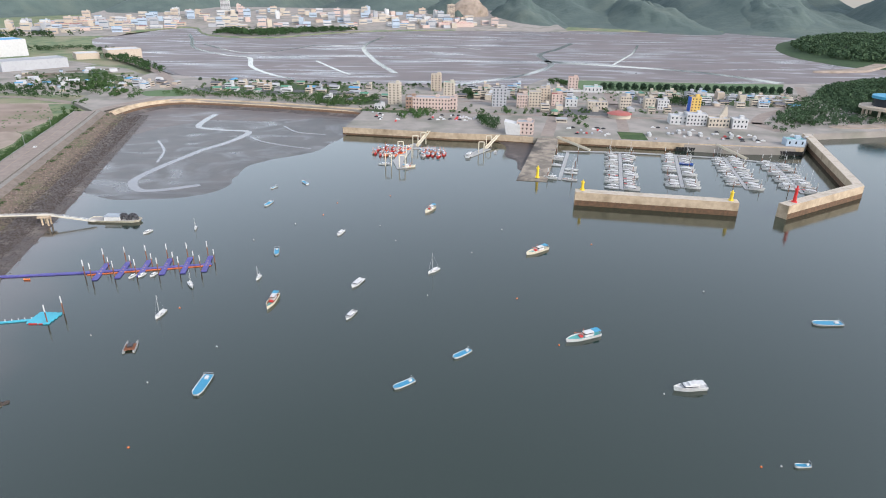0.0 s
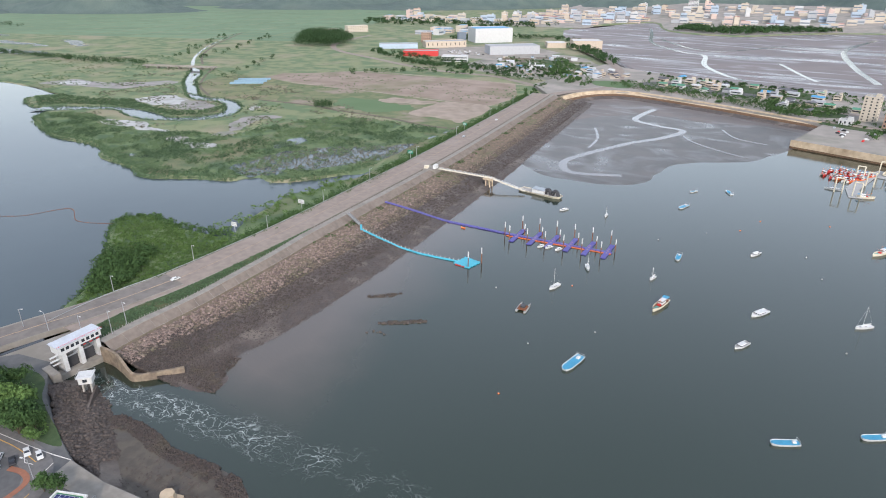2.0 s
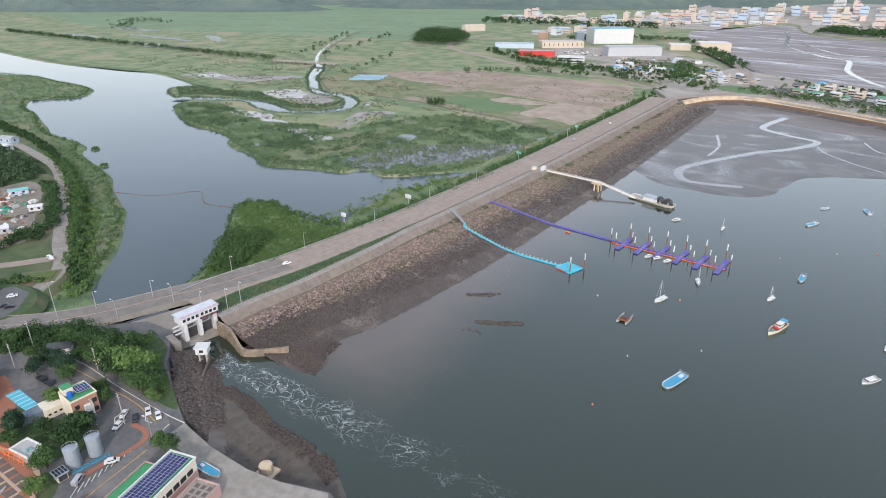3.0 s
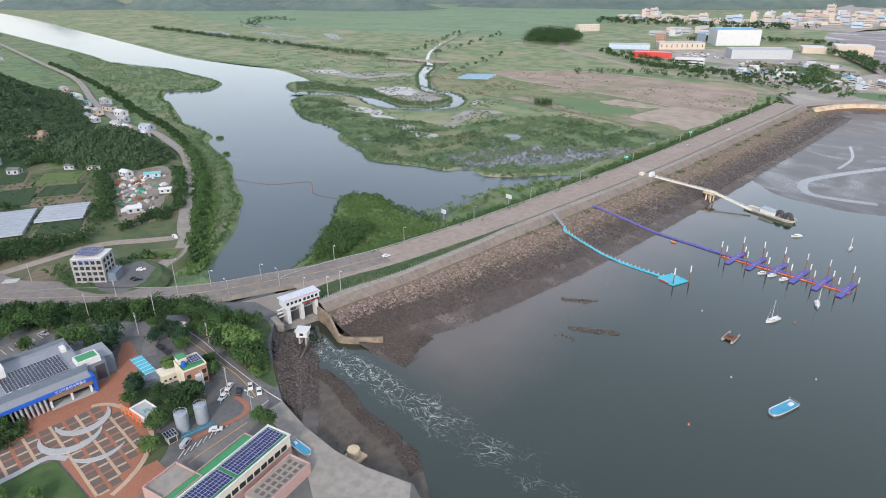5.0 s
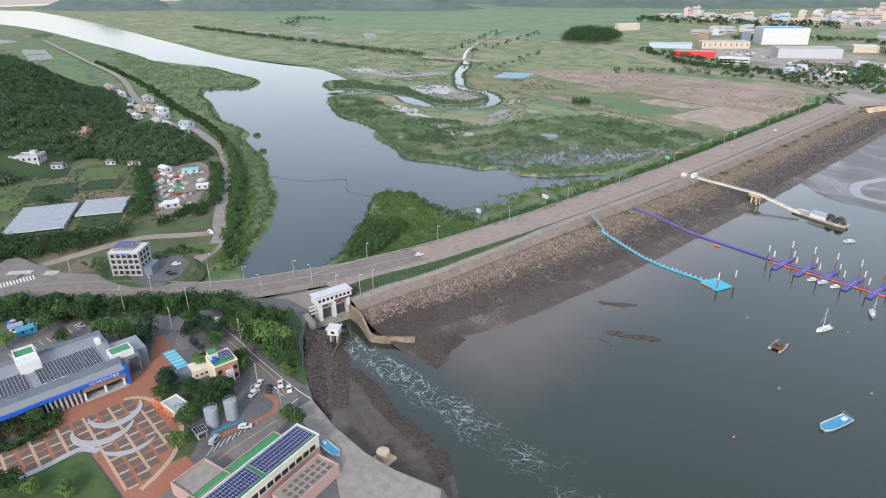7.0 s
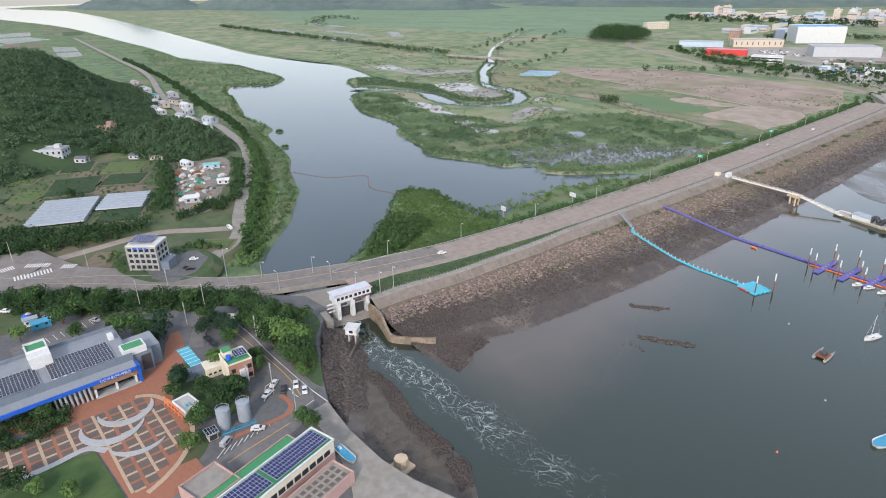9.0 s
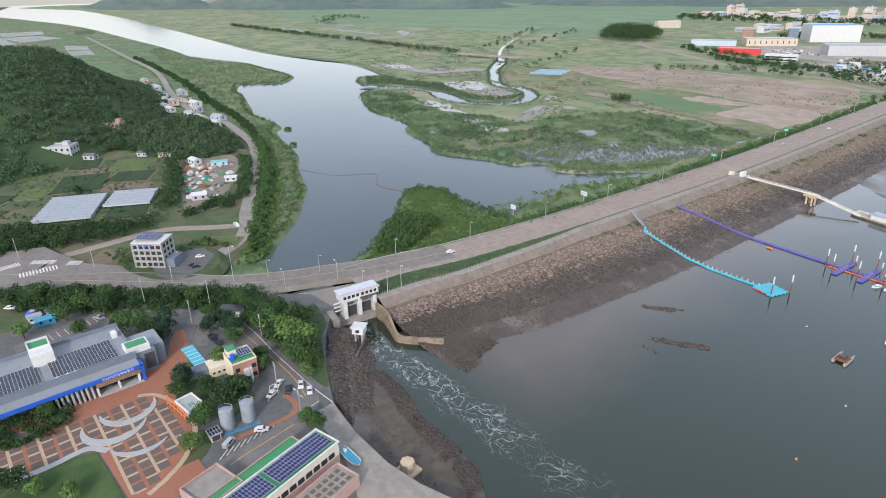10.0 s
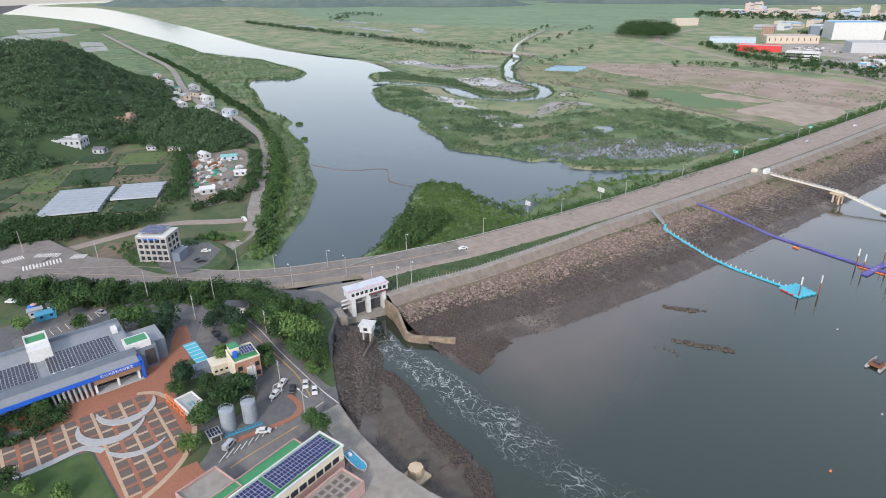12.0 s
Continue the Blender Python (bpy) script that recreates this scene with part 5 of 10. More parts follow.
# ---- museum ----
mus = thing("museum", -231.5, 2.7, G, TURN, "blue-grey folk museum with solar roofs and blue portal", "museum")
bm = bmesh.new()
box(bm, -70, 4.2, 0, 0.5, 30, 9.0)
box(bm, -70, 4.0, 9.0, 0.5, 4.5, 10.2)
box(bm, -70, 29.4, 9.0, 0.5, 30, 10.4)
box(bm, 0.0, 4.5, 9.0, 0.5, 29.4, 9.7)
part("wall", bm, P["blue_grey"], mus)
cube_part("roof", (-69.8, 4.5, 9.0, 0.0, 29.4, 9.12), P["pale_roof"], mus)
bm = bmesh.new()
vs = [(-70, 0.0, 6.4), (0.2, 0.0, 6.4), (0.2, 4.2, 7.4), (-70, 4.2, 7.4)]
top = [bm.verts.new(v) for v in vs]
low = [bm.verts.new((x, y, z - 0.5)) for x, y, z in vs]
bm.faces.new(top), bm.faces.new(low[::-1])
for k in range(4):
    bm.faces.new([top[k], low[k], low[(k + 1) % 4], top[(k + 1) % 4]])
bmesh.ops.recalc_face_normals(bm, faces=bm.faces)
part("canopy", bm, P["pale_roof"], mus, "pale sloping canopy roof")
bm = bmesh.new()
box(bm, -70, -0.5, 5.5, 0.8, 0.0, 6.9)
box(bm, 0.2, -0.5, 0, 1.2, 4.0, 6.9)
part("portal", bm, P["blue_paint"], mus, "bright blue portal frame and fascia")
cube_part("soffit_panel", (-14.5, 0.1, 3.4, 0.1, 0.5, 5.5), P["wood_brown"], mus, "brown timber panel over the entrance")
for x in (-14.2, -7.4, -0.9):
    cube_part("post", (x - 0.35, 0.1, 0, x + 0.35, 0.8, 3.4), P["white_paint"], mus)
cube_part("entrance_step", (-14.6, -0.9, 0.1, 0.3, 4.2, 0.35), P["stone_grey"], mus)
cube_part("entrance_glass", (-13.6, 4.0, 0.35, -1.2, 4.19, 3.4), P["glass_dark"], mus)
for k in range(8):
    bm = bmesh.new()
    x = -15.6 - 1.5 * k
    rod(bm, (x, 0.0, 0.1), (x - 0.3, 0.9, 5.6), 0.42, 0.42, 10)
    part("column", bm, P["grey_metal"], mus, "slanted grey cylindrical column")
solar_array(mus, -25.0, 6.2, -4.6, 20.0, 9.5, 19, 9, P["solar_dark"], "museum_panel")
solar_array(mus, -50, 6.2, -28.2, 19.0, 9.5, 20, 8, P["solar_dark"], "museum_panel_b")
bm = bmesh.new()
box(bm, -29, 17.5, 9, -22.2, 29.2, 13.6)
part("roof_house", bm, P["white_paint"], mus, "white stair tower on the roof")
cube_part("tower_floor", (-28.5, 22.5, 13.61, -22.7, 28.7, 13.68), P["green_floor"], mus)
bm = bmesh.new()
for d in ((-29, 22.2, 13.6, -22.2, 22.5, 14.4), (-29, 28.9, 13.6, -22.2, 29.2, 14.4), (-29, 22.5, 13.6, -28.7, 28.9, 14.4), (-22.5, 22.5, 13.6, -22.2, 28.9, 14.4)):
    box(bm, *d)
part("parapet", bm, P["white_paint"], mus)
bm = bmesh.new()
box(bm, 0.6, 8, 0, 11, 20.2, 8.0)
box(bm, 0.6, 5.2, 0, 7.2, 8, 8.6)
part("wing", bm, P["blue_grey"], mus, "blue-grey side wing")
cube_part("wing_roof", (0.7, 8.1, 8.0, 10.9, 20.1, 8.1), P["pale_roof"], mus)
cube_part("wing_panel", (3.2, 5.05, 1.0, 6.6, 5.19, 7.2), P["dark_metal"], mus, "large dark relief panel")
bm = bmesh.new()
box(bm, -2.2, 5.2, 8.6, 5.8, 11.2, 11.0)
part("roof_box", bm, P["white_paint"], mus, "white roof house with green deck")
cube_part("box_floor", (-1.6, 6.0, 11.01, 5.2, 10.6, 11.06), P["green_floor"], mus)
cube_part("roof_unit", (-3.2, 20.5, 9.1, -1.4, 23.5, 11.0), P["white_paint"], mus)
for x in (-24.5, -21.5, -19.0):
    cube_part("roof_vent", (x, 4.9, 9.1, x + 1.1, 5.8, 9.8), P["white_paint"], mus)
txt = bpy.data.curves.new("sign_text", "FONT")
txt.body, txt.size, txt.extrude, txt.align_x = "안산어촌민속박물관", 1.25, 0.04, "CENTER"
sign = new("sign_text", txt)
sign.data.materials.append(P["white_paint"])
sign.parent, sign.matrix_basis = mus, pose(-7.2, -0.56, 5.78, 90, 0, 0)
tagged(sign, "white museum name lettering")

# ---- small buildings of the quarter ----
def window_piece(parent, x, y, z, w, h, turn=0.0, mat=None):
    piece("window", ("win", w, h), (w, 0.14, h), mat or P["glass_dark"], parent, x, y, z, turn)


br = thing("brick_house", -212.3, 31.2, G, 98, "two-storey brick office with green roof and solar panels", "house")
bm = bmesh.new()
box(bm, 0, 0, 0, 8.6, 9.5, 8.0)
part("wall", bm, P["brick_wall"], br)
cube_part("side_wall", (-0.08, 0.02, 0, 0.0, 9.48, 8.0), P["cream_paint"], br, "cream painted side wall")
bm = bmesh.new()
for d in ((-0.1, -0.1, 8.0, 8.7, 0.15, 8.6), (-0.1, 9.35, 8.0, 8.7, 9.6, 8.6), (-0.1, 0.15, 8.0, 0.15, 9.35, 8.6), (8.45, 0.15, 8.0, 8.7, 9.35, 8.6)):
    box(bm, *d)
part("parapet", bm, P["cream_paint"], br)
cube_part("roof", (0.15, 0.15, 8.0, 8.45, 9.35, 8.06), P["green_floor"], br, "green coated flat roof")
cube_part("stair_house", (0.5, 5.6, 8.06, 3.6, 9.2, 10.6), P["cream_paint"], br)
cube_part("stair_roof", (0.4, 5.5, 10.6, 3.7, 9.3, 10.75), P["green_floor"], br)
solar_array(br, 3.7, 2.8, 8.2, 7.6, 8.9, 5, 3, P["solar_blue"], "brick_panel")
bm = bmesh.new()
rod(bm, (1.6, 3.8, 8.06), (1.6, 3.8, 10.0), 0.9, n=14)
part("water_tank", bm, P["blue_paint"], br, "dark blue roof water tank")
cube_part("entrance", (3.6, -1.2, 0, 6.3, 0, 5.2), P["white_paint"], br, "white entrance bay")
cube_part("entrance_door", (4.2, -1.3, 0.1, 5.7, -1.2, 2.4), P["glass_dark"], br)
for z in (1.0, 4.6):
    for x in (1.6, 7.4):
        window_piece(br, x, -0.06, z, 1.5, 1.6, 0, P["glass_dark"])
bx = thing("storage_house", -220.5, 24.6, G, 98, "low cream storage building beside the office", "house")
cube_part("wall", (0, 0, 0, 5.6, 6.0, 3.9), P["cream_paint"], bx, bevel=0.12)
cube_part("annex", (-7, 3.0, 0, 0, 7.5, 2.8), P["blue_grey"], bx)
cube_part("roof", (-0.2, -0.2, 3.9, 5.8, 6.2, 4.1), P["cream_paint"], bx)
for x in (1.0, 2.8, 4.6):
    window_piece(bx, x, -0.06, 1.4, 0.9, 0.7)
for (x, y) in ((-190.2, 24.6), (-191.0, 31.2)):
    t = thing("storage_tank", x, y, G, 100, "tall pale grey cylindrical storage tank", "tank", "storage tanks")
    bm = bmesh.new()
    rod(bm, (0, 0, 0.2), (0, 0, 7.0), 2.1, n=32)
    part("shell", bm, P["film_grey"], t)
    bm = bmesh.new()
    bmesh.ops.create_cone(bm, cap_ends=True, segments=32, radius1=2.15, radius2=0.3, depth=0.6, matrix=Matrix.Translation((0, 0, 7.3)))
    part("lid", bm, P["film_grey"], t)
    bm = bmesh.new()
    for k in range(16):
        a, b = k * 0.3927, (k + 1) * 0.3927
        rod(bm, (2.05 * math.cos(a), 2.05 * math.sin(a), 8.0), (2.05 * math.cos(b), 2.05 * math.sin(b), 8.0), 0.04, n=5)
        rod(bm, (2.05 * math.cos(a), 2.05 * math.sin(a), 7.0), (2.05 * math.cos(a), 2.05 * math.sin(a), 8.0), 0.03, n=4)
    part("railing", bm, P["tank_blue"], t)
    bm = bmesh.new()
    for s in (-0.25, 0.25):
        rod(bm, (2.3, s, 0), (2.3, s, 8.0), 0.05, n=5)
    for k in range(18):
        rod(bm, (2.3, -0.25, 0.4 + k * 0.42), (2.3, 0.25, 0.4 + k * 0.42), 0.03, n=4)
    part("ladder", bm, P["tank_blue"], t)
fence = thing("tank_railing", -186.6, 23.0, G, 95, "light blue steel railing round the tanks", "railing")
for k in range(12):
    bm = bmesh.new()
    rod(bm, (k * 1.0, 0, 0), (k * 1.0, 0, 1.2), 0.05, n=5)
    part("rail_post", bm, P["sky_blue"], fence)
for z in (0.35, 0.8, 1.2):
    cube_part("rail", (-0.05, -0.04, z, 11.1, 0.04, z + 0.08), P["sky_blue"], fence)
cube_part("plinth", (-0.2, -0.15, 0, 11.2, 0.15, 0.3), P["sky_blue"], fence)
ki = thing("kiosk", -204.5, 15.5, G, 20, "low kiosk with white roof beams and flat grey roof", "kiosk")
cube_part("wall", (-4.0, -2.4, 0, 4.0, 2.4, 3.2), P["stone_grey"], ki)
cube_part("roof", (-4.4, -2.8, 3.2, 4.4, 2.8, 3.45), P["stone_grey"], ki)
bm = bmesh.new()
for d in ((-4.6, -3.0, 3.3, 4.6, -2.6, 4.0), (-4.6, 2.6, 3.3, 4.6, 3.0, 4.0), (-4.6, -2.6, 3.3, -4.2, 2.6, 4.0)):
    box(bm, *d)
part("roof_beam", bm, P["white_paint"], ki, "white rim beams")
for y in (-0.9, 0.3):
    bm = bmesh.new()
    for k in range(8):
        a, b = math.pi * k / 8, math.pi * (k + 1) / 8
        rod(bm, (1 + 0.9 * math.cos(a), y, 3.45 + 0.35 * math.sin(a)), (1 + 0.9 * math.cos(b), y, 3.45 + 0.35 * math.sin(b)), 0.22, n=6)
    part("skylight", bm, P["teal_roof"], ki, "curved green skylight")
ar = thing("red_sculpture_frame", -206.5, 11.0, G, 20, "orange-red steel frame sculpture at the plaza edge", "sculpture")
bm = bmesh.new()
for k in range(6):
    rod(bm, (-6.5 + k * 2.4, 0, 0), (-6.5 + k * 2.4, 0.6, 3.6 - 0.3 * (k % 2)), 0.16, n=6)
rod(bm, (-6.6, 0.3, 3.4), (5.8, 0.3, 3.0), 0.18, n=6)
rod(bm, (-6.6, 0.1, 1.4), (5.8, 0.1, 1.2), 0.15, n=6)
part("frame", bm, P["orange_paint"], ar)
sh = thing("solar_shelter", -187.2, 20.0, G, 100, "small shelter roofed with solar panels", "shelter")
cube_part("wall", (-1.5, -1.6, 0, 1.5, 1.6, 2.5), P["cream_paint"], sh)
# dark sheet on the closed front wall, painting the shade of an open bay
cube_part("opening", (-1.2, -1.7, 0.2, 1.2, -1.6, 2.2), P["dark_metal"], sh)
cube_part("roof", (-2.0, -2.2, 2.5, 2.0, 2.2, 2.7), P["grey_metal"], sh)
solar_array(sh, -1.8, -1.9, 1.8, 1.9, 2.75, 4, 2, P["solar_dark"], "shelter_panel")

# ---- solar-roofed fisheries building by the quay ----
sb = thing("quay_hall", -158.0, 50.6, G, 296, "long pink hall with blue solar roof and green terrace", "hall")
# its own x runs away along the front, y to the lane
bm = bmesh.new()
box(bm, 0, 0, 0, 46, -9.2, 7.4)
part("wall", bm, P["cream_paint"], sb)
cube_part("wall_band", (-0.05, -0.06, 0, 46, 0.06, 3.2), P["pink_paint"], sb, "pink lower wall")
for k in range(14):
    piece("window", "hall_window", (2.3, 0.12, 1.7), P["glass_dark"], sb, 3.0 + k * 2.9, 0.05, 3.7)
bm = bmesh.new()
for d in ((-0.3, -0.2, 7.4, 46.3, 0.25, 8.0), (-0.3, -9.5, 7.4, 46.3, -9.1, 8.0), (-0.3, -9.1, 7.4, 0.1, -0.2, 8.0)):
    box(bm, *d)
part("parapet", bm, P["white_paint"], sb)
cube_part("roof", (0.1, -9.1, 7.4, 46.2, -0.2, 7.46), P["green_floor"], sb)
solar_array(sb, 1.0, -8.4, 20.5, -1.2, 7.9, 20, 5, P["solar_blue"], "hall_panel")
solar_array(sb, 22.0, -8.4, 40, -1.2, 7.9, 18, 5, P["solar_blue"], "hall_panel_b")
cube_part("terrace", (4, -16.0, 0, 44, -9.5, 4.4), P["green_floor"], sb, "green coated terrace")
bm = bmesh.new()
for d in ((3.8, -16.3, 0, 44, -16.0, 4.8), (3.7, -16.0, 0, 4.0, -9.5, 4.8)):
    box(bm, *d)
part("terrace_wall", bm, P["pink_paint"], sb)
lo = thing("low_annex", -154.2, 48.6, G, 296, "low pink annex with stained concrete roof", "annex")
cube_part("wall", (0, 0.3, 0, 19, 8.6, 3.6), P["pink_paint"], lo)
cube_part("roof", (0.3, 0.6, 3.6, 18.7, 8.3, 3.64), M["concrete"], lo)
bm = bmesh.new()
for d in ((0, 0.3, 3.6, 19, 0.6, 4.3), (0, 8.3, 3.6, 19, 8.6, 4.3), (0, 0.6, 3.6, 0.3, 8.3, 4.3)):
    box(bm, *d)
part("parapet", bm, P["pink_paint"], lo)
for k in range(7):
    for j in range(3):
        piece("roof_slab", "annex_slab", (1.5, 1.3, 0.05), P["tile_brown"], lo, 2.2 + k * 2.3, 2.2 + j * 2.2, 3.65)
pk = thing("corner_house", -159.4, 23.6, G, 296, "pink corner house with flat concrete roof", "house")
cube_part("wall", (0, -12, 0, 12, 0.0, 4.0), P["pink_paint"], pk)
cube_part("roof", (0.3, -11.7, 4.0, 11.7, -0.3, 4.05), M["concrete"], pk)
bm = bmesh.new()
for d in ((0, -12, 4.0, 12, -11.7, 4.8), (0, -0.3, 4.0, 12, 0, 4.8), (0, -11.7, 4.0, 0.3, -0.3, 4.8), (11.7, -11.7, 4.0, 12, -0.3, 4.8)):
    box(bm, *d)
part("parapet", bm, P["pink_paint"], pk)

# ---- sluice ----
sl = thing("sluice_gatehouse", -243.3, 82.6, 6.0, 95, "white sluice gatehouse bridging two gate bays", "gatehouse")
for x in (0.0, 8.0, 16.6):
    cube_part("pier", (x, -0.2, -5.5, x + 2.0, 5.4, 5.4), P["white_paint"], sl)
bm = bmesh.new()
box(bm, -1.2, -0.6, 5.4, 19.6, 5.8, 9.4)
part("cabin", bm, P["white_paint"], sl)
cube_part("roof", (-1.8, -1.2, 9.4, 20.2, 6.4, 9.75), P["roof_metal"], sl, "pale metal roof")
bm = bmesh.new()
for k in range(24):
    x = -1.7 + k * 0.95
    rod(bm, (x, -1.1, 9.75), (x, -1.1, 10.55), 0.04, n=4)
for z in (10.15, 10.55):
    rod(bm, (-1.7, -1.1, z), (20.1, -1.1, z), 0.05, n=4)
part("roof_railing", bm, P["red_paint"], sl, "red roof railing")
for k in range(8):
    piece("window", "sluice_window", (1.5, 0.14, 1.5), P["glass_dark"], sl, 0.7 + k * 2.35 + (0.5 if k > 3 else 0), -0.63, 7.0)
cube_part("display", (9.0, -0.9, 5.3, 19.4, -0.6, 6.2), P["dark_metal"], sl, "dark display board with red figures")
for k in range(3):
    cube_part("display_bar", (10.0 + k * 3.2, -0.96, 5.55, 11.4 + k * 3.2, -0.9, 5.95), P["red_paint"], sl)
for x in (2.2, 10.2):
    cube_part("gate", (x - 0.1, 2.0, -5.5, x + 5.9, 2.5, 1.2), P["dark_metal"], sl)
    cube_part("gate_beam", (x - 0.1, 1.0, 2.0, x + 5.9, 1.4, 2.5), P["grey_metal"], sl)
bm = bmesh.new()
for k in range(5):
    box(bm, -4.0, 1.2 + (k % 2) * 1.5, 0.6 + k * 1.05, -0.2, 2.4 + (k % 2) * 1.5, 0.75 + k * 1.05)
part("stair", bm, P["white_paint"], sl, "white outside stair flights")
sl.scale = (0.84, 0.92, 0.86)
wl = thing("channel_wall", -242.3, 96.5, 0, 0, "curved tan concrete wall of the outlet channel", "wall")
ob = ribbon("wall_curve", [(-243, 97.4), (-236, 98.2), (-229, 97.8), (-223, 97.0), (-219, 97.4), (-214, 103), (-208, 112)], [(-0.6, -1, 0), (-0.5, 6.8, 0), (0.6, 6.8, 0), (0.9, -1, 0)], [M["stained"]], kind="")
for v in ob.data.vertices:
    drop = min(max((v.co.x + 232) / 14, 0), 1)
    if v.co.z > 1:
        v.co.z = 6.8 - 3.8 * drop
ob.parent, ob.matrix_parent_inverse = wl, Matrix.Translation((242.3, -96.5, 0))
hw = thing("headwall", -243, 79.0, 0, 0, "grey concrete floor and headwall under the gates", "wall")
cube_part("sill", (-9, -1.0, -1.0, 0.6, 20, 2.4), M["concrete"], hw)
cube_part("wing_wall", (-3.0, -3.5, -1.0, 6.0, -0.6, 7.0), M["concrete"], hw)
tw = thing("gauge_tower", -224.4, 82.2, 0, 50, "small white gauge tower on concrete legs", "tower")
for x in (-1.7, 1.1):
    for y in (-1.5, 0.9):
        cube_part("leg", (x, y, -2, x + 0.7, y + 0.7, 6.4), P["pole_concrete"], tw)
cube_part("cabin", (-2.4, -2.2, 6.4, 2.4, 2.2, 9.2), P["white_paint"], tw)
cube_part("roof", (-2.9, -2.7, 9.2, 2.9, 2.7, 9.45), P["white_paint"], tw)
cube_part("window", (-0.8, -2.3, 7.3, 0.8, -2.2, 8.5), P["glass_dark"], tw)
bm = bmesh.new()
for k in range(4):
    a, b = ((-2.8, -2.6), (2.8, -2.6), (2.8, 2.6), (-2.8, 2.6))[k], ((2.8, -2.6), (2.8, 2.6), (-2.8, 2.6), (-2.8, -2.6))[k]
    rod(bm, (*a, 10.3), (*b, 10.3), 0.05, n=4)
    rod(bm, (*a, 9.4), (*a, 10.3), 0.05, n=4)
part("railing", bm, P["grey_metal"], tw)
gw = thing("guide_wall", -217, 81.0, 0, 0, "dark weathered guide wall in the outlet", "wall")
ob = ribbon("wall_body", [(-223.5, 84.6), (-207.2, 71.6)], [(-0.5, -1, 0), (-0.4, 3.6, 0), (0.4, 3.6, 0), (0.5, -1, 0)], [M["darkmud"]], kind="", smooth=False)
ob.parent, ob.matrix_parent_inverse = gw, Matrix.Translation((217, -81, 0))
bk = thing("mooring_block", -151.0, 69.0, 0.4, 20, "weathered concrete mooring block on the mud", "block")
bm = bmesh.new()
rod(bm, (0, 0, 0), (0, 0, 4.0), 2.4, 2.2, 8)
box(bm, -3.2, -3.2, -0.4, 3.2, 3.2, 1.0, bevel=0.2)
part("body", bm, M["quay"], bk)

# ---- trees, cars, poles of the quarter ----
for k, (x, y, size, kind) in enumerate((
        (-219, 14.5, 7, "pine"), (-214, 12, 5, "mid"), (-222.5, 15.5, 6, "pine"), (-212, 22, 5.5, "dark"), (-228, 31, 5, "mid"), (-200, 26, 8, "dark"), (-203.5, 31, 8, "dark"), (-201, 28, 7, "dark"), (-195, 18, 6.5, "mid"), (-183.5, 12.5, 6, "bright"),
        (-192, -33, 7, "dark"), (-181, -19, 4.5, "bright"), (-188, -28, 4, "bright"), (-264, 15, 8, "pine"), (-256, 12, 7, "pine"), (-268, 4, 8, "mid"), (-270, -2, 8, "mid"), (-262, 8, 7, "dark"),
        (-294, -22, 9, "mid"), (-297, -15, 9, "mid"), (-292, -8, 8, "dark"), (-286, -37, 6, "bright"), (-277, -16, 6, "mid"), (-253, 29, 6, "pine"), (-257, 34, 6, "pine"), (-251, 36, 7, "pine"), (-246, 38, 7, "pine"),
        (-240, 37, 6, "mid"), (-228, 29, 6, "bright"), (-223, 43, 5, "mid"), (-216, 42, 5, "mid"), (-239, 52, 9, "mid"), (-231, 51, 9, "dark"), (-226, 54, 11, "bright"), (-219, 55, 9, "mid"), (-213, 54, 8, "mid"), (-222, 59, 10, "bright"),
        (-234, 58, 9, "dark"), (-243, 60, 8, "mid"), (-240, 66, 7, "mid"), (-210, 58, 6, "mid"), (-205, 55, 4, "bright"), (-179, 47, 5, "mid"), (-246, 47, 7, "mid"), (-250, 56, 8, "dark"), (-257, 52, 8, "dark"),
        (-235, -22, 5, "mid"), (-229, -25, 5, "dark"), (-224, -27, 5, "mid"), (-238, -30, 5, "dark"), (-263, 47, 6, "dark"), (-270, 45, 6, "mid"))):
    tree(kind, x, y, G, size * 1.2, "leafy green tree with rounded crown" if kind != "pine" else "dark pine tree with layered crown", k)
p, rng = along([(-336, -54), (-318, -20), (-300, 10), (-284, 42), (-272, 58)], 0.9, 2.6, 71)
clumps("road_hedge", p, rng, G - 0.5, 1.8, 3.8, 70, 0.8, LEAF["dark"], "overgrown shrubs below the road", 0.95)
p, rng = along([(-222, -20), (-216, -26), (-214, -40)], 0.9, 1.5, 72)
clumps("museum_hedge", p, rng, G, 1.0, 1.8, 60, 0.5, LEAF["dark"], "trimmed shrubs in front of the museum", 0.8)
p, rng = scatter([(-233, -26), (-226, -20), (-218, -20.5), (-214, -28), (-211, -38), (-208, -50), (-222, -50)], 150, 172)
clumps("museum_shrubs", p, rng, G, 0.9, 2.2, 60, 0.55, LEAF["dark"], "dense dark shrubbery beside the museum wall", 0.9)
for x, y, size, kind in ((-195.3, 16.5, 5, "mid"), (-206, 33, 6, "dark"), (-174.8, 49.3, 5.5, "mid"), (-227, 57, 9, "mid"), (-216, 59, 8, "dark"), (-246, 52, 8, "mid"), (-252, 44, 5, "mid"),
                         (-260, 34.5, 5, "mid"), (-266, 31, 5, "mid"), (-282, 28, 7, "mid"), (-288, 20, 6, "dark"), (-304, -6, 7, "mid"), (-312, -18, 7, "dark"), (-322, -34, 7, "mid")):
    tree(kind, x, y, G, size * 1.2, "leafy green tree with rounded crown" if kind != "pine" else "dark pine tree with layered crown", int(size * 7))
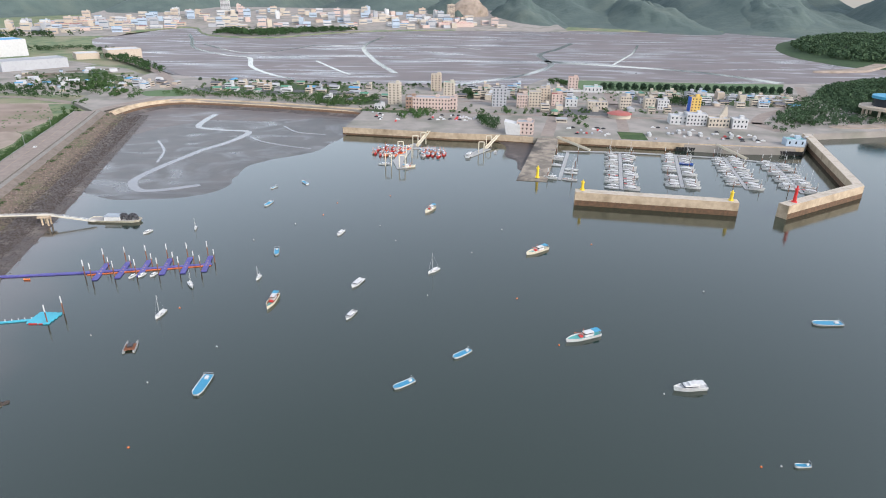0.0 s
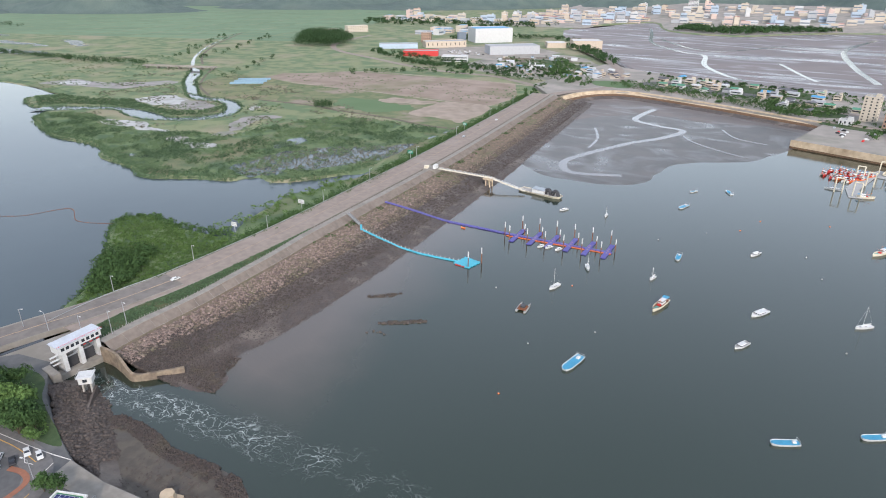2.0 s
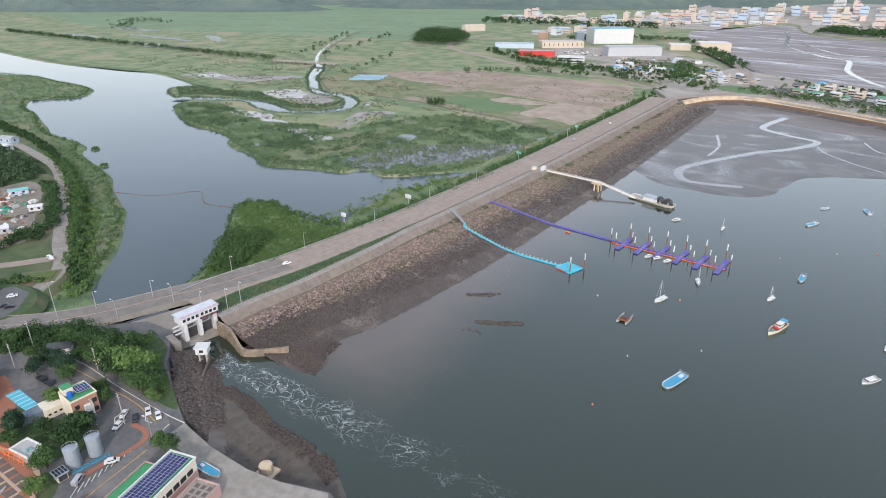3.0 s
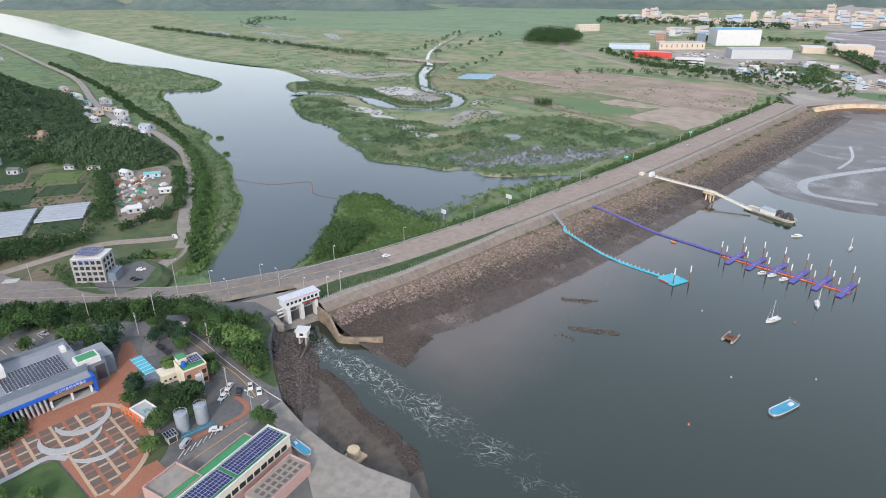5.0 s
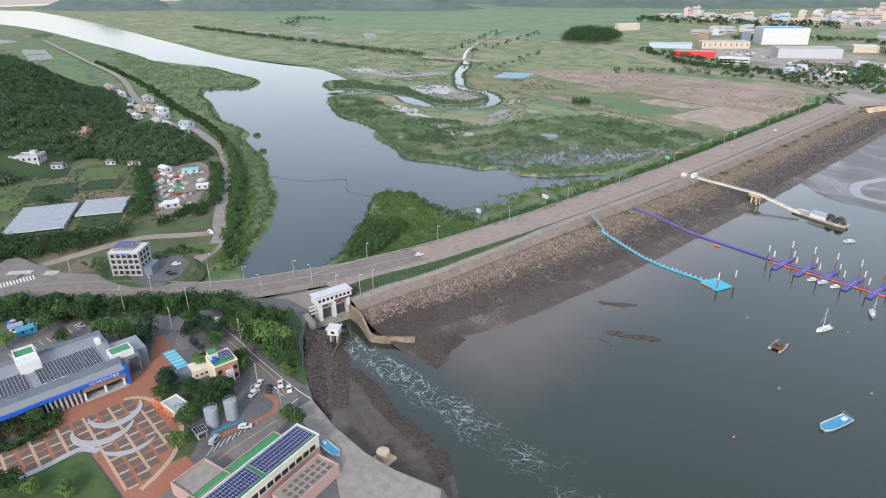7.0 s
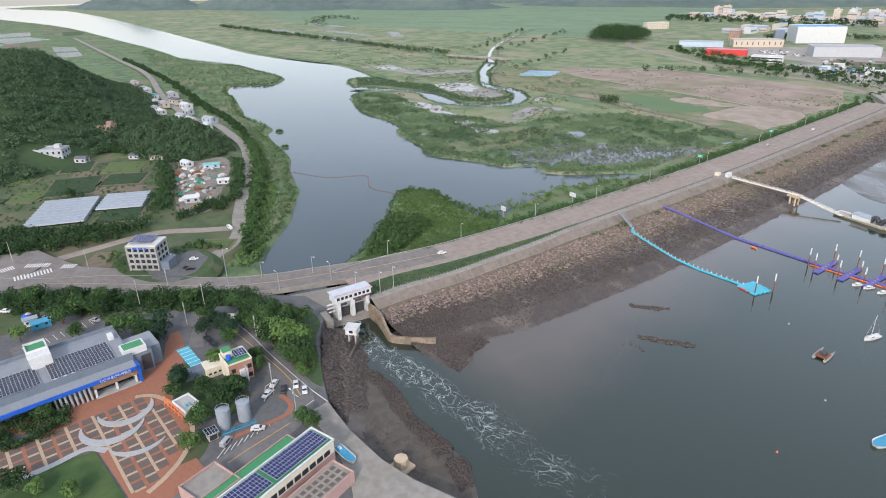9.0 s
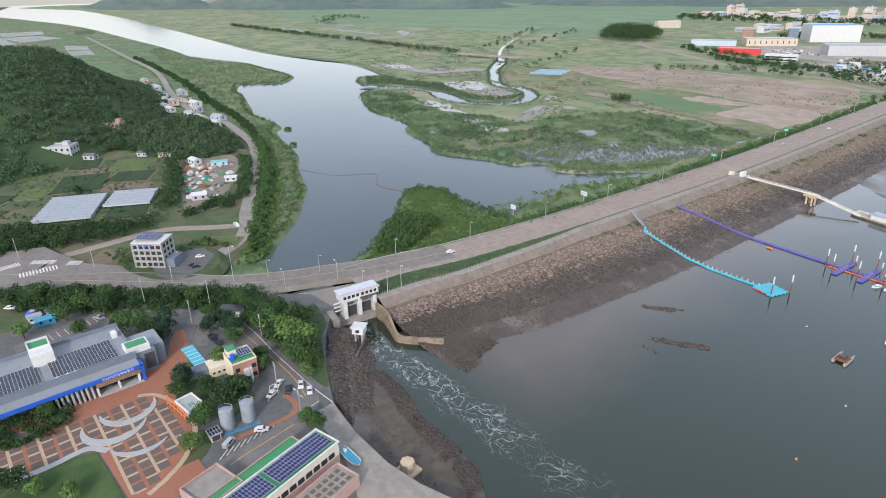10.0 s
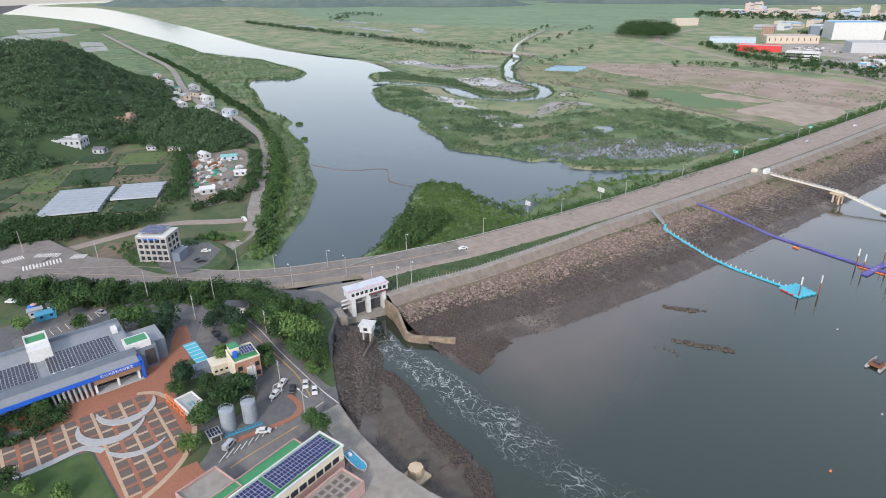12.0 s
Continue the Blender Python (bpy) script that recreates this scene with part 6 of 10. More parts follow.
strip("kerb_walk", [(-197.8, 44.8), (-192.2, 46.5), (-187.2, 45.2), (-185.2, 39.7), (-184.5, 32.2), (-183.6, 25.5), (-182.3, 21.3)], 1.8, G + 0.24, P["terracotta"], "red brick footway round the parking corner", "pavement")
painted_line("lane_line", [(-181.5, 43.7), (-178.0, 34.6), (-175.4, 27.6), (-172.8, 22.0)], 0.22, G + 0.17, P["marking_yellow"], "faded yellow lane line")
for a, b in (((-204, 51.5), (-196.5, 48.8)), ((-196.5, 48.8), (-193.5, 50)), ((-189, 54), (-186, 47.5)), ((-205.5, 41.5), (-197, 39)), ((-205.5, 41.5), (-207.5, 46.5)), ((-203, 40.8), (-204.6, 45)), ((-200.5, 40), (-201.6, 44))):
    painted_line("bay_line", [a, b], 0.2, G + 0.17, P["marking_white"], "white parking bay line")
p, rng = along([(-262, 50), (-245, 55), (-226, 60), (-208, 59)], 0.9, 2.5, 73)
clumps("sluice_shrubs", p, rng, G, 0.8, 1.7, 40, 0.5, LEAF["bright"], "low shrubs beside the sluice", 0.8)
for x, y, turn, mat, lab in ((-200.4, 51.2, -15, "white_paint", "white"), (-195.6, 52.9, -15, "white_paint", "white"), (-204.8, 44.6, -40, "white_paint", "white"), (-199.8, 40.9, -50, "white_paint", "white"), (-199.8, 46.6, -20, "black_car", "dark blue"),
                             (-183.4, 33.6, 68, "white_paint", "white"), (-248.6, 29.2, 15, "black_car", "black"), (-243.2, 30.6, 15, "black_car", "dark grey"), (-319.5, 33.5, 80, "black_car", "dark"), (-322.5, 32.5, 80, "black_car", "black"),
                             (-331, 37, 75, "white_paint", "white"), (-341, 27, 70, "silver", "silver"), (-316, -44, 60, "white_paint", "white"), (-289, -10, 40, "silver", "silver"), (-271.5, 150, 84, "white_paint", "white"), (-334, 560, 100, "white_paint", "white"), (-321, 480, 100, "silver", "silver")):
    z = G + 0.12 if x > -300 and y < 60 else 7.75
    car(P[mat], lab + " hatchback car on grey asphalt", x, y, z, turn)
car(P["silver"], "silver van in the parking bays", -182.0, 23.4, G + 0.12, 135, 4.9, 1.9, True)
car(P["white_paint"], "white delivery van on the side road", -372, 63, 5.4, 10, 5.0, 2.0, True)
for x, y, h in ((-265.2, 23.9, 11), (-200.1, 43.1, 13), (-293, 8.1, 13), (-301, 21.2, 12), (-344.8, -10.8, 12), (-377, -45, 12), (-206, 36, 11), (-241, 47, 10), (-276, 33, 13)):
    pole(x, y, G if x > -290 else 7.0, h, turn=15)
for x, y, h, t in ((-288.8, 46, 20, 60), (-183.7, 46.5, 9, 200), (-246.4, 104.3, 12, 0), (-248.3, 111.8, 12, 0), (-252, 95, 12, 0), (-281, 169, 9, 0), (-285, 222, 9, 0), (-292, 275, 9, 0), (-300, 330, 9, 0), (-311, 400, 9, 0),
                   (-326, 480, 9, 0), (-345, 570, 9, 0), (-363, 650, 9, 0), (-280.5, 125, 9, 0), (-284, 85, 9, 20), (-291, 62, 9, 30), (-275, 66, 9, 200), (-272, 90, 9, 190)):
    pole(x - (3.4 if y > 120 else 0), y, 7.5, h, "grey steel street lamp beside the road", lamp=True, turn=t)
tent = thing("tent", -308, -36, G + 0.05, 20, "small blue and pink dome tent on the grass", "tent")
bm = bmesh.new()
bmesh.ops.create_uvsphere(bm, u_segments=12, v_segments=8, radius=2.2, matrix=Matrix.Diagonal((1, 1, 0.9, 1)))
bmesh.ops.bisect_plane(bm, geom=bm.verts[:] + bm.edges[:] + bm.faces[:], plane_co=(0, 0, 0), plane_no=(0, 0, 1), clear_inner=True)
part("canopy", bm, P["blue_paint"], tent)
bm = bmesh.new()
bmesh.ops.create_cone(bm, cap_ends=True, segments=12, radius1=1.3, radius2=0.2, depth=0.7, matrix=Matrix.Translation((0.4, 0.6, 2.1)))
part("top_cover", bm, P["pink_paint"], tent)
# small huts
for x, y, turn, w, d, h, wall, roof, lab in ((-246, 51.5, 105, 6, 9, 3.6, "cream_paint", "green_floor", "small guard house with green flat roof"), (-265, 40, 60, 9, 5, 2.8, "white_paint", "dark_metal", "low white hut with dark roof"),
                                             (-300, -34, 100, 5, 3, 3, "white_paint", "film_grey", "small white garden shed with grey roof"), (-296, -30, 100, 7, 4, 2.5, "sky_blue", "sky_blue", "long blue sheet-metal shed"), (-303, -27, 95, 6, 3, 2.6, "white_paint", "dark_metal", "white site office container with dark roof")):
    hut = thing("hut", x, y, G, turn, lab, "hut", "huts")
    cube_part("wall", (-w / 2, -d / 2, 0, w / 2, d / 2, h), P[wall], hut)
    cube_part("roof", (-w / 2 - 0.4, -d / 2 - 0.4, h, w / 2 + 0.4, d / 2 + 0.4, h + 0.25), P[roof], hut)
    for s in (-0.25, 0.25):
        piece("window", "hut_window", (1.0, 0.1, 0.9), P["glass_dark"], hut, w * s, -d / 2 - 0.03, 1.3)


# ---- embankment rocks, mud details, foam ----
def rocks(name, places, sizes, mat, seed, label):
    """Many rough blocks joined: eight-cornered stones, each with its own lean and proportions."""
    rng = np.random.default_rng(seed)
    n = len(places)
    base = np.array([(-1, -1, -1), (1, -1, -1), (1, 1, -1), (-1, 1, -1), (-0.8, -0.8, 0.7), (0.7, -0.8, 0.8), (0.8, 0.7, 0.7), (-0.7, 0.8, 0.8)], float)
    v = base[None] * (0.7 + 0.6 * rng.random((n, 8, 3))) * (np.asarray(sizes)[:, None, None] / 2) * (0.7 + 0.6 * rng.random((n, 1, 3)))
    a = rng.random(n) * 6.283
    ca, sa = np.cos(a)[:, None], np.sin(a)[:, None]
    x, y = v[..., 0] * ca - v[..., 1] * sa, v[..., 0] * sa + v[..., 1] * ca
    v = np.stack([x, y, v[..., 2] + 0.25 * x * rng.normal(size=(n, 1))], -1) + np.asarray(places)[:, None]
    q = np.array([(0, 3, 2, 1), (4, 5, 6, 7), (0, 1, 5, 4), (1, 2, 6, 5), (2, 3, 7, 6), (3, 0, 4, 7)])
    f = (np.arange(n)[:, None, None] * 8 + q[None]).reshape(-1, 4)
    return tagged(mesh_np(name, v.reshape(-1, 3), f, mat), label, "rocks", kind="stuff")


M["rock"] = surface("pinkish_rock", (0.335, 0.250, 0.212), (0.20, 0.158, 0.136), scale=0.9, rough=0.9, island=0.6, third=(0.17, 0.155, 0.10), big=0.12)
M["wetrock"] = surface("dark_tidal_rock", (0.085, 0.066, 0.056), (0.060, 0.049, 0.043), scale=0.9, rough=0.75, island=0.3, third=(0.10, 0.085, 0.06), big=0.1)
line = curve_points(CAUSEWAY, 6)
side = normals(line)
arr = np.array([tuple(p) for p in line])
nrm = np.array([tuple(q) for q in side])
at = np.concatenate([[0], np.cumsum(np.linalg.norm(np.diff(arr, axis=0), axis=1))])


def on_slope(count, o0, o1, seed, bias=1.6):
    rng = np.random.default_rng(seed)
    s = at[-1] * rng.random(count) ** bias
    o = o0 + (o1 - o0) * rng.random(count)
    p = np.stack([np.interp(s, at, arr[:, k]) + np.interp(s, at, nrm[:, k]) * o for k in (0, 1)], 1)
    z = slope_height(p[:, 1], o)
    keep = o > causeway_edges(p[:, 1])[2] + (1.8 if o1 > 20.6 else -0.5)
    return np.column_stack([p, z])[keep | (o1 < 16)], rng


M["greyrock"] = surface("silty_tidal_rock", (0.112, 0.091, 0.078), (0.082, 0.068, 0.060), scale=0.9, rough=0.8, island=0.3, third=(0.085, 0.070, 0.060), big=0.1)
p, rng = on_slope(15000, 16.0, 36, 81)
p = p[rng.random(len(p)) < np.interp((p[:, 2] - 2.6) / 2.6, [0, 0.45], [0.1, 1]) * np.interp(p[:, 1], [250, 420], [1, 0.4])]
rocks("armour_rocks", p, 0.55 + 0.8 * rng.random(len(p)) ** 2, M["rock"], 82, "pinkish-grey armour rocks on the embankment")
p, rng = on_slope(16000, 29, 52, 83)
p[:, 2] -= 0.12
rocks("tidal_rocks", p, 0.5 + 0.7 * rng.random(len(p)) ** 2, M["wetrock"], 84, "dark weed-stained tidal rocks")
p, rng = on_slope(12500, 45, 66, 183)
p[:, 2] -= 0.15
rocks("silty_rocks", p, 0.4 + 0.6 * rng.random(len(p)) ** 2, M["greyrock"], 184, "silt-covered grey-brown rocks at the waterline")
# concrete revetment panels above the rocks
M["panel"] = surface("stained_revetment_concrete", (0.205, 0.170, 0.142), (0.165, 0.138, 0.118), scale=0.4, rough=0.9, island=0.12, third=(0.13, 0.105, 0.085), big=0.15)
rv = tagged(thing("sea_wall_revetment", 0, 0, 0, 0), "sloping concrete panels along the causeway's sea side", "sea wall", kind="structure")
for s0 in np.arange(0.0, at[-1] - 8.0, 8.0):
    q = []
    for s1 in (s0 + 0.12, s0 + 7.88):
        px, py, nx, ny = (np.interp(s1, at, a_) for a_ in (arr[:, 0], arr[:, 1], nrm[:, 0], nrm[:, 1]))
        _, outer, foot = causeway_edges(py)
        q.append([(px + nx * o, py + ny * o, h) for o, h in ((outer + 0.15, 8.02), (foot - 0.1, 5.38), (foot - 0.1, 5.0), (outer + 0.15, 7.6))])
    bm = bmesh.new()
    a, b = ([bm.verts.new(v) for v in r] for r in q)
    for k in range(4):
        bm.faces.new([a[k], a[(k + 1) % 4], b[(k + 1) % 4], b[k]])
    bm.faces.new(a), bm.faces.new(b)
    bmesh.ops.recalc_face_normals(bm, faces=bm.faces)
    part("panel", bm, M["panel"], rv)
p, rng = on_slope(4200, 13.5, 20.5, 85)
thick = np.array([noise.noise((a * 0.09, b * 0.09, 5.0)) for a, b in p[:, :2]])
p = p[(thick > 0.12 + 0.3 * rng.random(len(p))) & (p[:, 2] > 4.5)]
clumps("slope_grass", p[:, :2], rng, 4.7, 0.3, 0.9, 18, 0.45, LEAF["mid"], "tufts of grass at the wall's foot", 0.7)
rng = np.random.default_rng(86)
d = at[-1] * 0.22 * rng.random(900)
px, py, nx, ny = (np.interp(d, at, a_) for a_ in (arr[:, 0], arr[:, 1], nrm[:, 0], nrm[:, 1]))
o = 3.0 + (causeway_edges(py)[0] - 3.6) * rng.random(len(d))
p = np.column_stack([px + nx * o, py + ny * o])
clumps("verge_shrubs", p, rng, 7.0, 0.3, 0.9, 20, 0.45, LEAF["sedge"], "low grass and shrubs on the verge", 0.7)
# rocks round the outlet
p, rng = scatter([(-236, 72), (-226, 70), (-206, 62), (-190, 59.5), (-178, 61), (-190, 68), (-205, 73), (-218, 79), (-230, 80)], 2600, 87)
zz = 5.5 - 4.6 * np.clip((p[:, 1] - (58 - 0.32 * (p[:, 0] + 190))) / 12, 0, 1)
rocks("outlet_stones", np.column_stack([p[::2] + 0.4, zz[::2] + 0.12]), 0.5 + 0.8 * rng.random(len(p[::2])) ** 2, M["greyrock"], 188, "grey-brown pitched stones below the quay")
rocks("outlet_rocks", np.column_stack([p, zz]), 0.6 + 1.0 * rng.random(len(p)) ** 2, M["wetrock"], 88, "dark rocks below the quay")
slab("outlet_bank", [(-238, 71), (-226, 68), (-206, 61), (-186, 58), (-172, 59), (-180, 63), (-196, 69), (-212, 75), (-226, 79), (-236, 78)], 3.2, M["darkmud"], skirt=7, drop=3.5, label="dark muddy bank beside the outlet", category="bank")
slab("outlet_spit", [(-222, 100), (-212, 106), (-200, 108.5), (-190, 111.5), (-189, 113), (-194, 119), (-201, 124), (-208, 134), (-222, 132)], 0.22, M["darkmud"], skirt=5, drop=0.5, steps=10, rough=2.2, rough_scale=0.16, label="gravelly mud spit at the outlet", category="mudflat")
p, rng = scatter([(-221, 100), (-210, 106), (-199, 107.5), (-187, 110.5), (-188, 114), (-195, 123), (-198, 132), (-215, 130)], 1300, 89)
rocks("spit_gravel", np.column_stack([p, np.full(len(p), 0.35)]), 0.3 + 0.6 * rng.random(len(p)) ** 2, M["wetrock"], 90, "scattered stones on the mud spit")
p, rng = scatter([(-206, 75), (-192, 79), (-177, 78), (-156, 80), (-143, 81), (-133, 80), (-134, 85), (-141, 88), (-149, 88), (-160, 86), (-173, 83.5), (-181, 85), (-190, 85), (-203, 83)], 3400, 189)
keep = np.array([noise.noise((a * 0.12, b * 0.2, 2.0)) > -0.28 for a, b in p])
rocks("bank_rocks", np.column_stack([p, np.full(len(p), 0.42)])[keep], (0.3 + 0.7 * rng.random(len(p)) ** 2)[keep], M["wetrock"], 190, "dark stones along the mud bank's water edge")
p, rng = scatter([(-238, 72), (-226, 68), (-206, 61), (-186, 58), (-174, 60), (-180, 63), (-196, 69), (-212, 75), (-226, 79), (-236, 78)], 2600, 191)
q, rng3 = along([(-230, 79), (-212, 75), (-196, 69), (-184, 64.5)], 0.02, 0.3, 195)
o = 7.5 * rng3.random(len(q))
q = np.column_stack([q[:, 0] + 0.35 * o, q[:, 1] + 0.94 * o, 3.25 - 0.5 * o])
p = np.vstack([np.column_stack([p, np.full(len(p), 3.25)]), q[:: max(len(q) // 2600, 1)]])
rocks("bank_boulders", p, 0.5 + 0.9 * rng.random(len(p)) ** 2, M["greyrock"], 192, "heaped grey-brown stones below the quay")
p, rng = scatter([(-176, 64), (-150, 66), (-140, 74), (-150, 80), (-176, 77)], 320, 193)
rocks("mud_stones", np.column_stack([p, np.full(len(p), 0.5)]), 0.25 + 0.5 * rng.random(len(p)) ** 2, M["greyrock"], 194, "few scattered stones on the olive mud")
ribbon("outlet_lip", [(-200.5, 63.5), (-195.5, 66), (-190.5, 69.5)], [(-0.5, 0, 0), (-0.4, 2.2, 0), (0.4, 2.2, 0), (0.5, 0, 0)], [M["concrete"]], label="low curved concrete lip among the stones", category="wall", capped=True)
for pts, n in (([(-171, 188), (-154, 203), (-153, 201), (-160, 194), (-169, 187)], 260), ([(-193, 204), (-186, 212), (-180, 217), (-182, 211), (-190, 204)], 90), ([(-174, 176), (-162, 186), (-160, 182)], 14)):
    p, rng = scatter(pts, n, 91 + n)
    rocks("mud_clods", np.column_stack([p, np.full(len(p), 0.05)]), 0.4 + 0.9 * rng.random(len(p)) ** 2, M["wetrock"], 92 + n, "dark clods and weed breaking the water")
strip("harbour_creek", [(-231, 752), (-233, 715), (-229, 682), (-200, 668), (-174, 663), (-171, 645), (-182, 610), (-195, 585), (-208, 545), (-216, 515), (-220, 485), (-207, 462), (-190, 462), (-165, 475)], 7, 0.2, M["wetmud"], "winding tidal creek across the mud", "water")
for pts, w in (([(-165, 640), (-150, 620), (-120, 600), (-95, 590)], 2.0), ([(-250, 620), (-230, 580), (-222, 540)], 2.5), ([(-140, 690), (-120, 660), (-90, 650)], 2.0)):
    strip("mud_runnel", pts, w, 0.18, M["wetmud"], "narrow runnel in the mud", "water")
for pts, w in (([(272, 1326), (311, 1291), (413, 1245), (544, 1158), (617, 1039)], 26), ([(63, 983), (165, 1075), (214, 1134), (276, 1260), (286, 1433), (353, 1563), (425, 1718)], 13), ([(-626, 1888), (-563, 1715), (-490, 1505), (-383, 1365), (-328, 1329), (-290, 1188), (-234, 1088), (-189, 1039)], 9),
               ([(-500, 1599), (-377, 1432), (-306, 1440), (-230, 1604)], 8), ([(-186, 1284), (-128, 1146), (-103, 1097)], 7), ([(-76, 1877), (-113, 1591), (-77, 1323), (-27, 1117)], 11), ([(-38, 1629), (74, 1614), (165, 1542)], 7), ([(-230, 1604), (-113, 1591)], 7), ([(600, 1700), (520, 1500), (460, 1380), (400, 1262)], 6)):
    strip("mud_channel", pts, w, 0.62, M["channel"], "shining tidal channel in the bay mud", "water")


# ---- floating docks ----
def dock_run(parent, pts, width, mat, name="float_deck", module=3.0, key="run"):
    """A chain of floating deck modules along a line."""
    for a, b in zip(pts, pts[1:]):
        a, b = Vector(a), Vector(b)
        n = max(int((b - a).length / module), 1)
        ang = math.degrees(math.atan2(b.y - a.y, b.x - a.x))
        for k in range(n):
            q = a.lerp(b, (k + 0.5) / n)
            ob = piece(name, (key, round((b - a).length / n, 1), width), ((b - a).length / n - 0.06, width, 0.5), mat, parent, q.x, q.y, q.z, ang)
            ob.matrix_basis = Matrix.Translation(q) @ (b - a).to_track_quat("X", "Z").to_matrix().to_4x4()


def pile(parent, x, y, h=9.5):
    bm = bmesh.new()
    rod(bm, (x, y, -2), (x, y, h * 0.62), 0.28, n=8)
    shaft = part("mooring_post", bm, P["rust"], parent)
    bm = bmesh.new()
    rod(bm, (x, y, h * 0.62), (x, y, h), 0.30, n=8)
    part("sleeve", bm, P["white_paint"], shaft)


vd = thing("violet_dock", 0, 0, 0, 0, "long violet floating dock with berthing arms and piles", "dock")
dock_run(vd, [(-265, 302.5, 6.3), (-256.7, 306.2, 4.3), (-245.6, 308.5, 2.7), (-233.9, 309.6, 1.4), (-223.2, 310.6, 0.35), (-215.8, 311.4, 0.05), (-197.7, 313.6, 0.05), (-176, 316, 0.05), (-113, 326, 0.05)], 2.2, P["violet_plastic"])
for k, (x, y) in enumerate(((-170.2, 316.8), (-159.3, 319), (-148.6, 321.2), (-137.5, 323), (-126.7, 324.6), (-115.8, 326.6))):
    dock_run(vd, [(x + 1.2, y - 10.5, 0.1), (x - 1.2, y + 10.5, 0.1)], 2.9, P["violet_plastic"], "berth_arm", key="arm")
    pile(vd, x - 1.0, y - 8.5)
    pile(vd, x - 2.8, y + 11.0)
    pile(vd, x + 3.4, y + 2.5, 8.0)
    for q in (-3, 0, 3):
        bm = bmesh.new()
        rod(bm, (x - q * 0.14, y + q, 0.6), (x - q * 0.14, y + q, 0.85), 0.45, n=8)
        part("fender_disc", bm, P["pink_paint"], vd)
pile(vd, -176.5, 312)
bm = bmesh.new()
rod(bm, (-206, 307.5, 0.4), (-203, 307.5, 0.4), 0.5, n=8)
part("float", bm, P["orange_paint"], vd)
dock_edge = thing("dock_fender", 0, 0, 0, 0, "orange fender beam along the violet dock", "fender")
dock_run(dock_edge, [(-176, 312.9, 0.0), (-113, 324.4, 0.0)], 0.5, P["orange_paint"], "fender_beam", key="fender")
cd = thing("cyan_dock", 0, 0, 0, 0, "turquoise floating walkway with square platform", "dock")
CYAN = [(-252, 264.5, 4.9), (-248.5, 260.6, 4.1), (-234.9, 260.2, 2.3), (-217.6, 259.5, 0.5), (-203.5, 260.1, 0.05), (-191.1, 262, 0.05), (-177.5, 264.5, 0.05)]
dock_run(cd, CYAN, 1.3, P["cyan_plastic"])
for i in range(4):
    for j in range(4):
        piece("platform_float", "cyan_platform", (2.9, 2.5, 0.6), P["cyan_plastic"], cd, -178.0 + i * 2.6 + 0.35 * j, 262.4 + j * 2.6 - 0.3 * i, 0.05, 10)
for a, b in zip(CYAN[1:], CYAN[2:]):
    a, b = Vector(a), Vector(b)
    n = int((b - a).length / 2.4)
    for k in range(n):
        q = a.lerp(b, (k + 0.5) / n)
        piece("rail_hoop", "cyan_hoop", (0.15, 0.5, 0.9), P["white_paint"], cd, q.x, q.y + 0.55, q.z + 0.5, 5)
cube_part("fender", (-178.0, 260.4, 0.0, -171.0, 260.9, 0.5), P["red_paint"], cd, "red fender beam")
pile(cd, -170.0, 261.5)
pile(cd, -167.0, 270.5)
st = thing("dock_stair", -253.5, 263.6, 5.6, 165, "pale steel stair down to the floating walkway", "stair")
m = Matrix.Rotation(radians(-14), 4, "Y")
bm = bmesh.new()
bmesh.ops.create_cube(bm, size=1, matrix=m @ Matrix.Translation((5.5, 0, 0.3)) @ Matrix.Diagonal((13, 1.4, 0.2, 1)))
part("flight", bm, P["grey_metal"], st)
for s_ in (-0.7, 0.7):
    bm = bmesh.new()
    bmesh.ops.create_cube(bm, size=1, matrix=m @ Matrix.Translation((5.5, s_, 1.0)) @ Matrix.Diagonal((13, 0.08, 0.9, 1)))
    part("handrail", bm, P["grey_metal"], st)
# ferry pier
pr = thing("pier", 0, 0, 0, 0, "white footbridge pier on concrete supports", "pier")
for a, b in (((-279, 382, 8.2), (-236, 389, 7.0)), ((-236, 389, 7.0), (-206, 390, 2.0))):
    a, b = Vector(a), Vector(b)
    m = Matrix.Translation((a + b) / 2) @ (b - a).to_track_quat("X", "Z").to_matrix().to_4x4()
    bm = bmesh.new()
    bmesh.ops.create_cube(bm, size=1, matrix=m @ Matrix.Diagonal(((b - a).length, 1.9, 0.4, 1)))
    part("deck", bm, P["cream_paint"], pr)
    for s_ in (-0.85, 0.85):
        for h_ in (0.6, 1.1):
            bm = bmesh.new()
            bmesh.ops.create_cube(bm, size=1, matrix=m @ Matrix.Translation((0, s_, h_)) @ Matrix.Diagonal(((b - a).length, 0.1, 0.12, 1)))
            part("rail", bm, P["white_paint"], pr)
        for k in range(int((b - a).length / 2.5)):
            bm = bmesh.new()
            bmesh.ops.create_cube(bm, size=1, matrix=m @ Matrix.Translation((-(b - a).length / 2 + 1.2 + 2.5 * k, s_, 0.6)) @ Matrix.Diagonal((0.1, 0.1, 1.1, 1)))
            part("rail_post", bm, P["white_paint"], pr)
for x, y in ((-234.5, 387.2), (-234.5, 390.8), (-238, 387.2), (-238, 390.8)):
    bm = bmesh.new()
    rod(bm, (x, y, -2), (x, y, 6.0), 0.55, n=10)
    part("support", bm, M["quay"], pr)
cube_part("cap", (-240, 386, 5.6, -232.5, 392, 6.8), M["quay"], pr)
ab = thing("pier_platform", -283, 381, 6.8, 10, "concrete landing platform with small gate house", "platform")
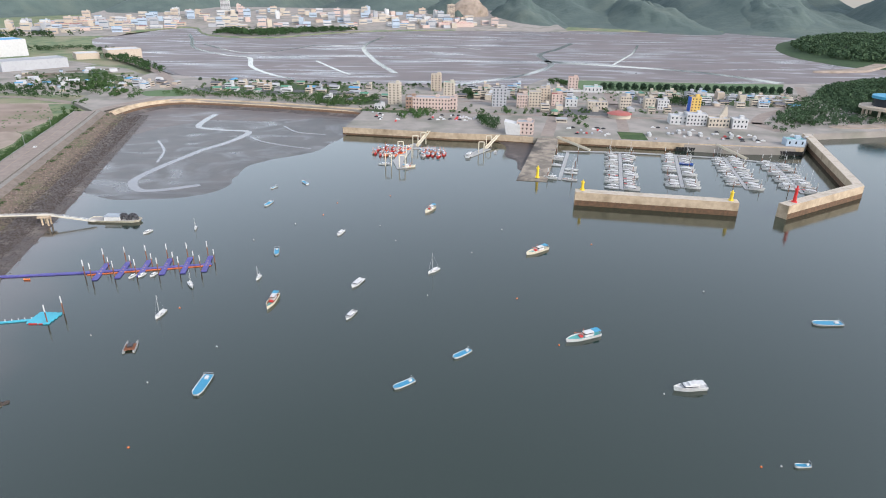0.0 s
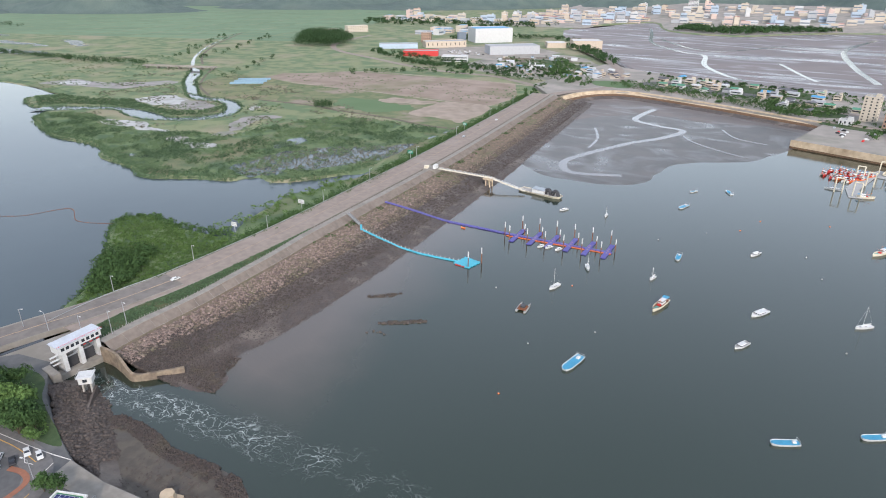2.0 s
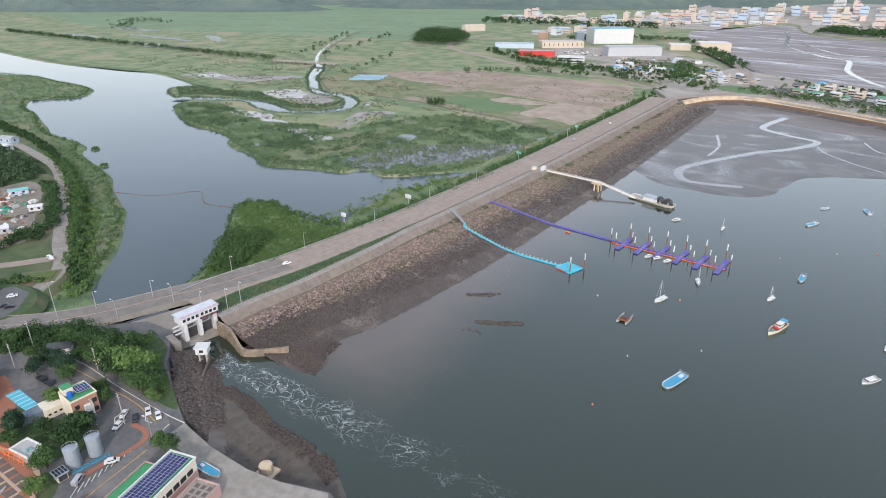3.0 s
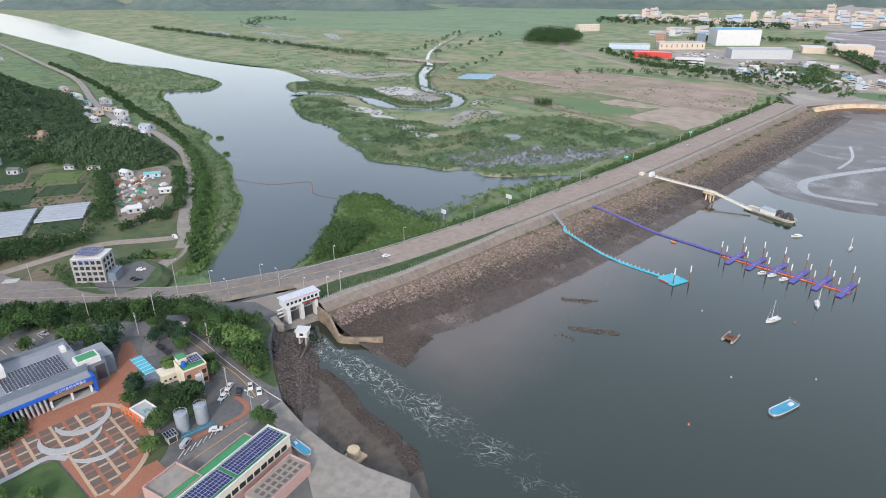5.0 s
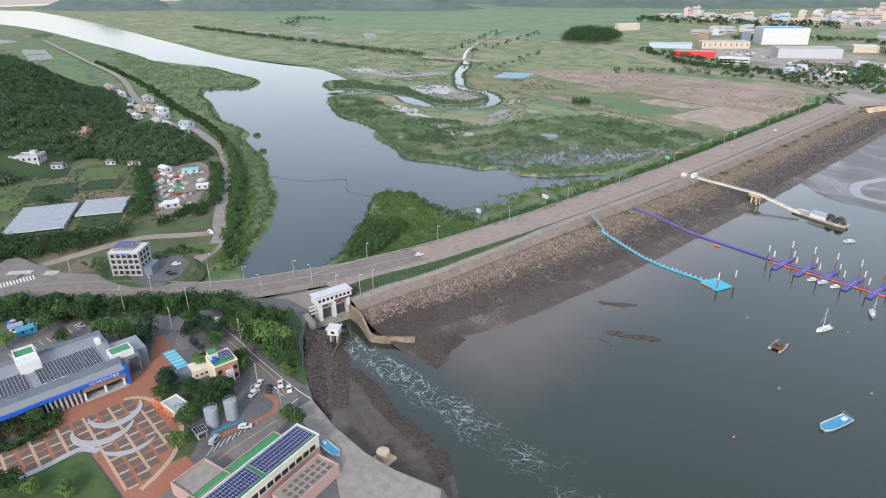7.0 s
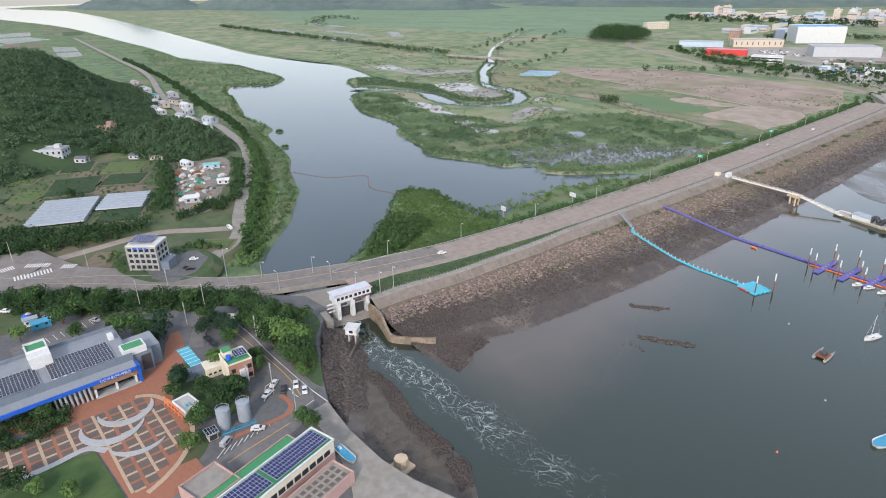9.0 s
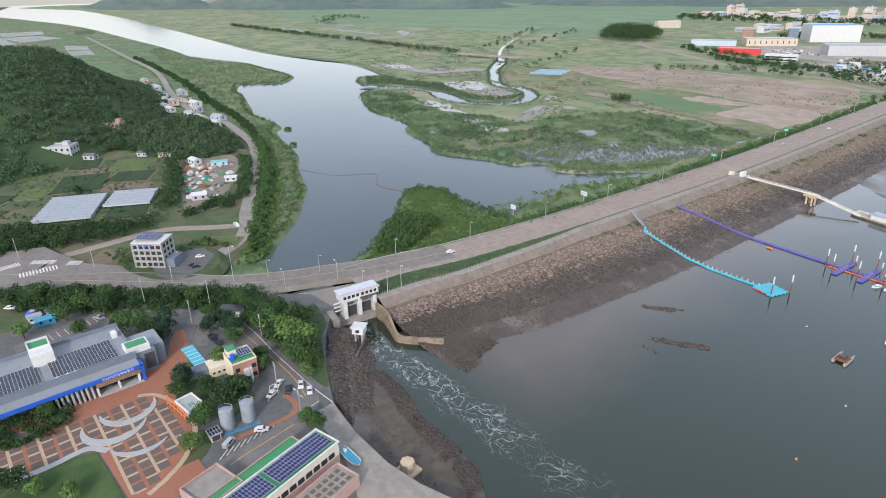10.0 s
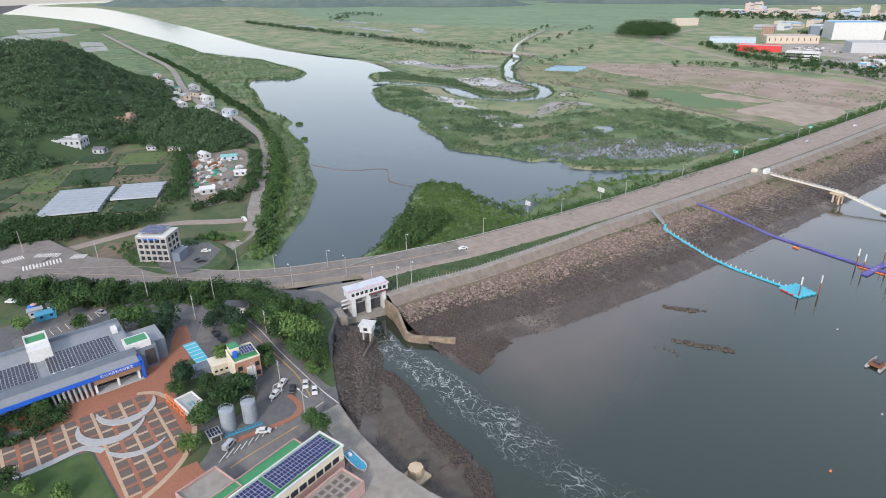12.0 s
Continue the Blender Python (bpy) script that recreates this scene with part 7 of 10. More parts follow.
cube_part("base", (-7, -5, -4, 5, 5, 1.6), M["concrete"], ab)
cube_part("gate_house", (1.0, -2.5, 1.6, 3.2, 2.5, 4.4), P["white_paint"], ab)
cube_part("shed", (-6, -4, 1.6, -3, -1, 3.6), P["cream_paint"], ab)


# ---- boats ----
def hull(bm, length, beam, height, bow=0.32, flat=False, mat=0, z0=-0.35):
    """A hull lofted from stations: pointed or blunt bow, raised sheer, and a sunk deck inside the gunwale."""
    st = []
    for k in range(9):
        t = k / 8
        w = beam / 2 * (1 if t < 1 - bow else max(1 - ((t - 1 + bow) / bow) ** (2.2 if flat else 1.7), 0.42 if flat else 0.02))
        w *= 0.86 + 0.14 * min(t * 4, 1)
        st.append((-length / 2 + length * t, w, height * (1 + 0.35 * max(t - 0.5, 0) * 2)))
    rows = []
    for x, w, h in st:
        rows.append([bm.verts.new(v) for v in ((x - 0.04 * length * (0 if x < 0 else 1), -w * 0.7, z0), (x, -w, h), (x, -w * 0.86, h), (x, -w * 0.86, h * 0.72), (x, w * 0.86, h * 0.72), (x, w * 0.86, h), (x, w, h), (x - 0.04 * length * (0 if x < 0 else 1), w * 0.7, z0))])
    for a, b in zip(rows, rows[1:]):
        for k in range(7):
            f = bm.faces.new([a[k], b[k], b[k + 1], a[k + 1]])
            f.material_index = 1 if k == 3 else 0
    for r in (rows[0][::-1], rows[-1]):
        bm.faces.new([r[0], r[1], r[6], r[7]])
    bmesh.ops.recalc_face_normals(bm, faces=bm.faces)


def boat(kind, x, y, turn, label, length=10.0, hull_mat="white_paint", deck="sky_blue", group="moored boats"):
    b = thing({"work": "work_boat", "yacht": "sailing_yacht", "cruiser": "motor_yacht", "fisher": "fishing_boat", "launch": "motor_boat", "cat": "catamaran"}[kind], x, y, 0.0, turn, label, "boat", group)
    L = length
    beam = L * {"work": 0.33, "yacht": 0.30, "cruiser": 0.31, "fisher": 0.27, "launch": 0.36, "cat": 0.16}[kind]
    H = {"work": 0.75, "yacht": 0.9, "cruiser": 1.5, "fisher": 1.25, "launch": 0.8, "cat": 0.8}[kind] * (0.8 + L / 50)
    if kind == "cat":
        for s in (-1, 1):
            bm = bmesh.new()
            hull(bm, L, beam * 0.8, H, 0.4)
            bmesh.ops.translate(bm, verts=bm.verts, vec=(0, s * L * 0.22, 0))
            part("float", bm, [P[hull_mat], P[hull_mat]], b)
        cube_part("bridge_deck", (-L * 0.35, -L * 0.22, H * 0.7, L * 0.15, L * 0.22, H + 0.25), P["rust"], b)
        cube_part("cabin", (-L * 0.2, -L * 0.12, H + 0.25, L * 0.08, L * 0.12, H + 1.2), P["dark_metal"], b, bevel=0.15)
        return b
    bm = bmesh.new()
    hull(bm, L, beam, H, 0.2 if kind == "work" else 0.42, kind == "work")
    part("hull", bm, [P[hull_mat], P[deck]], b)
    d = H * 0.72
    if kind == "work":
        bm = bmesh.new()
        for s in (-1, 1):
            rod(bm, (-L * 0.44, s * beam * 0.43, H), (-L * 0.44, s * beam * 0.43, H + 1.3), 0.06, n=5)
        rod(bm, (-L * 0.44, -beam * 0.43, H + 1.3), (-L * 0.44, beam * 0.43, H + 1.3), 0.06, n=5)
        part("gantry", bm, P["grey_metal"], b)
        cube_part("engine_box", (-L * 0.38, -beam * 0.15, d, -L * 0.24, beam * 0.15, d + 0.7), P["white_paint"], b, bevel=0.08)
        for q in (-0.05, 0.14):
            cube_part("hatch", (L * q, -beam * 0.28, d, L * (q + 0.12), beam * 0.28, d + 0.15), P[deck], b)
        cube_part("rub_rail", (-L * 0.48, -beam * 0.49, H * 0.9, L * 0.25, -beam * 0.47, H), P["white_paint"], b)
    if kind == "yacht":
        cube_part("cabin", (-L * 0.12, -beam * 0.26, d, L * 0.22, beam * 0.26, d + 0.75), P["white_paint"], b, bevel=0.18)
        for s in (-1, 1):
            cube_part("cabin_window", (-L * 0.08, s * beam * 0.262 - 0.02, d + 0.35, L * 0.14, s * beam * 0.262 + 0.02, d + 0.58), P["glass_dark"], b)
        bm = bmesh.new()
        rod(bm, (L * 0.08, 0, d), (L * 0.08, 0, L * 1.25), 0.11, 0.07, 7)
        part("mast", bm, P["white_paint"], b)
        bm = bmesh.new()
        rod(bm, (L * 0.08, 0, d + 1.4), (-L * 0.36, 0, d + 1.3), 0.16, 0.14, 7)
        part("boom", bm, P["white_paint"], b)
        bm = bmesh.new()
        rod(bm, (L * 0.47, 0, H * 1.3), (L * 0.08, 0, L * 1.2), 0.025, 0.02, 5)
        rod(bm, (-L * 0.48, 0, H), (L * 0.08, 0, L * 1.24), 0.02, n=4)
        part("stay", bm, P["white_paint"], b)
    if kind in ("cruiser", "launch"):
        top = 1.5 if kind == "cruiser" else 0.9
        cube_part("cabin", (-L * 0.25, -beam * 0.36, d, L * 0.2, beam * 0.36, d + top), P["white_paint"], b, bevel=0.3)
        cube_part("windscreen", (-L * 0.2, -beam * 0.365, d + top * 0.45, L * 0.205, beam * 0.365, d + top * 0.72), P["glass_dark"], b, bevel=0.02)
        if kind == "cruiser":
            cube_part("flybridge", (-L * 0.28, -beam * 0.33, d + top, L * 0.06, beam * 0.33, d + top + 0.5), P["white_paint"], b, bevel=0.15)
            cube_part("hardtop", (-L * 0.42, -beam * 0.36, d + top + 0.3, -L * 0.1, beam * 0.36, d + top + 0.42), P["white_paint"], b)
            bm = bmesh.new()
            rod(bm, (-L * 0.1, 0, d + top + 0.5), (-L * 0.14, 0, d + top + 2.6), 0.08, 0.03, 6)
            box(bm, -L * 0.13, -0.7, d + top + 1.2, -L * 0.1, 0.7, d + top + 1.4)
            part("radar_mast", bm, P["white_paint"], b)
        else:
            bm = bmesh.new()
            rod(bm, (-L * 0.5, 0, 0.1), (-L * 0.5, 0, H + 0.5), 0.18, 0.22, 7)
            part("outboard", bm, P["dark_metal"], b)
    if kind == "fisher":
        cube_part("wheelhouse", (-L * 0.28, -beam * 0.28, d, -L * 0.02, beam * 0.28, d + 2.1), P["white_paint"], b, bevel=0.12)
        cube_part("window_band", (-L * 0.26, -beam * 0.285, d + 1.3, -L * 0.015, beam * 0.285, d + 1.75), P["glass_dark"], b)
        cube_part("awning", (-L * 0.48, -beam * 0.36, d + 1.9, -L * 0.29, beam * 0.36, d + 2.0), P["sky_blue"], b, "blue tarpaulin awning")
        for s in (-1, 1):
            bm = bmesh.new()
            rod(bm, (-L * 0.46, s * beam * 0.33, d), (-L * 0.46, s * beam * 0.33, d + 1.9), 0.05, n=5)
            part("awning_post", bm, P["grey_metal"], b)
        bm = bmesh.new()
        rod(bm, (L * 0.0, 0, d), (L * 0.0, 0, d + 4.6), 0.09, 0.05, 6)
        rod(bm, (L * 0.0, 0, d + 1.6), (L * 0.3, 0, d + 3.4), 0.07, 0.05, 6)
        part("derrick", bm, P["orange_paint"], b)
        cube_part("winch", (L * 0.02, -beam * 0.2, d, L * 0.1, beam * 0.2, d + 0.8), P["red_paint"], b, bevel=0.1)
        for q in (0.16, 0.28):
            cube_part("hatch", (L * q, -beam * 0.2, d, L * (q + 0.08), beam * 0.2, d + 0.25), P["teal_roof"], b)
    return b


boat("work", -83.5, 210.4, 264, "large blue-decked work boat with white gunwale", 14.0)
boat("work", -3.4, 209.0, 215, "blue work boat with weathered grey gunwale", 10.0)
boat("work", 21.7, 230.5, 219, "bright blue flat work boat on its mooring", 10.0)
boat("work", 200.6, 252.9, 179, "pale blue-decked work boat", 14.5)
boat("work", 132.3, 158.8, 180, "small blue open boat", 5.5)
boat("work", -102.9, 429.9, 256, "pale blue open work boat", 11.0)
boat("work", -80.1, 342.7, 278, "bright blue square-ended work boat", 9.5)
boat("work", -106.7, 467.8, 243, "small blue-grey work boat", 7.0)
boat("work", -84.6, 480.4, 123, "small grey open boat", 9.5)
boat("cruiser", 111.6, 203.0, 184, "white flybridge motor yacht at anchor", 14.0, deck="white_paint")
boat("fisher", 78.1, 242.7, 201, "white fishing boat with blue awning and red winch", 18.5, "white_paint", "teal_roof")
boat("fisher", 75.4, 341.8, 214, "white fishing boat with rusty waterline and blue awning", 17.5, "cream_paint", "cream_paint")
boat("fisher", -70.2, 280.0, 263, "weathered brown-decked fishing boat", 15.5, "cream_paint", "rust")
boat("fisher", 12.9, 416.3, 240, "small cream fishing boat", 14.0, "cream_paint", "cream_paint")
boat("launch", -29.3, 300.5, 246, "white cabin motor boat", 12.0, deck="white_paint")
boat("launch", -29.8, 265.8, 248, "white cabin motor boat with grey deck", 9.5, deck="stone_grey")
boat("launch", -45.6, 373.0, 252, "white motor boat under cover", 9.5, deck="white_paint")
boat("launch", -167.5, 375.4, 243, "small white open speedboat", 7.0, deck="white_paint")
boat("yacht", 12.1, 315.1, 226, "white sailing yacht with tall bare mast", 9.0, deck="white_paint")
boat("yacht", -139.5, 381.6, 279, "small white sailing yacht", 6.0, deck="white_paint")
boat("yacht", -83.1, 307.8, 259, "small white sailing yacht with bare mast", 6.0, deck="white_paint")
boat("yacht", -120.8, 268.2, 261, "white sailing yacht with furled sail", 9.0, deck="white_paint")
boat("yacht", -116.4, 299.5, 300, "white sailing yacht beside the violet dock", 8.0, deck="white_paint")
boat("cat", -123.1, 239.6, 100, "grey catamaran with brown deck", 9.5, "stone_grey")
for x, y in ((-151, 310.5), (-146.5, 312), (-140.5, 312.5)):
    boat("launch", x, y, 250, "small white boat berthed at the violet dock", 5.5, deck="white_paint")
# ferry barge
fb = thing("ferry_barge", -196, 396.5, 0, -3, "grey ferry barge with shelters at the pier head", "barge")
bm = bmesh.new()
hull(bm, 34, 9, 1.4, 0.08, True)
part("hull", bm, [P["cream_paint"], P["pole_concrete"]], fb)
cube_part("shelter", (-6, -3, 1.0, 4, 3, 3.8), P["white_paint"], fb)
cube_part("shelter_roof", (-6.5, -3.4, 3.8, 4.5, 3.4, 4.0), P["film_grey"], fb)
for x in (6, 12):
    bm = bmesh.new()
    for k in range(6):
        a, c = math.pi * k / 6, math.pi * (k + 1) / 6
        rod(bm, (x + 2.4 * math.cos(a), 0, 1.0 + 3.6 * math.sin(a)), (x + 2.4 * math.cos(c), 0, 1.0 + 3.6 * math.sin(c)), 1.4, n=8)
    part("canopy", bm, P["dark_metal"], fb, "dark round canopy")
# small buoys
for k, (x, y, tone) in enumerate(((-145, 250, 0), (-86, 239, 0), (-106, 213, 0), (-98, 362, 0), (-21, 386, 0), (-10, 360, 0), (36, 341, 0), (59, 378, 0), (-77, 390, 0), (155, 288, 0), (100, 200, 0), (125, 159, 0), (-114, 275, 1), (-98, 175, 1), (54, 282, 1), (66, 237, 1), (112, 353, 1), (118, 159, 1), (-54, 432, 1), (-61, 407, 1), (-16, 448, 1), (8, 286, 0))):
    bu = thing("buoy", x, y, 0.0, 0, "small round mooring buoy on the water", "buoy", "mooring buoys")
    bm = bmesh.new()
    bmesh.ops.create_icosphere(bm, subdivisions=2, radius=0.42, matrix=Matrix.Translation((0, 0, 0.12)) @ Matrix.Diagonal((1, 1, 0.8, 1)))
    part("float", bm, P["orange_paint" if tone else "stone_grey"], bu)
    bm = bmesh.new()
    rod(bm, (0, 0, 0.4), (0, 0, 0.9), 0.06, n=5)
    part("ring", bm, P["grey_metal"], bu)

# ---- marina ----
FINGERS = [((149.9, 578), (122.1, 489.4)), ((199.4, 574.4), (166.1, 463.7)), ((251.3, 568.8), (217.3, 468.2)), ((295.5, 563.1), (268.1, 463.9)), ((331.7, 543.5), (307.9, 453.8))]
mp = thing("marina_pontoon", 0, 0, 0, 0, "grey timber marina pontoons with finger berths", "pontoon")
dock_run(mp, [(146, 583, 0.1), (202, 579, 0.1), (254, 569, 0.1), (303, 556, 0.1), (334, 540, 0.1)], 3.0, P["stone_grey"], "walkway", 6.0, key="marina")
kit = {}
rng = random.Random(7)
for f, (a, b) in enumerate(FINGERS):
    a, b = Vector(a), Vector(b)
    dock_run(mp, [(*a, 0.1), (*b, 0.1)], 3.0, P["stone_grey"], "walkway", 6.0, key="marina")
    d = (b - a).normalized()
    n = Vector((-d.y, d.x))
    ang = math.degrees(math.atan2(n.y, n.x))
    count = (9, 16, 14, 13, 13)[f]
    for k in range(count):
        q = a.lerp(b, (k + 0.8) / count)
        if k % 4 == 0:
            for s in (-1, 1):
                pile(mp, q.x + n.x * s * 10, q.y + n.y * s * 10, 9)
        for s in (-1, 1):
            if rng.random() < (0.45 if f == 0 else 0.1):
                continue
            kind, L, deck, hm, lab = rng.choice((("yacht", 11.5, "white_paint", "white_paint", "white sailing yacht in its marina berth"), ("yacht", 12.5, "wood_brown", "white_paint", "white sailing yacht with timber deck in its berth"), ("cruiser", 12.5, "white_paint", "white_paint", "white motor yacht in its marina berth"),
                                                 ("launch", 9.5, "white_paint", "white_paint", "white motor boat in its marina berth"), ("cruiser", 11.5, "stone_grey", "white_paint", "white motor yacht with grey deck in its berth"), ("launch", 10, "red_paint", "white_paint", "white motor boat with red deck in its berth"),
                                                 ("cruiser", 12, "cream_paint", "white_paint", "white motor yacht with cream deck in its berth")))
            if f == 2 and k == 3 and s > 0:
                kind, L, deck, hm, lab = "yacht", 12, "white_paint", "blue_paint", "blue-hulled sailing yacht in its marina berth"
            x, y = q.x + n.x * s * (2.0 + L / 2), q.y + n.y * s * (2.0 + L / 2)
            turn = ang + (180 if s < 0 else 0) + rng.uniform(-3, 3)
            if (kind, L) in kit:
                copy_thing(kit[(kind, L)], pose(x, y, 0, 0, 0, turn))
            else:
                kit[(kind, L)] = boat(kind, x, y, turn, lab, L, hm, deck, "boats in the marina")


def beacon(x, y, z, h, mat, label):
    b = thing("harbour_beacon", x, y, z, 0, label, "beacon", "harbour beacons")
    bm = bmesh.new()
    rod(bm, (0, 0, 0), (0, 0, 0.8), 2.0, 1.9, 16)
    part("base", bm, P[mat], b)
    bm = bmesh.new()
    rod(bm, (0, 0, 0.8), (0, 0, h * 0.78), 1.25, 1.0, 16)
    part("tower", bm, P[mat], b)
    bm = bmesh.new()
    rod(bm, (0, 0, h * 0.78), (0, 0, h * 0.82), 1.6, n=16)
    part("gallery", bm, P[mat], b)
    bm = bmesh.new()
    rod(bm, (0, 0, h * 0.82), (0, 0, h), 0.7, 0.5, 12)
    part("lantern", bm, P[mat], b)


before = set(scene.objects)
beacon(129.5, 446.0, 5.6, 7.5, "yellow_paint", "yellow harbour beacon on the breakwater")
beacon(233.2, 421.2, 5.6, 7.5, "yellow_paint", "yellow harbour beacon on the breakwater's end")
beacon(278.6, 417.4, 5.6, 12, "red_paint", "tall red harbour beacon on the breakwater")
lift_to_quay(set(scene.objects) - before, WALL_RISE)
before = set(scene.objects)
# boxes of the quay wall: black blocks for the shade in the fender openings along the marina quay
qw = thing("quay_openings", 0, 0, 0, 0, "row of black boxes for the shade in the marina quay wall's openings", "quay wall")
for k in range(44):
    t = k / 43
    piece("opening", "quay_shade_box", (2.3, 0.9, 3.4), P["rubber"], qw, 262 + 116 * t, 591.5 - 17.9 * t, -0.6, -8.8)
qs = thing("quay_stain", 0, 0, 0, 0, "brown tide-stained foot of the quay wall", "quay wall")
for (x0, y0), (x1, y1) in (((-72, 656.6), (-16, 644.6)), ((-16, 644.6), (42, 630.6)), ((42, 630.6), (88, 625.6)), ((88, 625.6), (123, 615.6)), ((148, 618.4), (210, 603.6)), ((210, 603.6), (263, 592.6)), ((263, 592.6), (380, 574.6))):
    L = math.hypot(x1 - x0, y1 - y0)
    ang = math.degrees(math.atan2(y1 - y0, x1 - x0))
    cx, cy = (x0 + x1) / 2, (y0 + y1) / 2
    piece("tide_face", ("tf", round(L)), (L, 0.9, 7.6), M["tide"], qs, cx, cy, -7.0, ang)
    piece("upper_face", ("uf", round(L)), (L, 0.7, 5.9), M["quay"], qs, cx, cy, 0.605, ang)
lift_to_quay(set(scene.objects) - before)
bm = bmesh.new()
top = [bm.verts.new(v) for v in ((127, 612, 6.55), (147, 610, 6.55), (110.5, 484, 0.5), (86, 488, 0.3))]
low = [bm.verts.new((v.co.x, v.co.y, -2)) for v in top]
bm.faces.new(top[::-1])
for k in range(4):
    bm.faces.new([top[k], top[(k + 1) % 4], low[(k + 1) % 4], low[k]])
bmesh.ops.recalc_face_normals(bm, faces=bm.faces)
M["slip"] = surface("silted_slipway", (0.30, 0.255, 0.20), (0.17, 0.148, 0.12), scale=0.12, rough=0.8, third=(0.075, 0.066, 0.058), big=0.03, spread=0.3, bump=0.05)
tagged(obj("slipway", bm, M["slip"]), "long sloping concrete slipway into the harbour", "slipway", kind="structure")
slab("slip_mud", [(90, 635), (128, 632), (106, 540), (95, 520), (98, 548), (90, 566), (96, 600)], 0.8, M["darkmud"], skirt=5, drop=1.6, label="stony mud bank beside the slipway", category="mudflat")
beacon(104, 492, 1.4, 10, "yellow_paint", "yellow beacon at the slipway's foot")
# gangways and fishing pontoons
gw2 = thing("fishing_pontoon", 0, 0, 0, 0, "concrete fishing pontoon with steel portal frames", "pontoon")
dock_run(gw2, [(6, 610, 0.1), (-4, 590, 0.1), (-12, 545, 0.1), (-8, 522, 0.1)], 9, P["stone_grey"], "float_deck", key="fp")
dock_run(gw2, [(-4, 592, 0.1), (24, 592, 0.1)], 7, P["stone_grey"], "float_deck", key="fp2")
dock_run(gw2, [(52, 562, 0.1), (74, 592, 0.1)], 8, P["stone_grey"], "float_deck", key="fp3")
for x, y in ((-20, 530), (-8, 525), (-2, 560), (-10, 575), (4, 600), (12, 612), (66, 575), (76, 600)):
    bm = bmesh.new()
    for s in (-2.5, 2.5):
        rod(bm, (x + s, y, -2), (x + s, y, 11), 0.45, n=8)
    rod(bm, (x - 2.5, y, 11), (x + 2.5, y, 11), 0.45, n=8)
    part("portal_frame", bm, P["cream_paint"], gw2)
for a, b in (((18.4, 637, 6.6), (5.5, 596, 1.2)), ((88, 620, 6.6), (72, 588, 1.2)), ((146.5, 612, 6.6), (172, 582, 1.2)), ((297, 584, 6.6), (312, 552, 1.2))):
    g = thing("gangway", *a[:2], 0, 0, "pale steel gangway down to the pontoon", "gangway", "gangways")
    va, vb = Vector((0, 0, a[2])), Vector((b[0] - a[0], b[1] - a[1], b[2]))
    m = Matrix.Translation((va + vb) / 2) @ (vb - va).to_track_quat("X", "Z").to_matrix().to_4x4()
    for nm, off, dims in (("deck", (0, 0, 0), (2.6, 0.3)), ("side_truss", (0, 1.3, 0.8), (0.2, 1.5)), ("side_truss", (0, -1.3, 0.8), (0.2, 1.5))):
        bm = bmesh.new()
        bmesh.ops.create_cube(bm, size=1, matrix=m @ Matrix.Translation(off) @ Matrix.Diagonal(((vb - va).length, *dims, 1)))
        part(nm, bm, P["cream_paint"], g)
kit2 = {}
for k in range(40):
    row, col = k // 7, k % 7
    if k < 24:
        x, y, turn = -36 + 3.3 * (k % 8) + 5 * (k // 8), 572 + 11 * (k // 8) - 1.2 * (k % 8), 250
    else:
        x, y, turn = 9 + 3.0 * ((k - 24) % 8), 566 + 12 * ((k - 24) // 8) + 1.5 * (k % 3), 75
    x, y, turn = x + rng.uniform(-1.2, 1.2), y + rng.uniform(-2.5, 2.5), turn + rng.uniform(-14, 14)
    hm, dk = rng.choice((("orange_paint", "orange_paint"), ("red_paint", "cream_paint"), ("white_paint", "orange_paint"), ("white_paint", "cream_paint"), ("white_paint", "sky_blue"), ("red_paint", "orange_paint")))
    if (hm, dk) in kit2:
        copy_thing(kit2[(hm, dk)], pose(x, y, 0, 0, 0, turn + rng.uniform(-6, 6)))
    else:
        kit2[(hm, dk)] = boat("fisher", x, y, turn, "small crowded fishing boat with bright hull", 9.5, hm, dk, "fishing boats at the pontoon")
ashore = boat("work", -158, 53.8, 13, "blue open boat laid up beside the hall", 9.5, group="boats laid up ashore")
ashore.matrix_basis = pose(-158, 53.8, G + 0.45, 0, 0, 13)
piece("keel_block", "ashore_block", (5.0, 1.2, 0.5), P["wood_brown"], ashore, 0, 0, -0.45)
boat("cruiser", 54, 566, 70, "white patrol boat at the pontoon", 16, deck="stone_grey")
boat("launch", 80, 578, 80, "white motor boat at the pontoon", 9, deck="stone_grey")
boat("fisher", -2, 527, 20, "rusty brown fishing boat at the pontoon's end", 12, "cream_paint", "rust")
boat("launch", -24, 536, 190, "white launch with dark cabin", 11, deck="stone_grey")


# ---- town ----
WALLS = {k: paint("wall_" + k, c, 0.75) for k, c in (("white", (0.54, 0.54, 0.53)), ("cream", (0.52, 0.46, 0.37)), ("beige", (0.50, 0.42, 0.33)), ("grey", (0.40, 0.41, 0.42)), ("rose", (0.56, 0.44, 0.38)), ("brown", (0.33, 0.22, 0.16)), ("yellow", (0.66, 0.45, 0.12)), ("red", (0.52, 0.05, 0.045)),
                                                     ("pale_blue", (0.40, 0.48, 0.56)))}
ROOFS = {k: paint("roof_" + k, c, 0.7) for k, c in (("grey", (0.34, 0.35, 0.36)), ("green", (0.10, 0.26, 0.17)), ("blue", (0.10, 0.30, 0.50)), ("red", (0.36, 0.11, 0.09)), ("pale", (0.52, 0.53, 0.54)), ("dark", (0.12, 0.12, 0.13)), ("teal", (0.16, 0.40, 0.38)), ("pale_blue", (0.22, 0.34, 0.43)))}


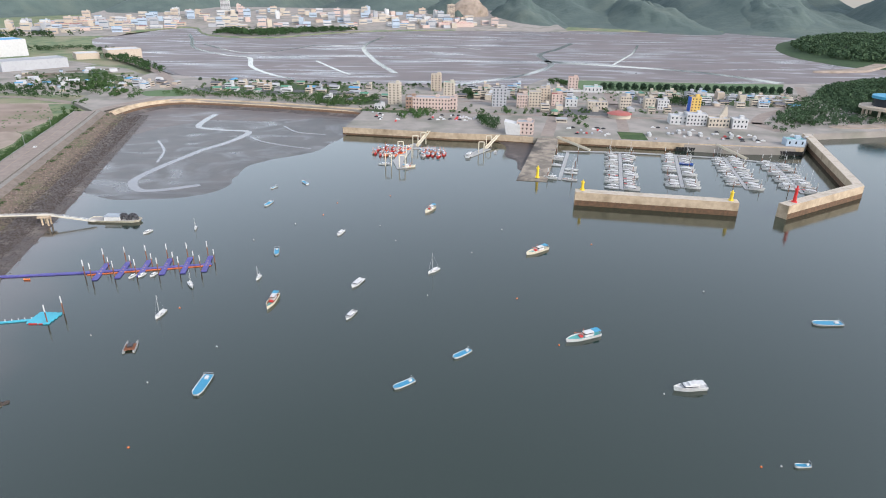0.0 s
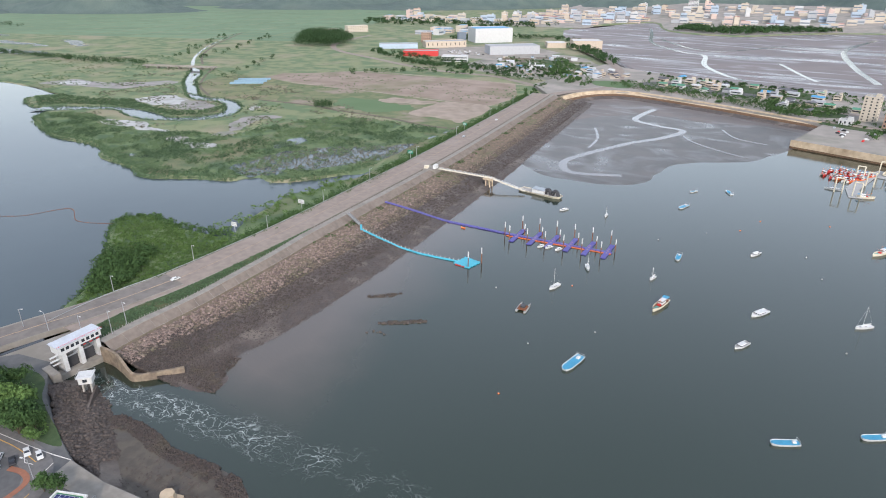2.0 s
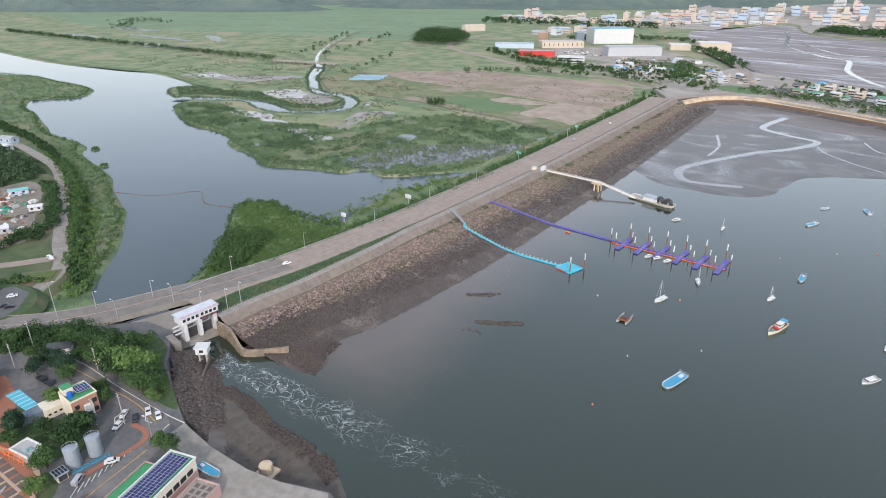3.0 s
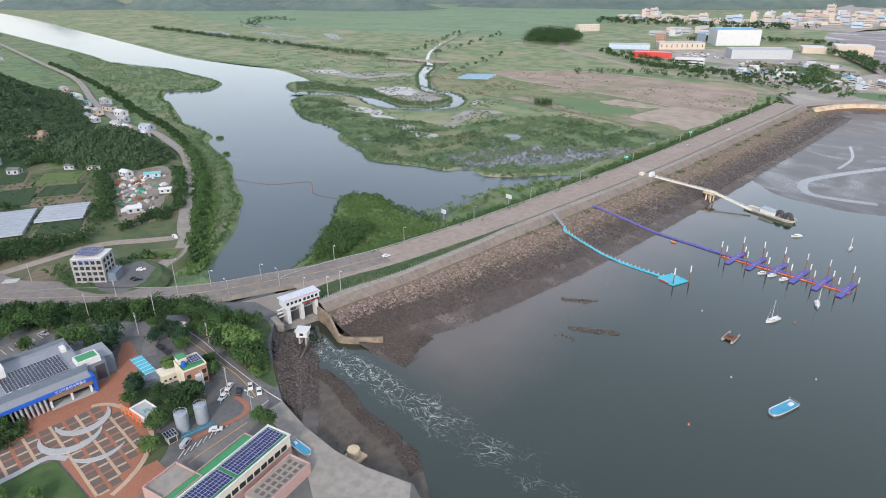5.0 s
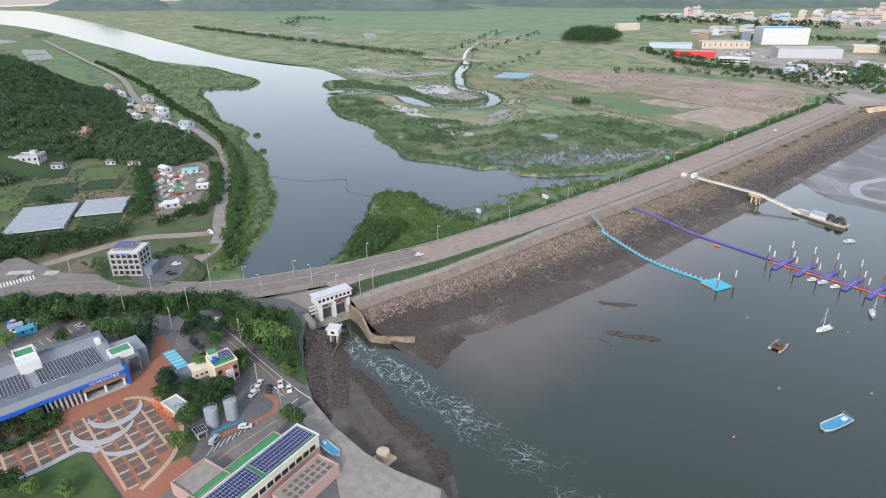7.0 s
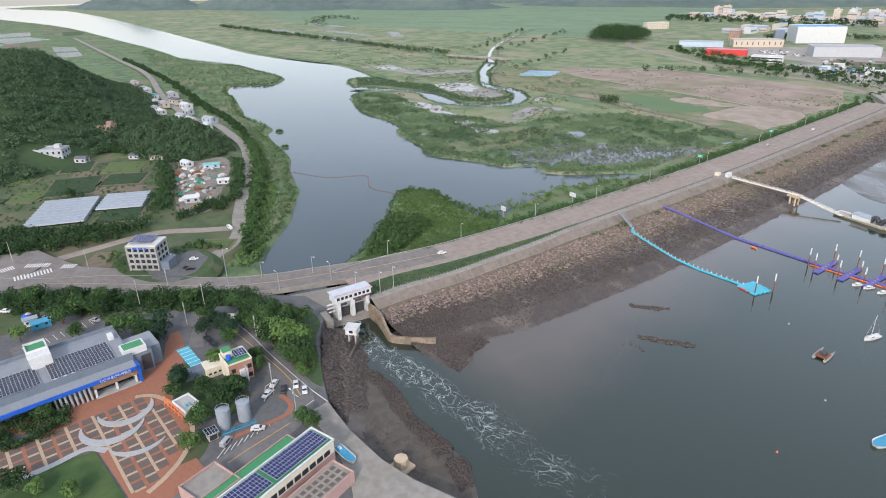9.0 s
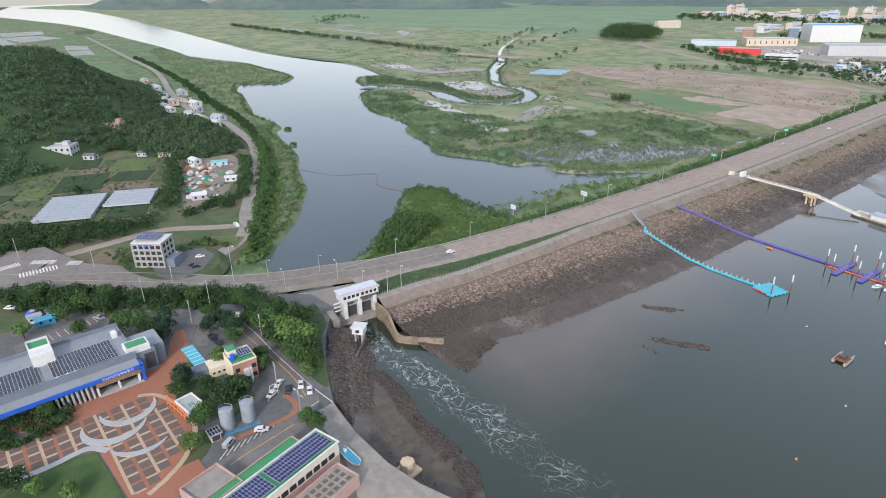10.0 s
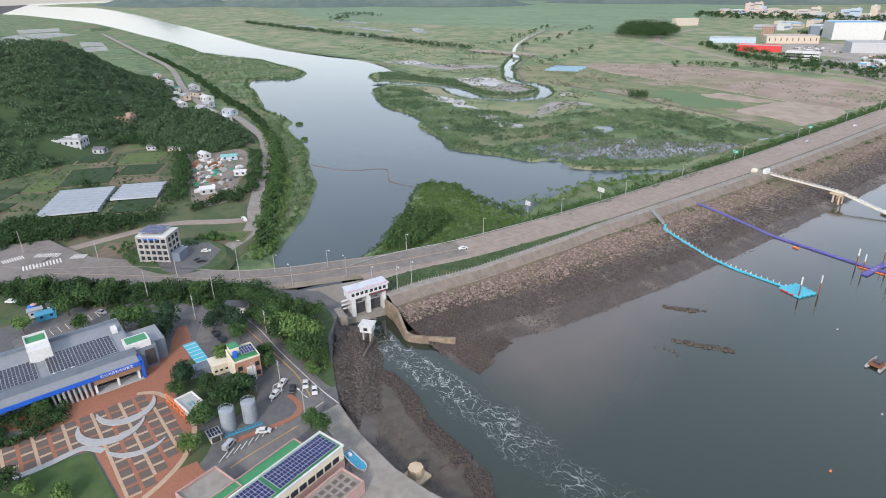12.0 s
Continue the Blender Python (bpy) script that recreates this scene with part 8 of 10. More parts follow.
def building(name, x, y, z, turn, w, d, h, wall, roof, label, floors=0, cols=0, group="", stair=True, gable=False, band=False, rim=True, pitch=0.22):
    b = thing(name, x, y, z, turn, label, "building", group)
    cube_part("wall", (-w / 2, -d / 2, -3.2 if name == "house" and w in (16, 22) else -0.8, w / 2, d / 2, h), WALLS[wall], b)
    if gable:
        bm = bmesh.new()
        e, r = 0.4, min(w, d) * pitch
        a = [bm.verts.new(v) for v in ((-w / 2 - e, -d / 2 - e, h), (w / 2 + e, -d / 2 - e, h), (w / 2 + e, d / 2 + e, h), (-w / 2 - e, d / 2 + e, h), (-w / 2 - e, 0, h + r), (w / 2 + e, 0, h + r))]
        for f in ((0, 1, 5, 4), (2, 3, 4, 5), (1, 2, 5), (3, 0, 4), (0, 3, 2, 1)):
            bm.faces.new([a[i] for i in f])
        part("roof", bm, ROOFS[roof], b)
    else:
        cube_part("roof", (-w / 2 + 0.25, -d / 2 + 0.25, h, w / 2 - 0.25, d / 2 - 0.25, h + 0.06), ROOFS[roof], b)
        bm = bmesh.new()
        for q in () if not rim else ((-w / 2, -d / 2, h, w / 2, -d / 2 + 0.25, h + 0.9), (-w / 2, d / 2 - 0.25, h, w / 2, d / 2, h + 0.9), (-w / 2, -d / 2 + 0.25, h, -w / 2 + 0.25, d / 2 - 0.25, h + 0.9), (w / 2 - 0.25, -d / 2 + 0.25, h, w / 2, d / 2 - 0.25, h + 0.9)):
            box(bm, *q)
        if rim:
            part("parapet", bm, WALLS[wall], b)
        if stair:
            cube_part("stair_house", (w * 0.08, d * 0.05, h + 0.06, w * 0.08 + min(4.5, w * 0.4), d * 0.05 + min(4.5, d * 0.4), h + 3.0), WALLS[wall], b)
    if floors:
        fh = h / floors
        for k in range(floors):
            if band:
                piece("window_band", ("band", round(w, 1), round(fh, 1), name), (w - 1.2, 0.16, fh * (0.22 if name == "far_building" else 0.36)), P["blue_grey" if name == "far_building" else "glass_dark"], b, 0, -d / 2 - 0.03, fh * (k + 0.36))
            else:
                for j in range(cols):
                    piece("window", ("tw", round(fh * 0.45, 1)), (1.5, 0.16, round(fh * 0.45, 1)), P["glass_dark"], b, -w / 2 + w * (j + 0.5) / cols, -d / 2 - 0.03, fh * (k + 0.35))
                for j in range(max(cols - 2, 1)):
                    piece("window", ("tw", round(fh * 0.45, 1)), (1.5, 0.16, round(fh * 0.45, 1)), P["glass_dark"], b, w / 2 + 0.03, -d / 2 + d * (j + 0.5) / max(cols - 2, 1), fh * (k + 0.35), 90)
    return b


T = 5.6
before = set(scene.objects)
# named buildings
for args in (("tower_block", -20.5, 800, T, -8, 15, 13, 25, "cream", "grey", "slim cream tower block", 8, 3), ("tower_block", 49, 812, T, -8, 14, 13, 25, "cream", "teal", "cream tower block with teal base", 8, 3), ("tower_block", 36, 905, T, -8, 14, 12, 22, "beige", "grey", "beige apartment tower near the shore", 7, 3),
             ("office_block", 26, 772, T, -8, 46, 20, 13, "rose", "grey", "wide pinkish school-like office block", 3, 12), ("shop_block", 0, 776, T, -8, 11, 18, 13, "brown", "grey", "brown brick end block", 3, 3), ("office_block", 52, 768, T, -8, 8, 16, 14, "rose", "grey", "reddish brick corner block", 3, 2),
             ("tower_block", 111, 790, T, -8, 18, 14, 22, "grey", "dark", "dark glazed six-storey block", 6, 4), ("shop_block", 139, 785, T, -8, 13, 14, 15, "rose", "grey", "rose shop building in the town", 4, 4), ("shop_block", 156, 790, T, -8, 15, 14, 18, "cream", "grey", "cream shop building in the town", 5, 4),
             ("shop_block", 172, 806, T, -8, 12, 12, 20, "beige", "grey", "beige narrow harbour hotel", 6, 3), ("shop_block", 186, 798, T, -8, 14, 14, 14, "rose", "red", "rose hotel with red trim", 4, 3), ("shop_block", 203, 792, T, -8, 15, 13, 9, "white", "blue", "white shop with blue roof", 2, 3),
             ("fish_hall", 118, 637, T, -14, 17, 16, 12, "rose", "grey", "pink and white fish market hall", 3, 4), ("shop_block", 240, 935, T, -8, 14, 12, 16, "rose", "red", "rose lodging with red roof", 4, 3), ("warehouse", 262, 905, T, -8, 26, 14, 7, "white", "teal", "white warehouse with teal roof", 1, 5),
             ("shop_block", 232, 775, T, -8, 24, 14, 9, "cream", "grey", "cream low row of shops", 2, 6), ("shop_block", 268, 778, T, -8, 13, 13, 15, "cream", "grey", "cream four-storey shop building", 4, 4), ("shop_block", 300, 782, T, -8, 12, 13, 12, "cream", "grey", "cream shop with roof stair", 3, 3),
             ("shop_block", 316, 778, T, -8, 14, 13, 11, "white", "grey", "white three-storey shop building", 3, 4), ("hotel", 351, 764, T, -8, 12, 12, 17, "yellow", "grey", "yellow-fronted hotel with blue side", 5, 3), ("clubhouse", 300, 690, T, -8, 18, 14, 9, "white", "pale", "white wedge-ended marina clubhouse wing", 2, 4),
             ("clubhouse", 318, 684, T, -8, 22, 14, 12, "white", "pale", "white marina clubhouse with glazed front", 3, 6), ("clubhouse", 340, 676, T, -8, 22, 13, 9, "cream", "pale", "cream marina clubhouse wing", 2, 6), ("clubhouse", 360, 668, T, -8, 16, 13, 10, "white", "pale", "white marina clubhouse end wing", 2, 4),
             ("boat_shed", 378, 590, T, -8, 18, 11, 6, "pale_blue", "teal", "pale teal boat shed on the quay", 1, 3), ("shop_block", 455, 800, T, -8, 14, 10, 8, "white", "pale", "small white harbour office", 2, 4), ("shop_block", -38, 765, T, -8, 12, 8, 5, "white", "grey", "small white quayside store", 1, 3)):
    building(*args, group="town buildings")
hs = thing("blue_facade", 344.4, 763, T, -8, "bright blue side wall panel of the hotel", "wall panel")
cube_part("panel", (-0.9, -6, 0, 0.0, 6, 17.5), P["blue_paint"], hs)
sail = thing("sail_tower", 356, 700, T, -8, "curved cream sail-shaped tower", "tower")
bm = bmesh.new()
prof = [(-5, 0), (5, 0), (5.5, 8), (5, 14), (3, 19), (0.5, 12), (-3, 6)]
a = [bm.verts.new((x, -2, z)) for x, z in prof]
b = [bm.verts.new((x, 2, z)) for x, z in prof]
bm.faces.new(a[::-1]), bm.faces.new(b)
for i in range(len(prof)):
    bm.faces.new([a[i], a[(i + 1) % len(prof)], b[(i + 1) % len(prof)], b[i]])
bmesh.ops.recalc_face_normals(bm, faces=bm.faces)
part("sail", bm, WALLS["cream"], sail)
rest = thing("round_restaurant", 244, 722, T, 0, "low round restaurant with dark red roof", "restaurant")
bm = bmesh.new()
rod(bm, (0, 0, 0), (0, 0, 4.5), 13, n=24)
part("wall", bm, WALLS["cream"], rest)
bm = bmesh.new()
rod(bm, (0, 0, 4.5), (0, 0, 6.5), 14.5, 8, 24)
part("roof", bm, ROOFS["red"], rest)
fw = thing("fish_market_front", 104, 629, T, -14, "tilted white facade wall of the fish market", "wall")
bm = bmesh.new()
a = [(-7, 0, 0), (7, 0, 0), (7, 0, 10), (-9.5, 0, 13)]
va = [bm.verts.new(v) for v in a] + [bm.verts.new((x, 14, z)) for x, _, z in a]
for f in ((0, 1, 2, 3), (7, 6, 5, 4), (0, 4, 5, 1), (1, 5, 6, 2), (2, 6, 7, 3), (3, 7, 4, 0)):
    bm.faces.new([va[i] for i in f])
bmesh.ops.recalc_face_normals(bm, faces=bm.faces)
part("facade", bm, WALLS["white"], fw)
# low houses between them
rng = random.Random(21)
low = {}
spots = []
for zone, count in (([(-300, 880), (-120, 860), (-60, 850), (-60, 930), (-300, 985)], 46), ([(60, 830), (220, 830), (230, 910), (90, 935)], 52), ([(280, 800), (500, 780), (510, 850), (290, 885)], 72), ([(150, 690), (200, 700), (205, 760), (150, 770)], 4), ([(-110, 800), (-40, 800), (-30, 850), (-110, 850)], 6),
                    ([(-420, 860), (-330, 880), (-330, 990), (-420, 1040)], 12), ([(210, 740), (330, 735), (330, 760), (215, 765)], 8)):
    p, _ = scatter(zone, count, count + 300)
    spots += [tuple(q) for q in p]
kept = []
for x, y in spots:
    if all((x - a) ** 2 + (y - b) ** 2 > 90 for a, b in kept):
        kept.append((x, y))
for k, (x, y) in enumerate(kept):
    key = (rng.choice(("white", "cream", "beige", "beige", "grey")), rng.choice(("grey", "green", "blue", "pale", "grey", "dark")), rng.choice((0, 0, 0, 1)) if x < 30 else rng.choice((0, 0, 1, 1, 2)))
    if key in low:
        copy_thing(low[key], pose(x, y, T, 0, 0, rng.choice((-8, 82)) + rng.uniform(-6, 6)))
    else:
        w, d, h = rng.uniform(8, 14), rng.uniform(7, 10), (3.6, 6.5, 9.5)[key[2]]
        low[key] = building("house", x, y, T, -8, w, d, h, key[0], key[1], "small %s house with %s roof in the town" % (key[0], key[1]), key[2] + 1, 3, "small town houses", key[2] > 0, key[2] == 0, True, False)
# streets and car parks
for pts, w, lab in (([(138, 622), (160, 700), (190, 810), (228, 930)], 13, "town street running to the quay"), ([(214, 606), (240, 700), (262, 800), (288, 930)], 12, "town side street"), ([(-60, 770), (60, 745), (150, 730), (300, 715), (400, 690)], 9, "street along the waterfront"),
                    ([(-340, 850), (-260, 850), (-100, 830), (60, 820), (220, 810), (400, 790)], 8, "street through the town"), ([(400, 650), (395, 690), (430, 740), (480, 780), (555, 870), (605, 965)], 14, "winding road round the hill"), ([(-362, 735), (-350, 780), (-325, 830), (-335, 900), (-400, 1050), (-560, 1260)], 14, "road past the harbour corner"),
                    ([(-424, 812), (-470, 832), (-520, 850), (-640, 850), (-800, 900), (-960, 960), (-1060, 1060), (-1130, 1250)], 12, "road to the factories")):
    strip("road_town", pts, w, T + 0.12 if pts[0][0] > -350 else T + 0.1 if pts[0][0] > -400 else 1.85, M["asphalt"], lab)
patch("car_park", [(10, 645), (85, 632), (92, 720), (30, 735), (0, 700)], T + 0.1, M["land"], smooth=False, label="wide gravel car park on the quay", category="car park")
patch("green_plot", [(-361, 876), (-314, 893), (-300, 845), (-344, 842)], T + 0.15, M["paddy"], label="bright green field at the harbour corner", category="field")
patch("green_plot", [(212, 612), (238, 607), (244, 640), (218, 646)], T + 0.15, M["lawn"], smooth=False, label="small green lawn plot on the quay", category="lawn")
patch("sports_field", [(254, 905), (536, 890), (596, 992), (480, 995), (240, 1018)], T + 0.15, M["paddy"], smooth=False, label="long green field behind the town", category="field")
wallw = thing("white_fence_wall", 0, 0, 0, 0, "long white boundary wall behind the town", "wall")
for k in range(30):
    t = k / 29
    piece("panel", "wall_panel", (11.2, 0.4, 3.2), WALLS["white"], wallw, 192 + 322 * t, 908 - 40 * t, T, -7.1)
for k in range(24):
    t = k / 23
    tree("pine", 282 + 262 * t, 922 - 32 * t, T - 2.5, 13, "row of conical evergreen trees", k)
car_kit = [car(P[m], lab, x, y, T + 0.1, 20, far=True) for m, lab, x, y in (("white_paint", "white car in the quay car park", 30, 700), ("silver", "silver car in the quay car park", 37, 702), ("black_car", "black car in the quay car park", 44, 704), ("red_paint", "red car in the quay car park", 51, 703))]
p, rn = scatter([(14, 700), (84, 690), (90, 716), (32, 730)], 26, 401)
p2, _ = scatter([(160, 630), (205, 622), (215, 660), (170, 670)], 18, 402)
p3, _ = scatter([(240, 612), (370, 588), (375, 640), (260, 670)], 30, 403)
p4, _ = scatter([(-55, 700), (-10, 690), (-5, 740), (-50, 745)], 14, 404)
p5, _ = scatter([(470, 800), (560, 900), (590, 950), (520, 860)], 14, 405)
for k, (x, y) in enumerate(np.concatenate([p, p2, p3, p4, p5])):
    copy_thing(car_kit[k % 4 if k % 4 < 3 or k % 8 == 3 else 0], pose(x, y, T + 0.1, 0, 0, -8 + 90 * (k % 2)))
for x, y, L, t in ((282, 640, 14, 80), (290, 632, 14, 80), (300, 628, 13, 80), (246, 628, 12, 80), (330, 620, 11, 60), (350, 612, 11, 60), (395, 620, 12, 30), (405, 612, 12, 30), (388, 608, 10, 40)):
    b = copy_thing(kit[("cruiser", 12.5)], pose(x, y, T + 0.5, 0, 0, t))
    b["label"], b["group"] = "white motor yacht laid up on the quay", "boats laid up ashore"
    piece("keel_block", "keel", (8.0, 1.2, 0.9), P["wood_brown"], b, 0, 0, -0.5)
for name, zone, count, r0, r1, leaf, kind in (("town_trees", [(-100, 770), (-150, 800), (-150, 850), (-60, 840), (-45, 790)], 60, 3, 5, 1.4, "mid"), ("town_trees", [(-10, 690), (20, 715), (30, 740), (0, 745), (-15, 715)], 26, 3, 5, 1.4, "mid"), ("town_trees", [(88, 640), (96, 690), (80, 715), (72, 690)], 30, 3, 5.5, 1.4, "dark"),
                                              ("town_trees", [(70, 850), (100, 850), (105, 885), (70, 890)], 30, 4, 6, 1.6, "dark"), ("town_trees", [(330, 800), (350, 780), (380, 790), (370, 840), (335, 840)], 34, 4, 6, 1.6, "dark"), ("town_trees", [(-330, 985), (-200, 950), (0, 940), (150, 940), (0, 950), (-200, 968)], 90, 1.5, 3, 1.4, "dark"),
                                              ("town_trees", [(190, 650), (205, 720), (150, 740), (100, 745), (60, 745), (100, 735), (180, 715)], 40, 1.5, 3.5, 1.2, "mid"), ("town_trees", [(210, 960), (240, 950), (260, 985), (220, 1010)], 26, 3, 5, 1.6, "mid"), ("town_trees", [(-330, 860), (-200, 840), (-100, 810), (-200, 860)], 50, 1.5, 3.5, 1.2, "mid"),
                                              ("corner_trees", [(-430, 860), (-370, 820), (-345, 800), (-350, 850), (-420, 960), (-520, 1080)], 90, 2, 4.5, 1.6, "mid"), ("spit_trees", [(-600, 1280), (-420, 1060), (-390, 1030), (-410, 1090), (-560, 1300)], 110, 3, 6, 1.8, "dark")):
    p, rng2 = scatter(zone, count, count + 500)
    clumps(name, p, rng2, T - 0.5, r0, r1, 60, leaf, LEAF[kind], "leafy trees between the town's houses")
for zone, count, r0, r1, kind in (([(-300, 870), (-60, 840), (60, 830), (220, 825), (520, 795), (520, 870), (290, 905), (90, 935), (-300, 985)], 420, 1.2, 3.2, "mid"), ([(-130, 790), (-60, 770), (-40, 850), (-150, 860), (-330, 900), (-330, 850)], 220, 2.0, 4.2, "mid"),
                                  ([(-60, 745), (60, 735), (160, 745), (320, 730), (330, 765), (160, 775), (-50, 790)], 120, 1.2, 2.8, "mid"), ([(396, 640), (470, 690), (520, 760), (560, 860), (530, 860), (470, 770), (400, 690)], 120, 1.5, 3.5, "dark")):
    p, rng2 = scatter(zone, count, count + 1700)
    clumps("garden_trees", p, rng2, T - 0.4, r0, r1, 64, 0.9, LEAF[kind], "garden trees and shrubs between the houses")
for pts, mat in (([(-290, 880), (-160, 862), (-150, 900), (-280, 925)], "pave"), ([(70, 840), (150, 832), (160, 870), (80, 885)], "pave"), ([(300, 815), (400, 800), (410, 850), (310, 870)], "pave"), ([(420, 800), (505, 800), (505, 840), (425, 850)], "grass"), ([(-110, 800), (-50, 795), (-45, 840), (-110, 850)], "grass"),
                 ([(-200, 910), (-90, 895), (-80, 940), (-190, 960)], "grass"), ([(-60, 752), (-6, 738), (-4, 762), (-56, 775)], "grass"), ([(160, 742), (235, 735), (238, 762), (166, 772)], "pave")):
    patch("town_plot", pts, T + 0.07, M[mat], rough=4, label="mixed yards and gardens between the houses", category="yard")
p, rng2 = scatter([(418, 690), (440, 735), (500, 800), (540, 840), (600, 900), (610, 800), (540, 740), (520, 720), (600, 712), (600, 702), (470, 676)], 330, 1811)
p = p[(p[:, 0] - 566) ** 2 + (p[:, 1] - 726) ** 2 > 30 ** 2]
clumps("shore_wood", p, rng2, T - 1.0, 3, 6, 44, 1.6, LEAF["wood"], "dense woods on the slope above the harbour mouth")
# round viewing hall at the hill's foot
vh = thing("viewing_hall", 566, 726, 5, 0, "round concrete hall with blue glazed top on columns", "hall")
for k in range(8):
    a = k * 0.785
    bm = bmesh.new()
    rod(bm, (20 * math.cos(a), 20 * math.sin(a), -2), (20 * math.cos(a), 20 * math.sin(a), 12), 1.4, n=8)
    part("column", bm, WALLS["beige"], vh)
bm = bmesh.new()
rod(bm, (0, 0, 12), (0, 0, 15), 26, n=32)
part("platform", bm, WALLS["beige"], vh)
bm = bmesh.new()
rod(bm, (6, 0, 15), (6, 0, 24), 18, n=32)
part("drum", bm, P["glass_dark"], vh)
bm = bmesh.new()
rod(bm, (6, 0, 24), (6, 0, 27), 20, n=32)
part("crown", bm, P["sky_blue"], vh)
slab("cliff_east", [(470, 668), (520, 668), (620, 684), (620, 700), (520, 684), (475, 680)], 6.5, M["palefield"], skirt=3, drop=10, rough=4, label="eroded tan cliff foot below the woods", category="cliff")
slab("mudflat_east", [(425, 640), (520, 655), (720, 700), (760, 560), (600, 520), (520, 560), (455, 570)], -5.4, M["darkmud"], skirt=14, drop=0.8, rough=10, label="dark mud beach below the wooded hill", category="mudflat")
slab("cliff_cape", [(766, 1190), (812, 1186), (889, 1212), (1005, 1310), (1080, 1420), (1000, 1340), (889, 1240), (812, 1206)], 3, M["palefield"], skirt=6, drop=9, rough=6, label="tan cliff foot of the cape", category="cliff")

lift_to_quay(set(scene.objects) - before)

# ---- factories on the plain ----
F = 2.7
fac = {}
for args in (("factory_hall", -797, 1290, F, 50, 88, 60, 30, "white", "blue", "large white shipyard hall with blue roof", 0, 0), ("factory_hall", -640, 1120, F, 46, 100, 44, 15, "grey", "grey", "long low grey factory hall", 0, 0), ("factory_hall", -762, 985, F, 33, 66, 26, 9, "red", "grey", "factory hall with red walls", 0, 0),
             ("office_block", -662, 955, F, 28, 46, 20, 9, "white", "pale", "white two-storey factory office", 2, 9, "", False, False, True), ("factory_hall", -815, 1135, F, 50, 88, 34, 12, "beige", "grey", "beige sawtooth factory hall", 1, 9), ("factory_hall", -880, 1060, F, 40, 80, 30, 8, "pale_blue", "grey", "low blue-grey factory shed", 0, 0),
             ("tower_block", -905, 1190, F, 30, 22, 20, 20, "brown", "grey", "brown apartment block among the factories", 6, 5), ("office_block", -1212, 1170, F - 0.4, 70, 70, 18, 14, "cream", "grey", "cream school building on the plain", 4, 12), ("office_block", -1215, 1290, F - 0.4, 70, 60, 18, 16, "cream", "pale", "cream apartment row on the plain", 4, 9),
             ("factory_hall", -560, 1290, F, 35, 60, 44, 16, "beige", "pale", "beige factory on the bay shore", 0, 0), ("factory_hall", -620, 1270, F, 35, 40, 40, 10, "beige", "pale", "low beige factory wing", 0, 0)):
    b = building(*args) if len(args) > 13 else building(*args, stair=False, pitch=0.1, gable=args[0] == "factory_hall" and args[10] in ("blue", "pale"))
    b["group"] = "factory buildings"
gb = thing("blue_stair_tower", -838, 1234, F, 50, "dark blue glazed stair tower of the hall", "stair tower")
cube_part("tower", (-9, -6, 0, 9, 6, 22), P["blue_grey"], gb)
patch("factory_yard", [(-720, 1000), (-620, 1010), (-560, 1180), (-680, 1260), (-790, 1150), (-840, 1020)], F + 0.1, M["land"], smooth=False, label="paved factory yards with parked cars", category="yard")
p, _ = scatter([(-740, 1040), (-680, 1030), (-650, 1060), (-740, 1120), (-780, 1080)], 32, 611)
for k, (x, y) in enumerate(p):
    copy_thing(car_kit[k % 3], pose(x, y, F + 0.1, 0, 0, 30 + 90 * (k % 2)))
for name, zone, count, r0, r1 in (("factory_trees", [(-720, 900), (-640, 905), (-560, 900), (-560, 880), (-650, 870), (-730, 885)], 60, 3, 5), ("factory_trees", [(-880, 1000), (-800, 940), (-700, 900), (-720, 890), (-880, 970)], 60, 3, 5), ("factory_trees", [(-900, 1250), (-820, 1350), (-700, 1400), (-600, 1380), (-700, 1450), (-900, 1400)], 120, 4, 7),
                                  ("plots_trees", [(-560, 880), (-450, 880), (-420, 960), (-520, 1000)], 60, 2, 4)):
    p, rng2 = scatter(zone, count, count + 700)
    clumps(name, p, rng2, F - 0.5, r0, r1, 46, 1.9, LEAF["dark"], "dark trees between the factories")
patch("allotments", [(-640, 1060), (-600, 900), (-430, 860), (-380, 900), (-370, 960), (-425, 1050), (-520, 1150), (-620, 1130)], F + 0.06, M["land"], rough=5, label="mixed yards and allotments near the harbour corner", category="yard")
rng = random.Random(77)
ALLOT = [(-620, 1050), (-590, 920), (-440, 880), (-390, 910), (-385, 960), (-440, 1040), (-520, 1120)]
p, _ = scatter(ALLOT, 26, 613)
for k, (x, y) in enumerate(p):
    w, d = rng.uniform(14, 34), rng.uniform(8, 16)
    q = Matrix.Rotation(radians(30 + rng.uniform(-8, 8)), 2)
    patch("garden_plot", [tuple(Vector((x, y)) + q @ Vector(v)) for v in ((-w, -d), (w, -d), (w, d), (-w, d))], F + 0.12 + 0.006 * k, M[("weedy", "grass", "meadow", "verge", "lawn", "soil")[k % 6]], smooth=False, label="small rectangular garden plot", category="plot")
shed_kit = {}
p, _ = scatter(ALLOT, 36, 614)
for k, (x, y) in enumerate(p):
    key = (("white", "pale"), ("grey", "blue"), ("beige", "grey"), ("pale_blue", "dark"), ("grey", "pale"))[k % 5]
    m = pose(x, y, F + 0.1, 0, 0, 30 + rng.choice((0, 90)) + rng.uniform(-12, 12))
    if key in shed_kit:
        copy_thing(shed_kit[key], m)
    else:
        shed_kit[key] = building("shed_house", x, y, F + 0.1, 30, rng.uniform(8, 15), rng.uniform(4, 7), rng.uniform(2.6, 3.8), *key, "low %s shed with %s roof among the plots" % (key[0].replace("_", " "), key[1]), 0, 0, "sheds near the harbour corner", False, True)
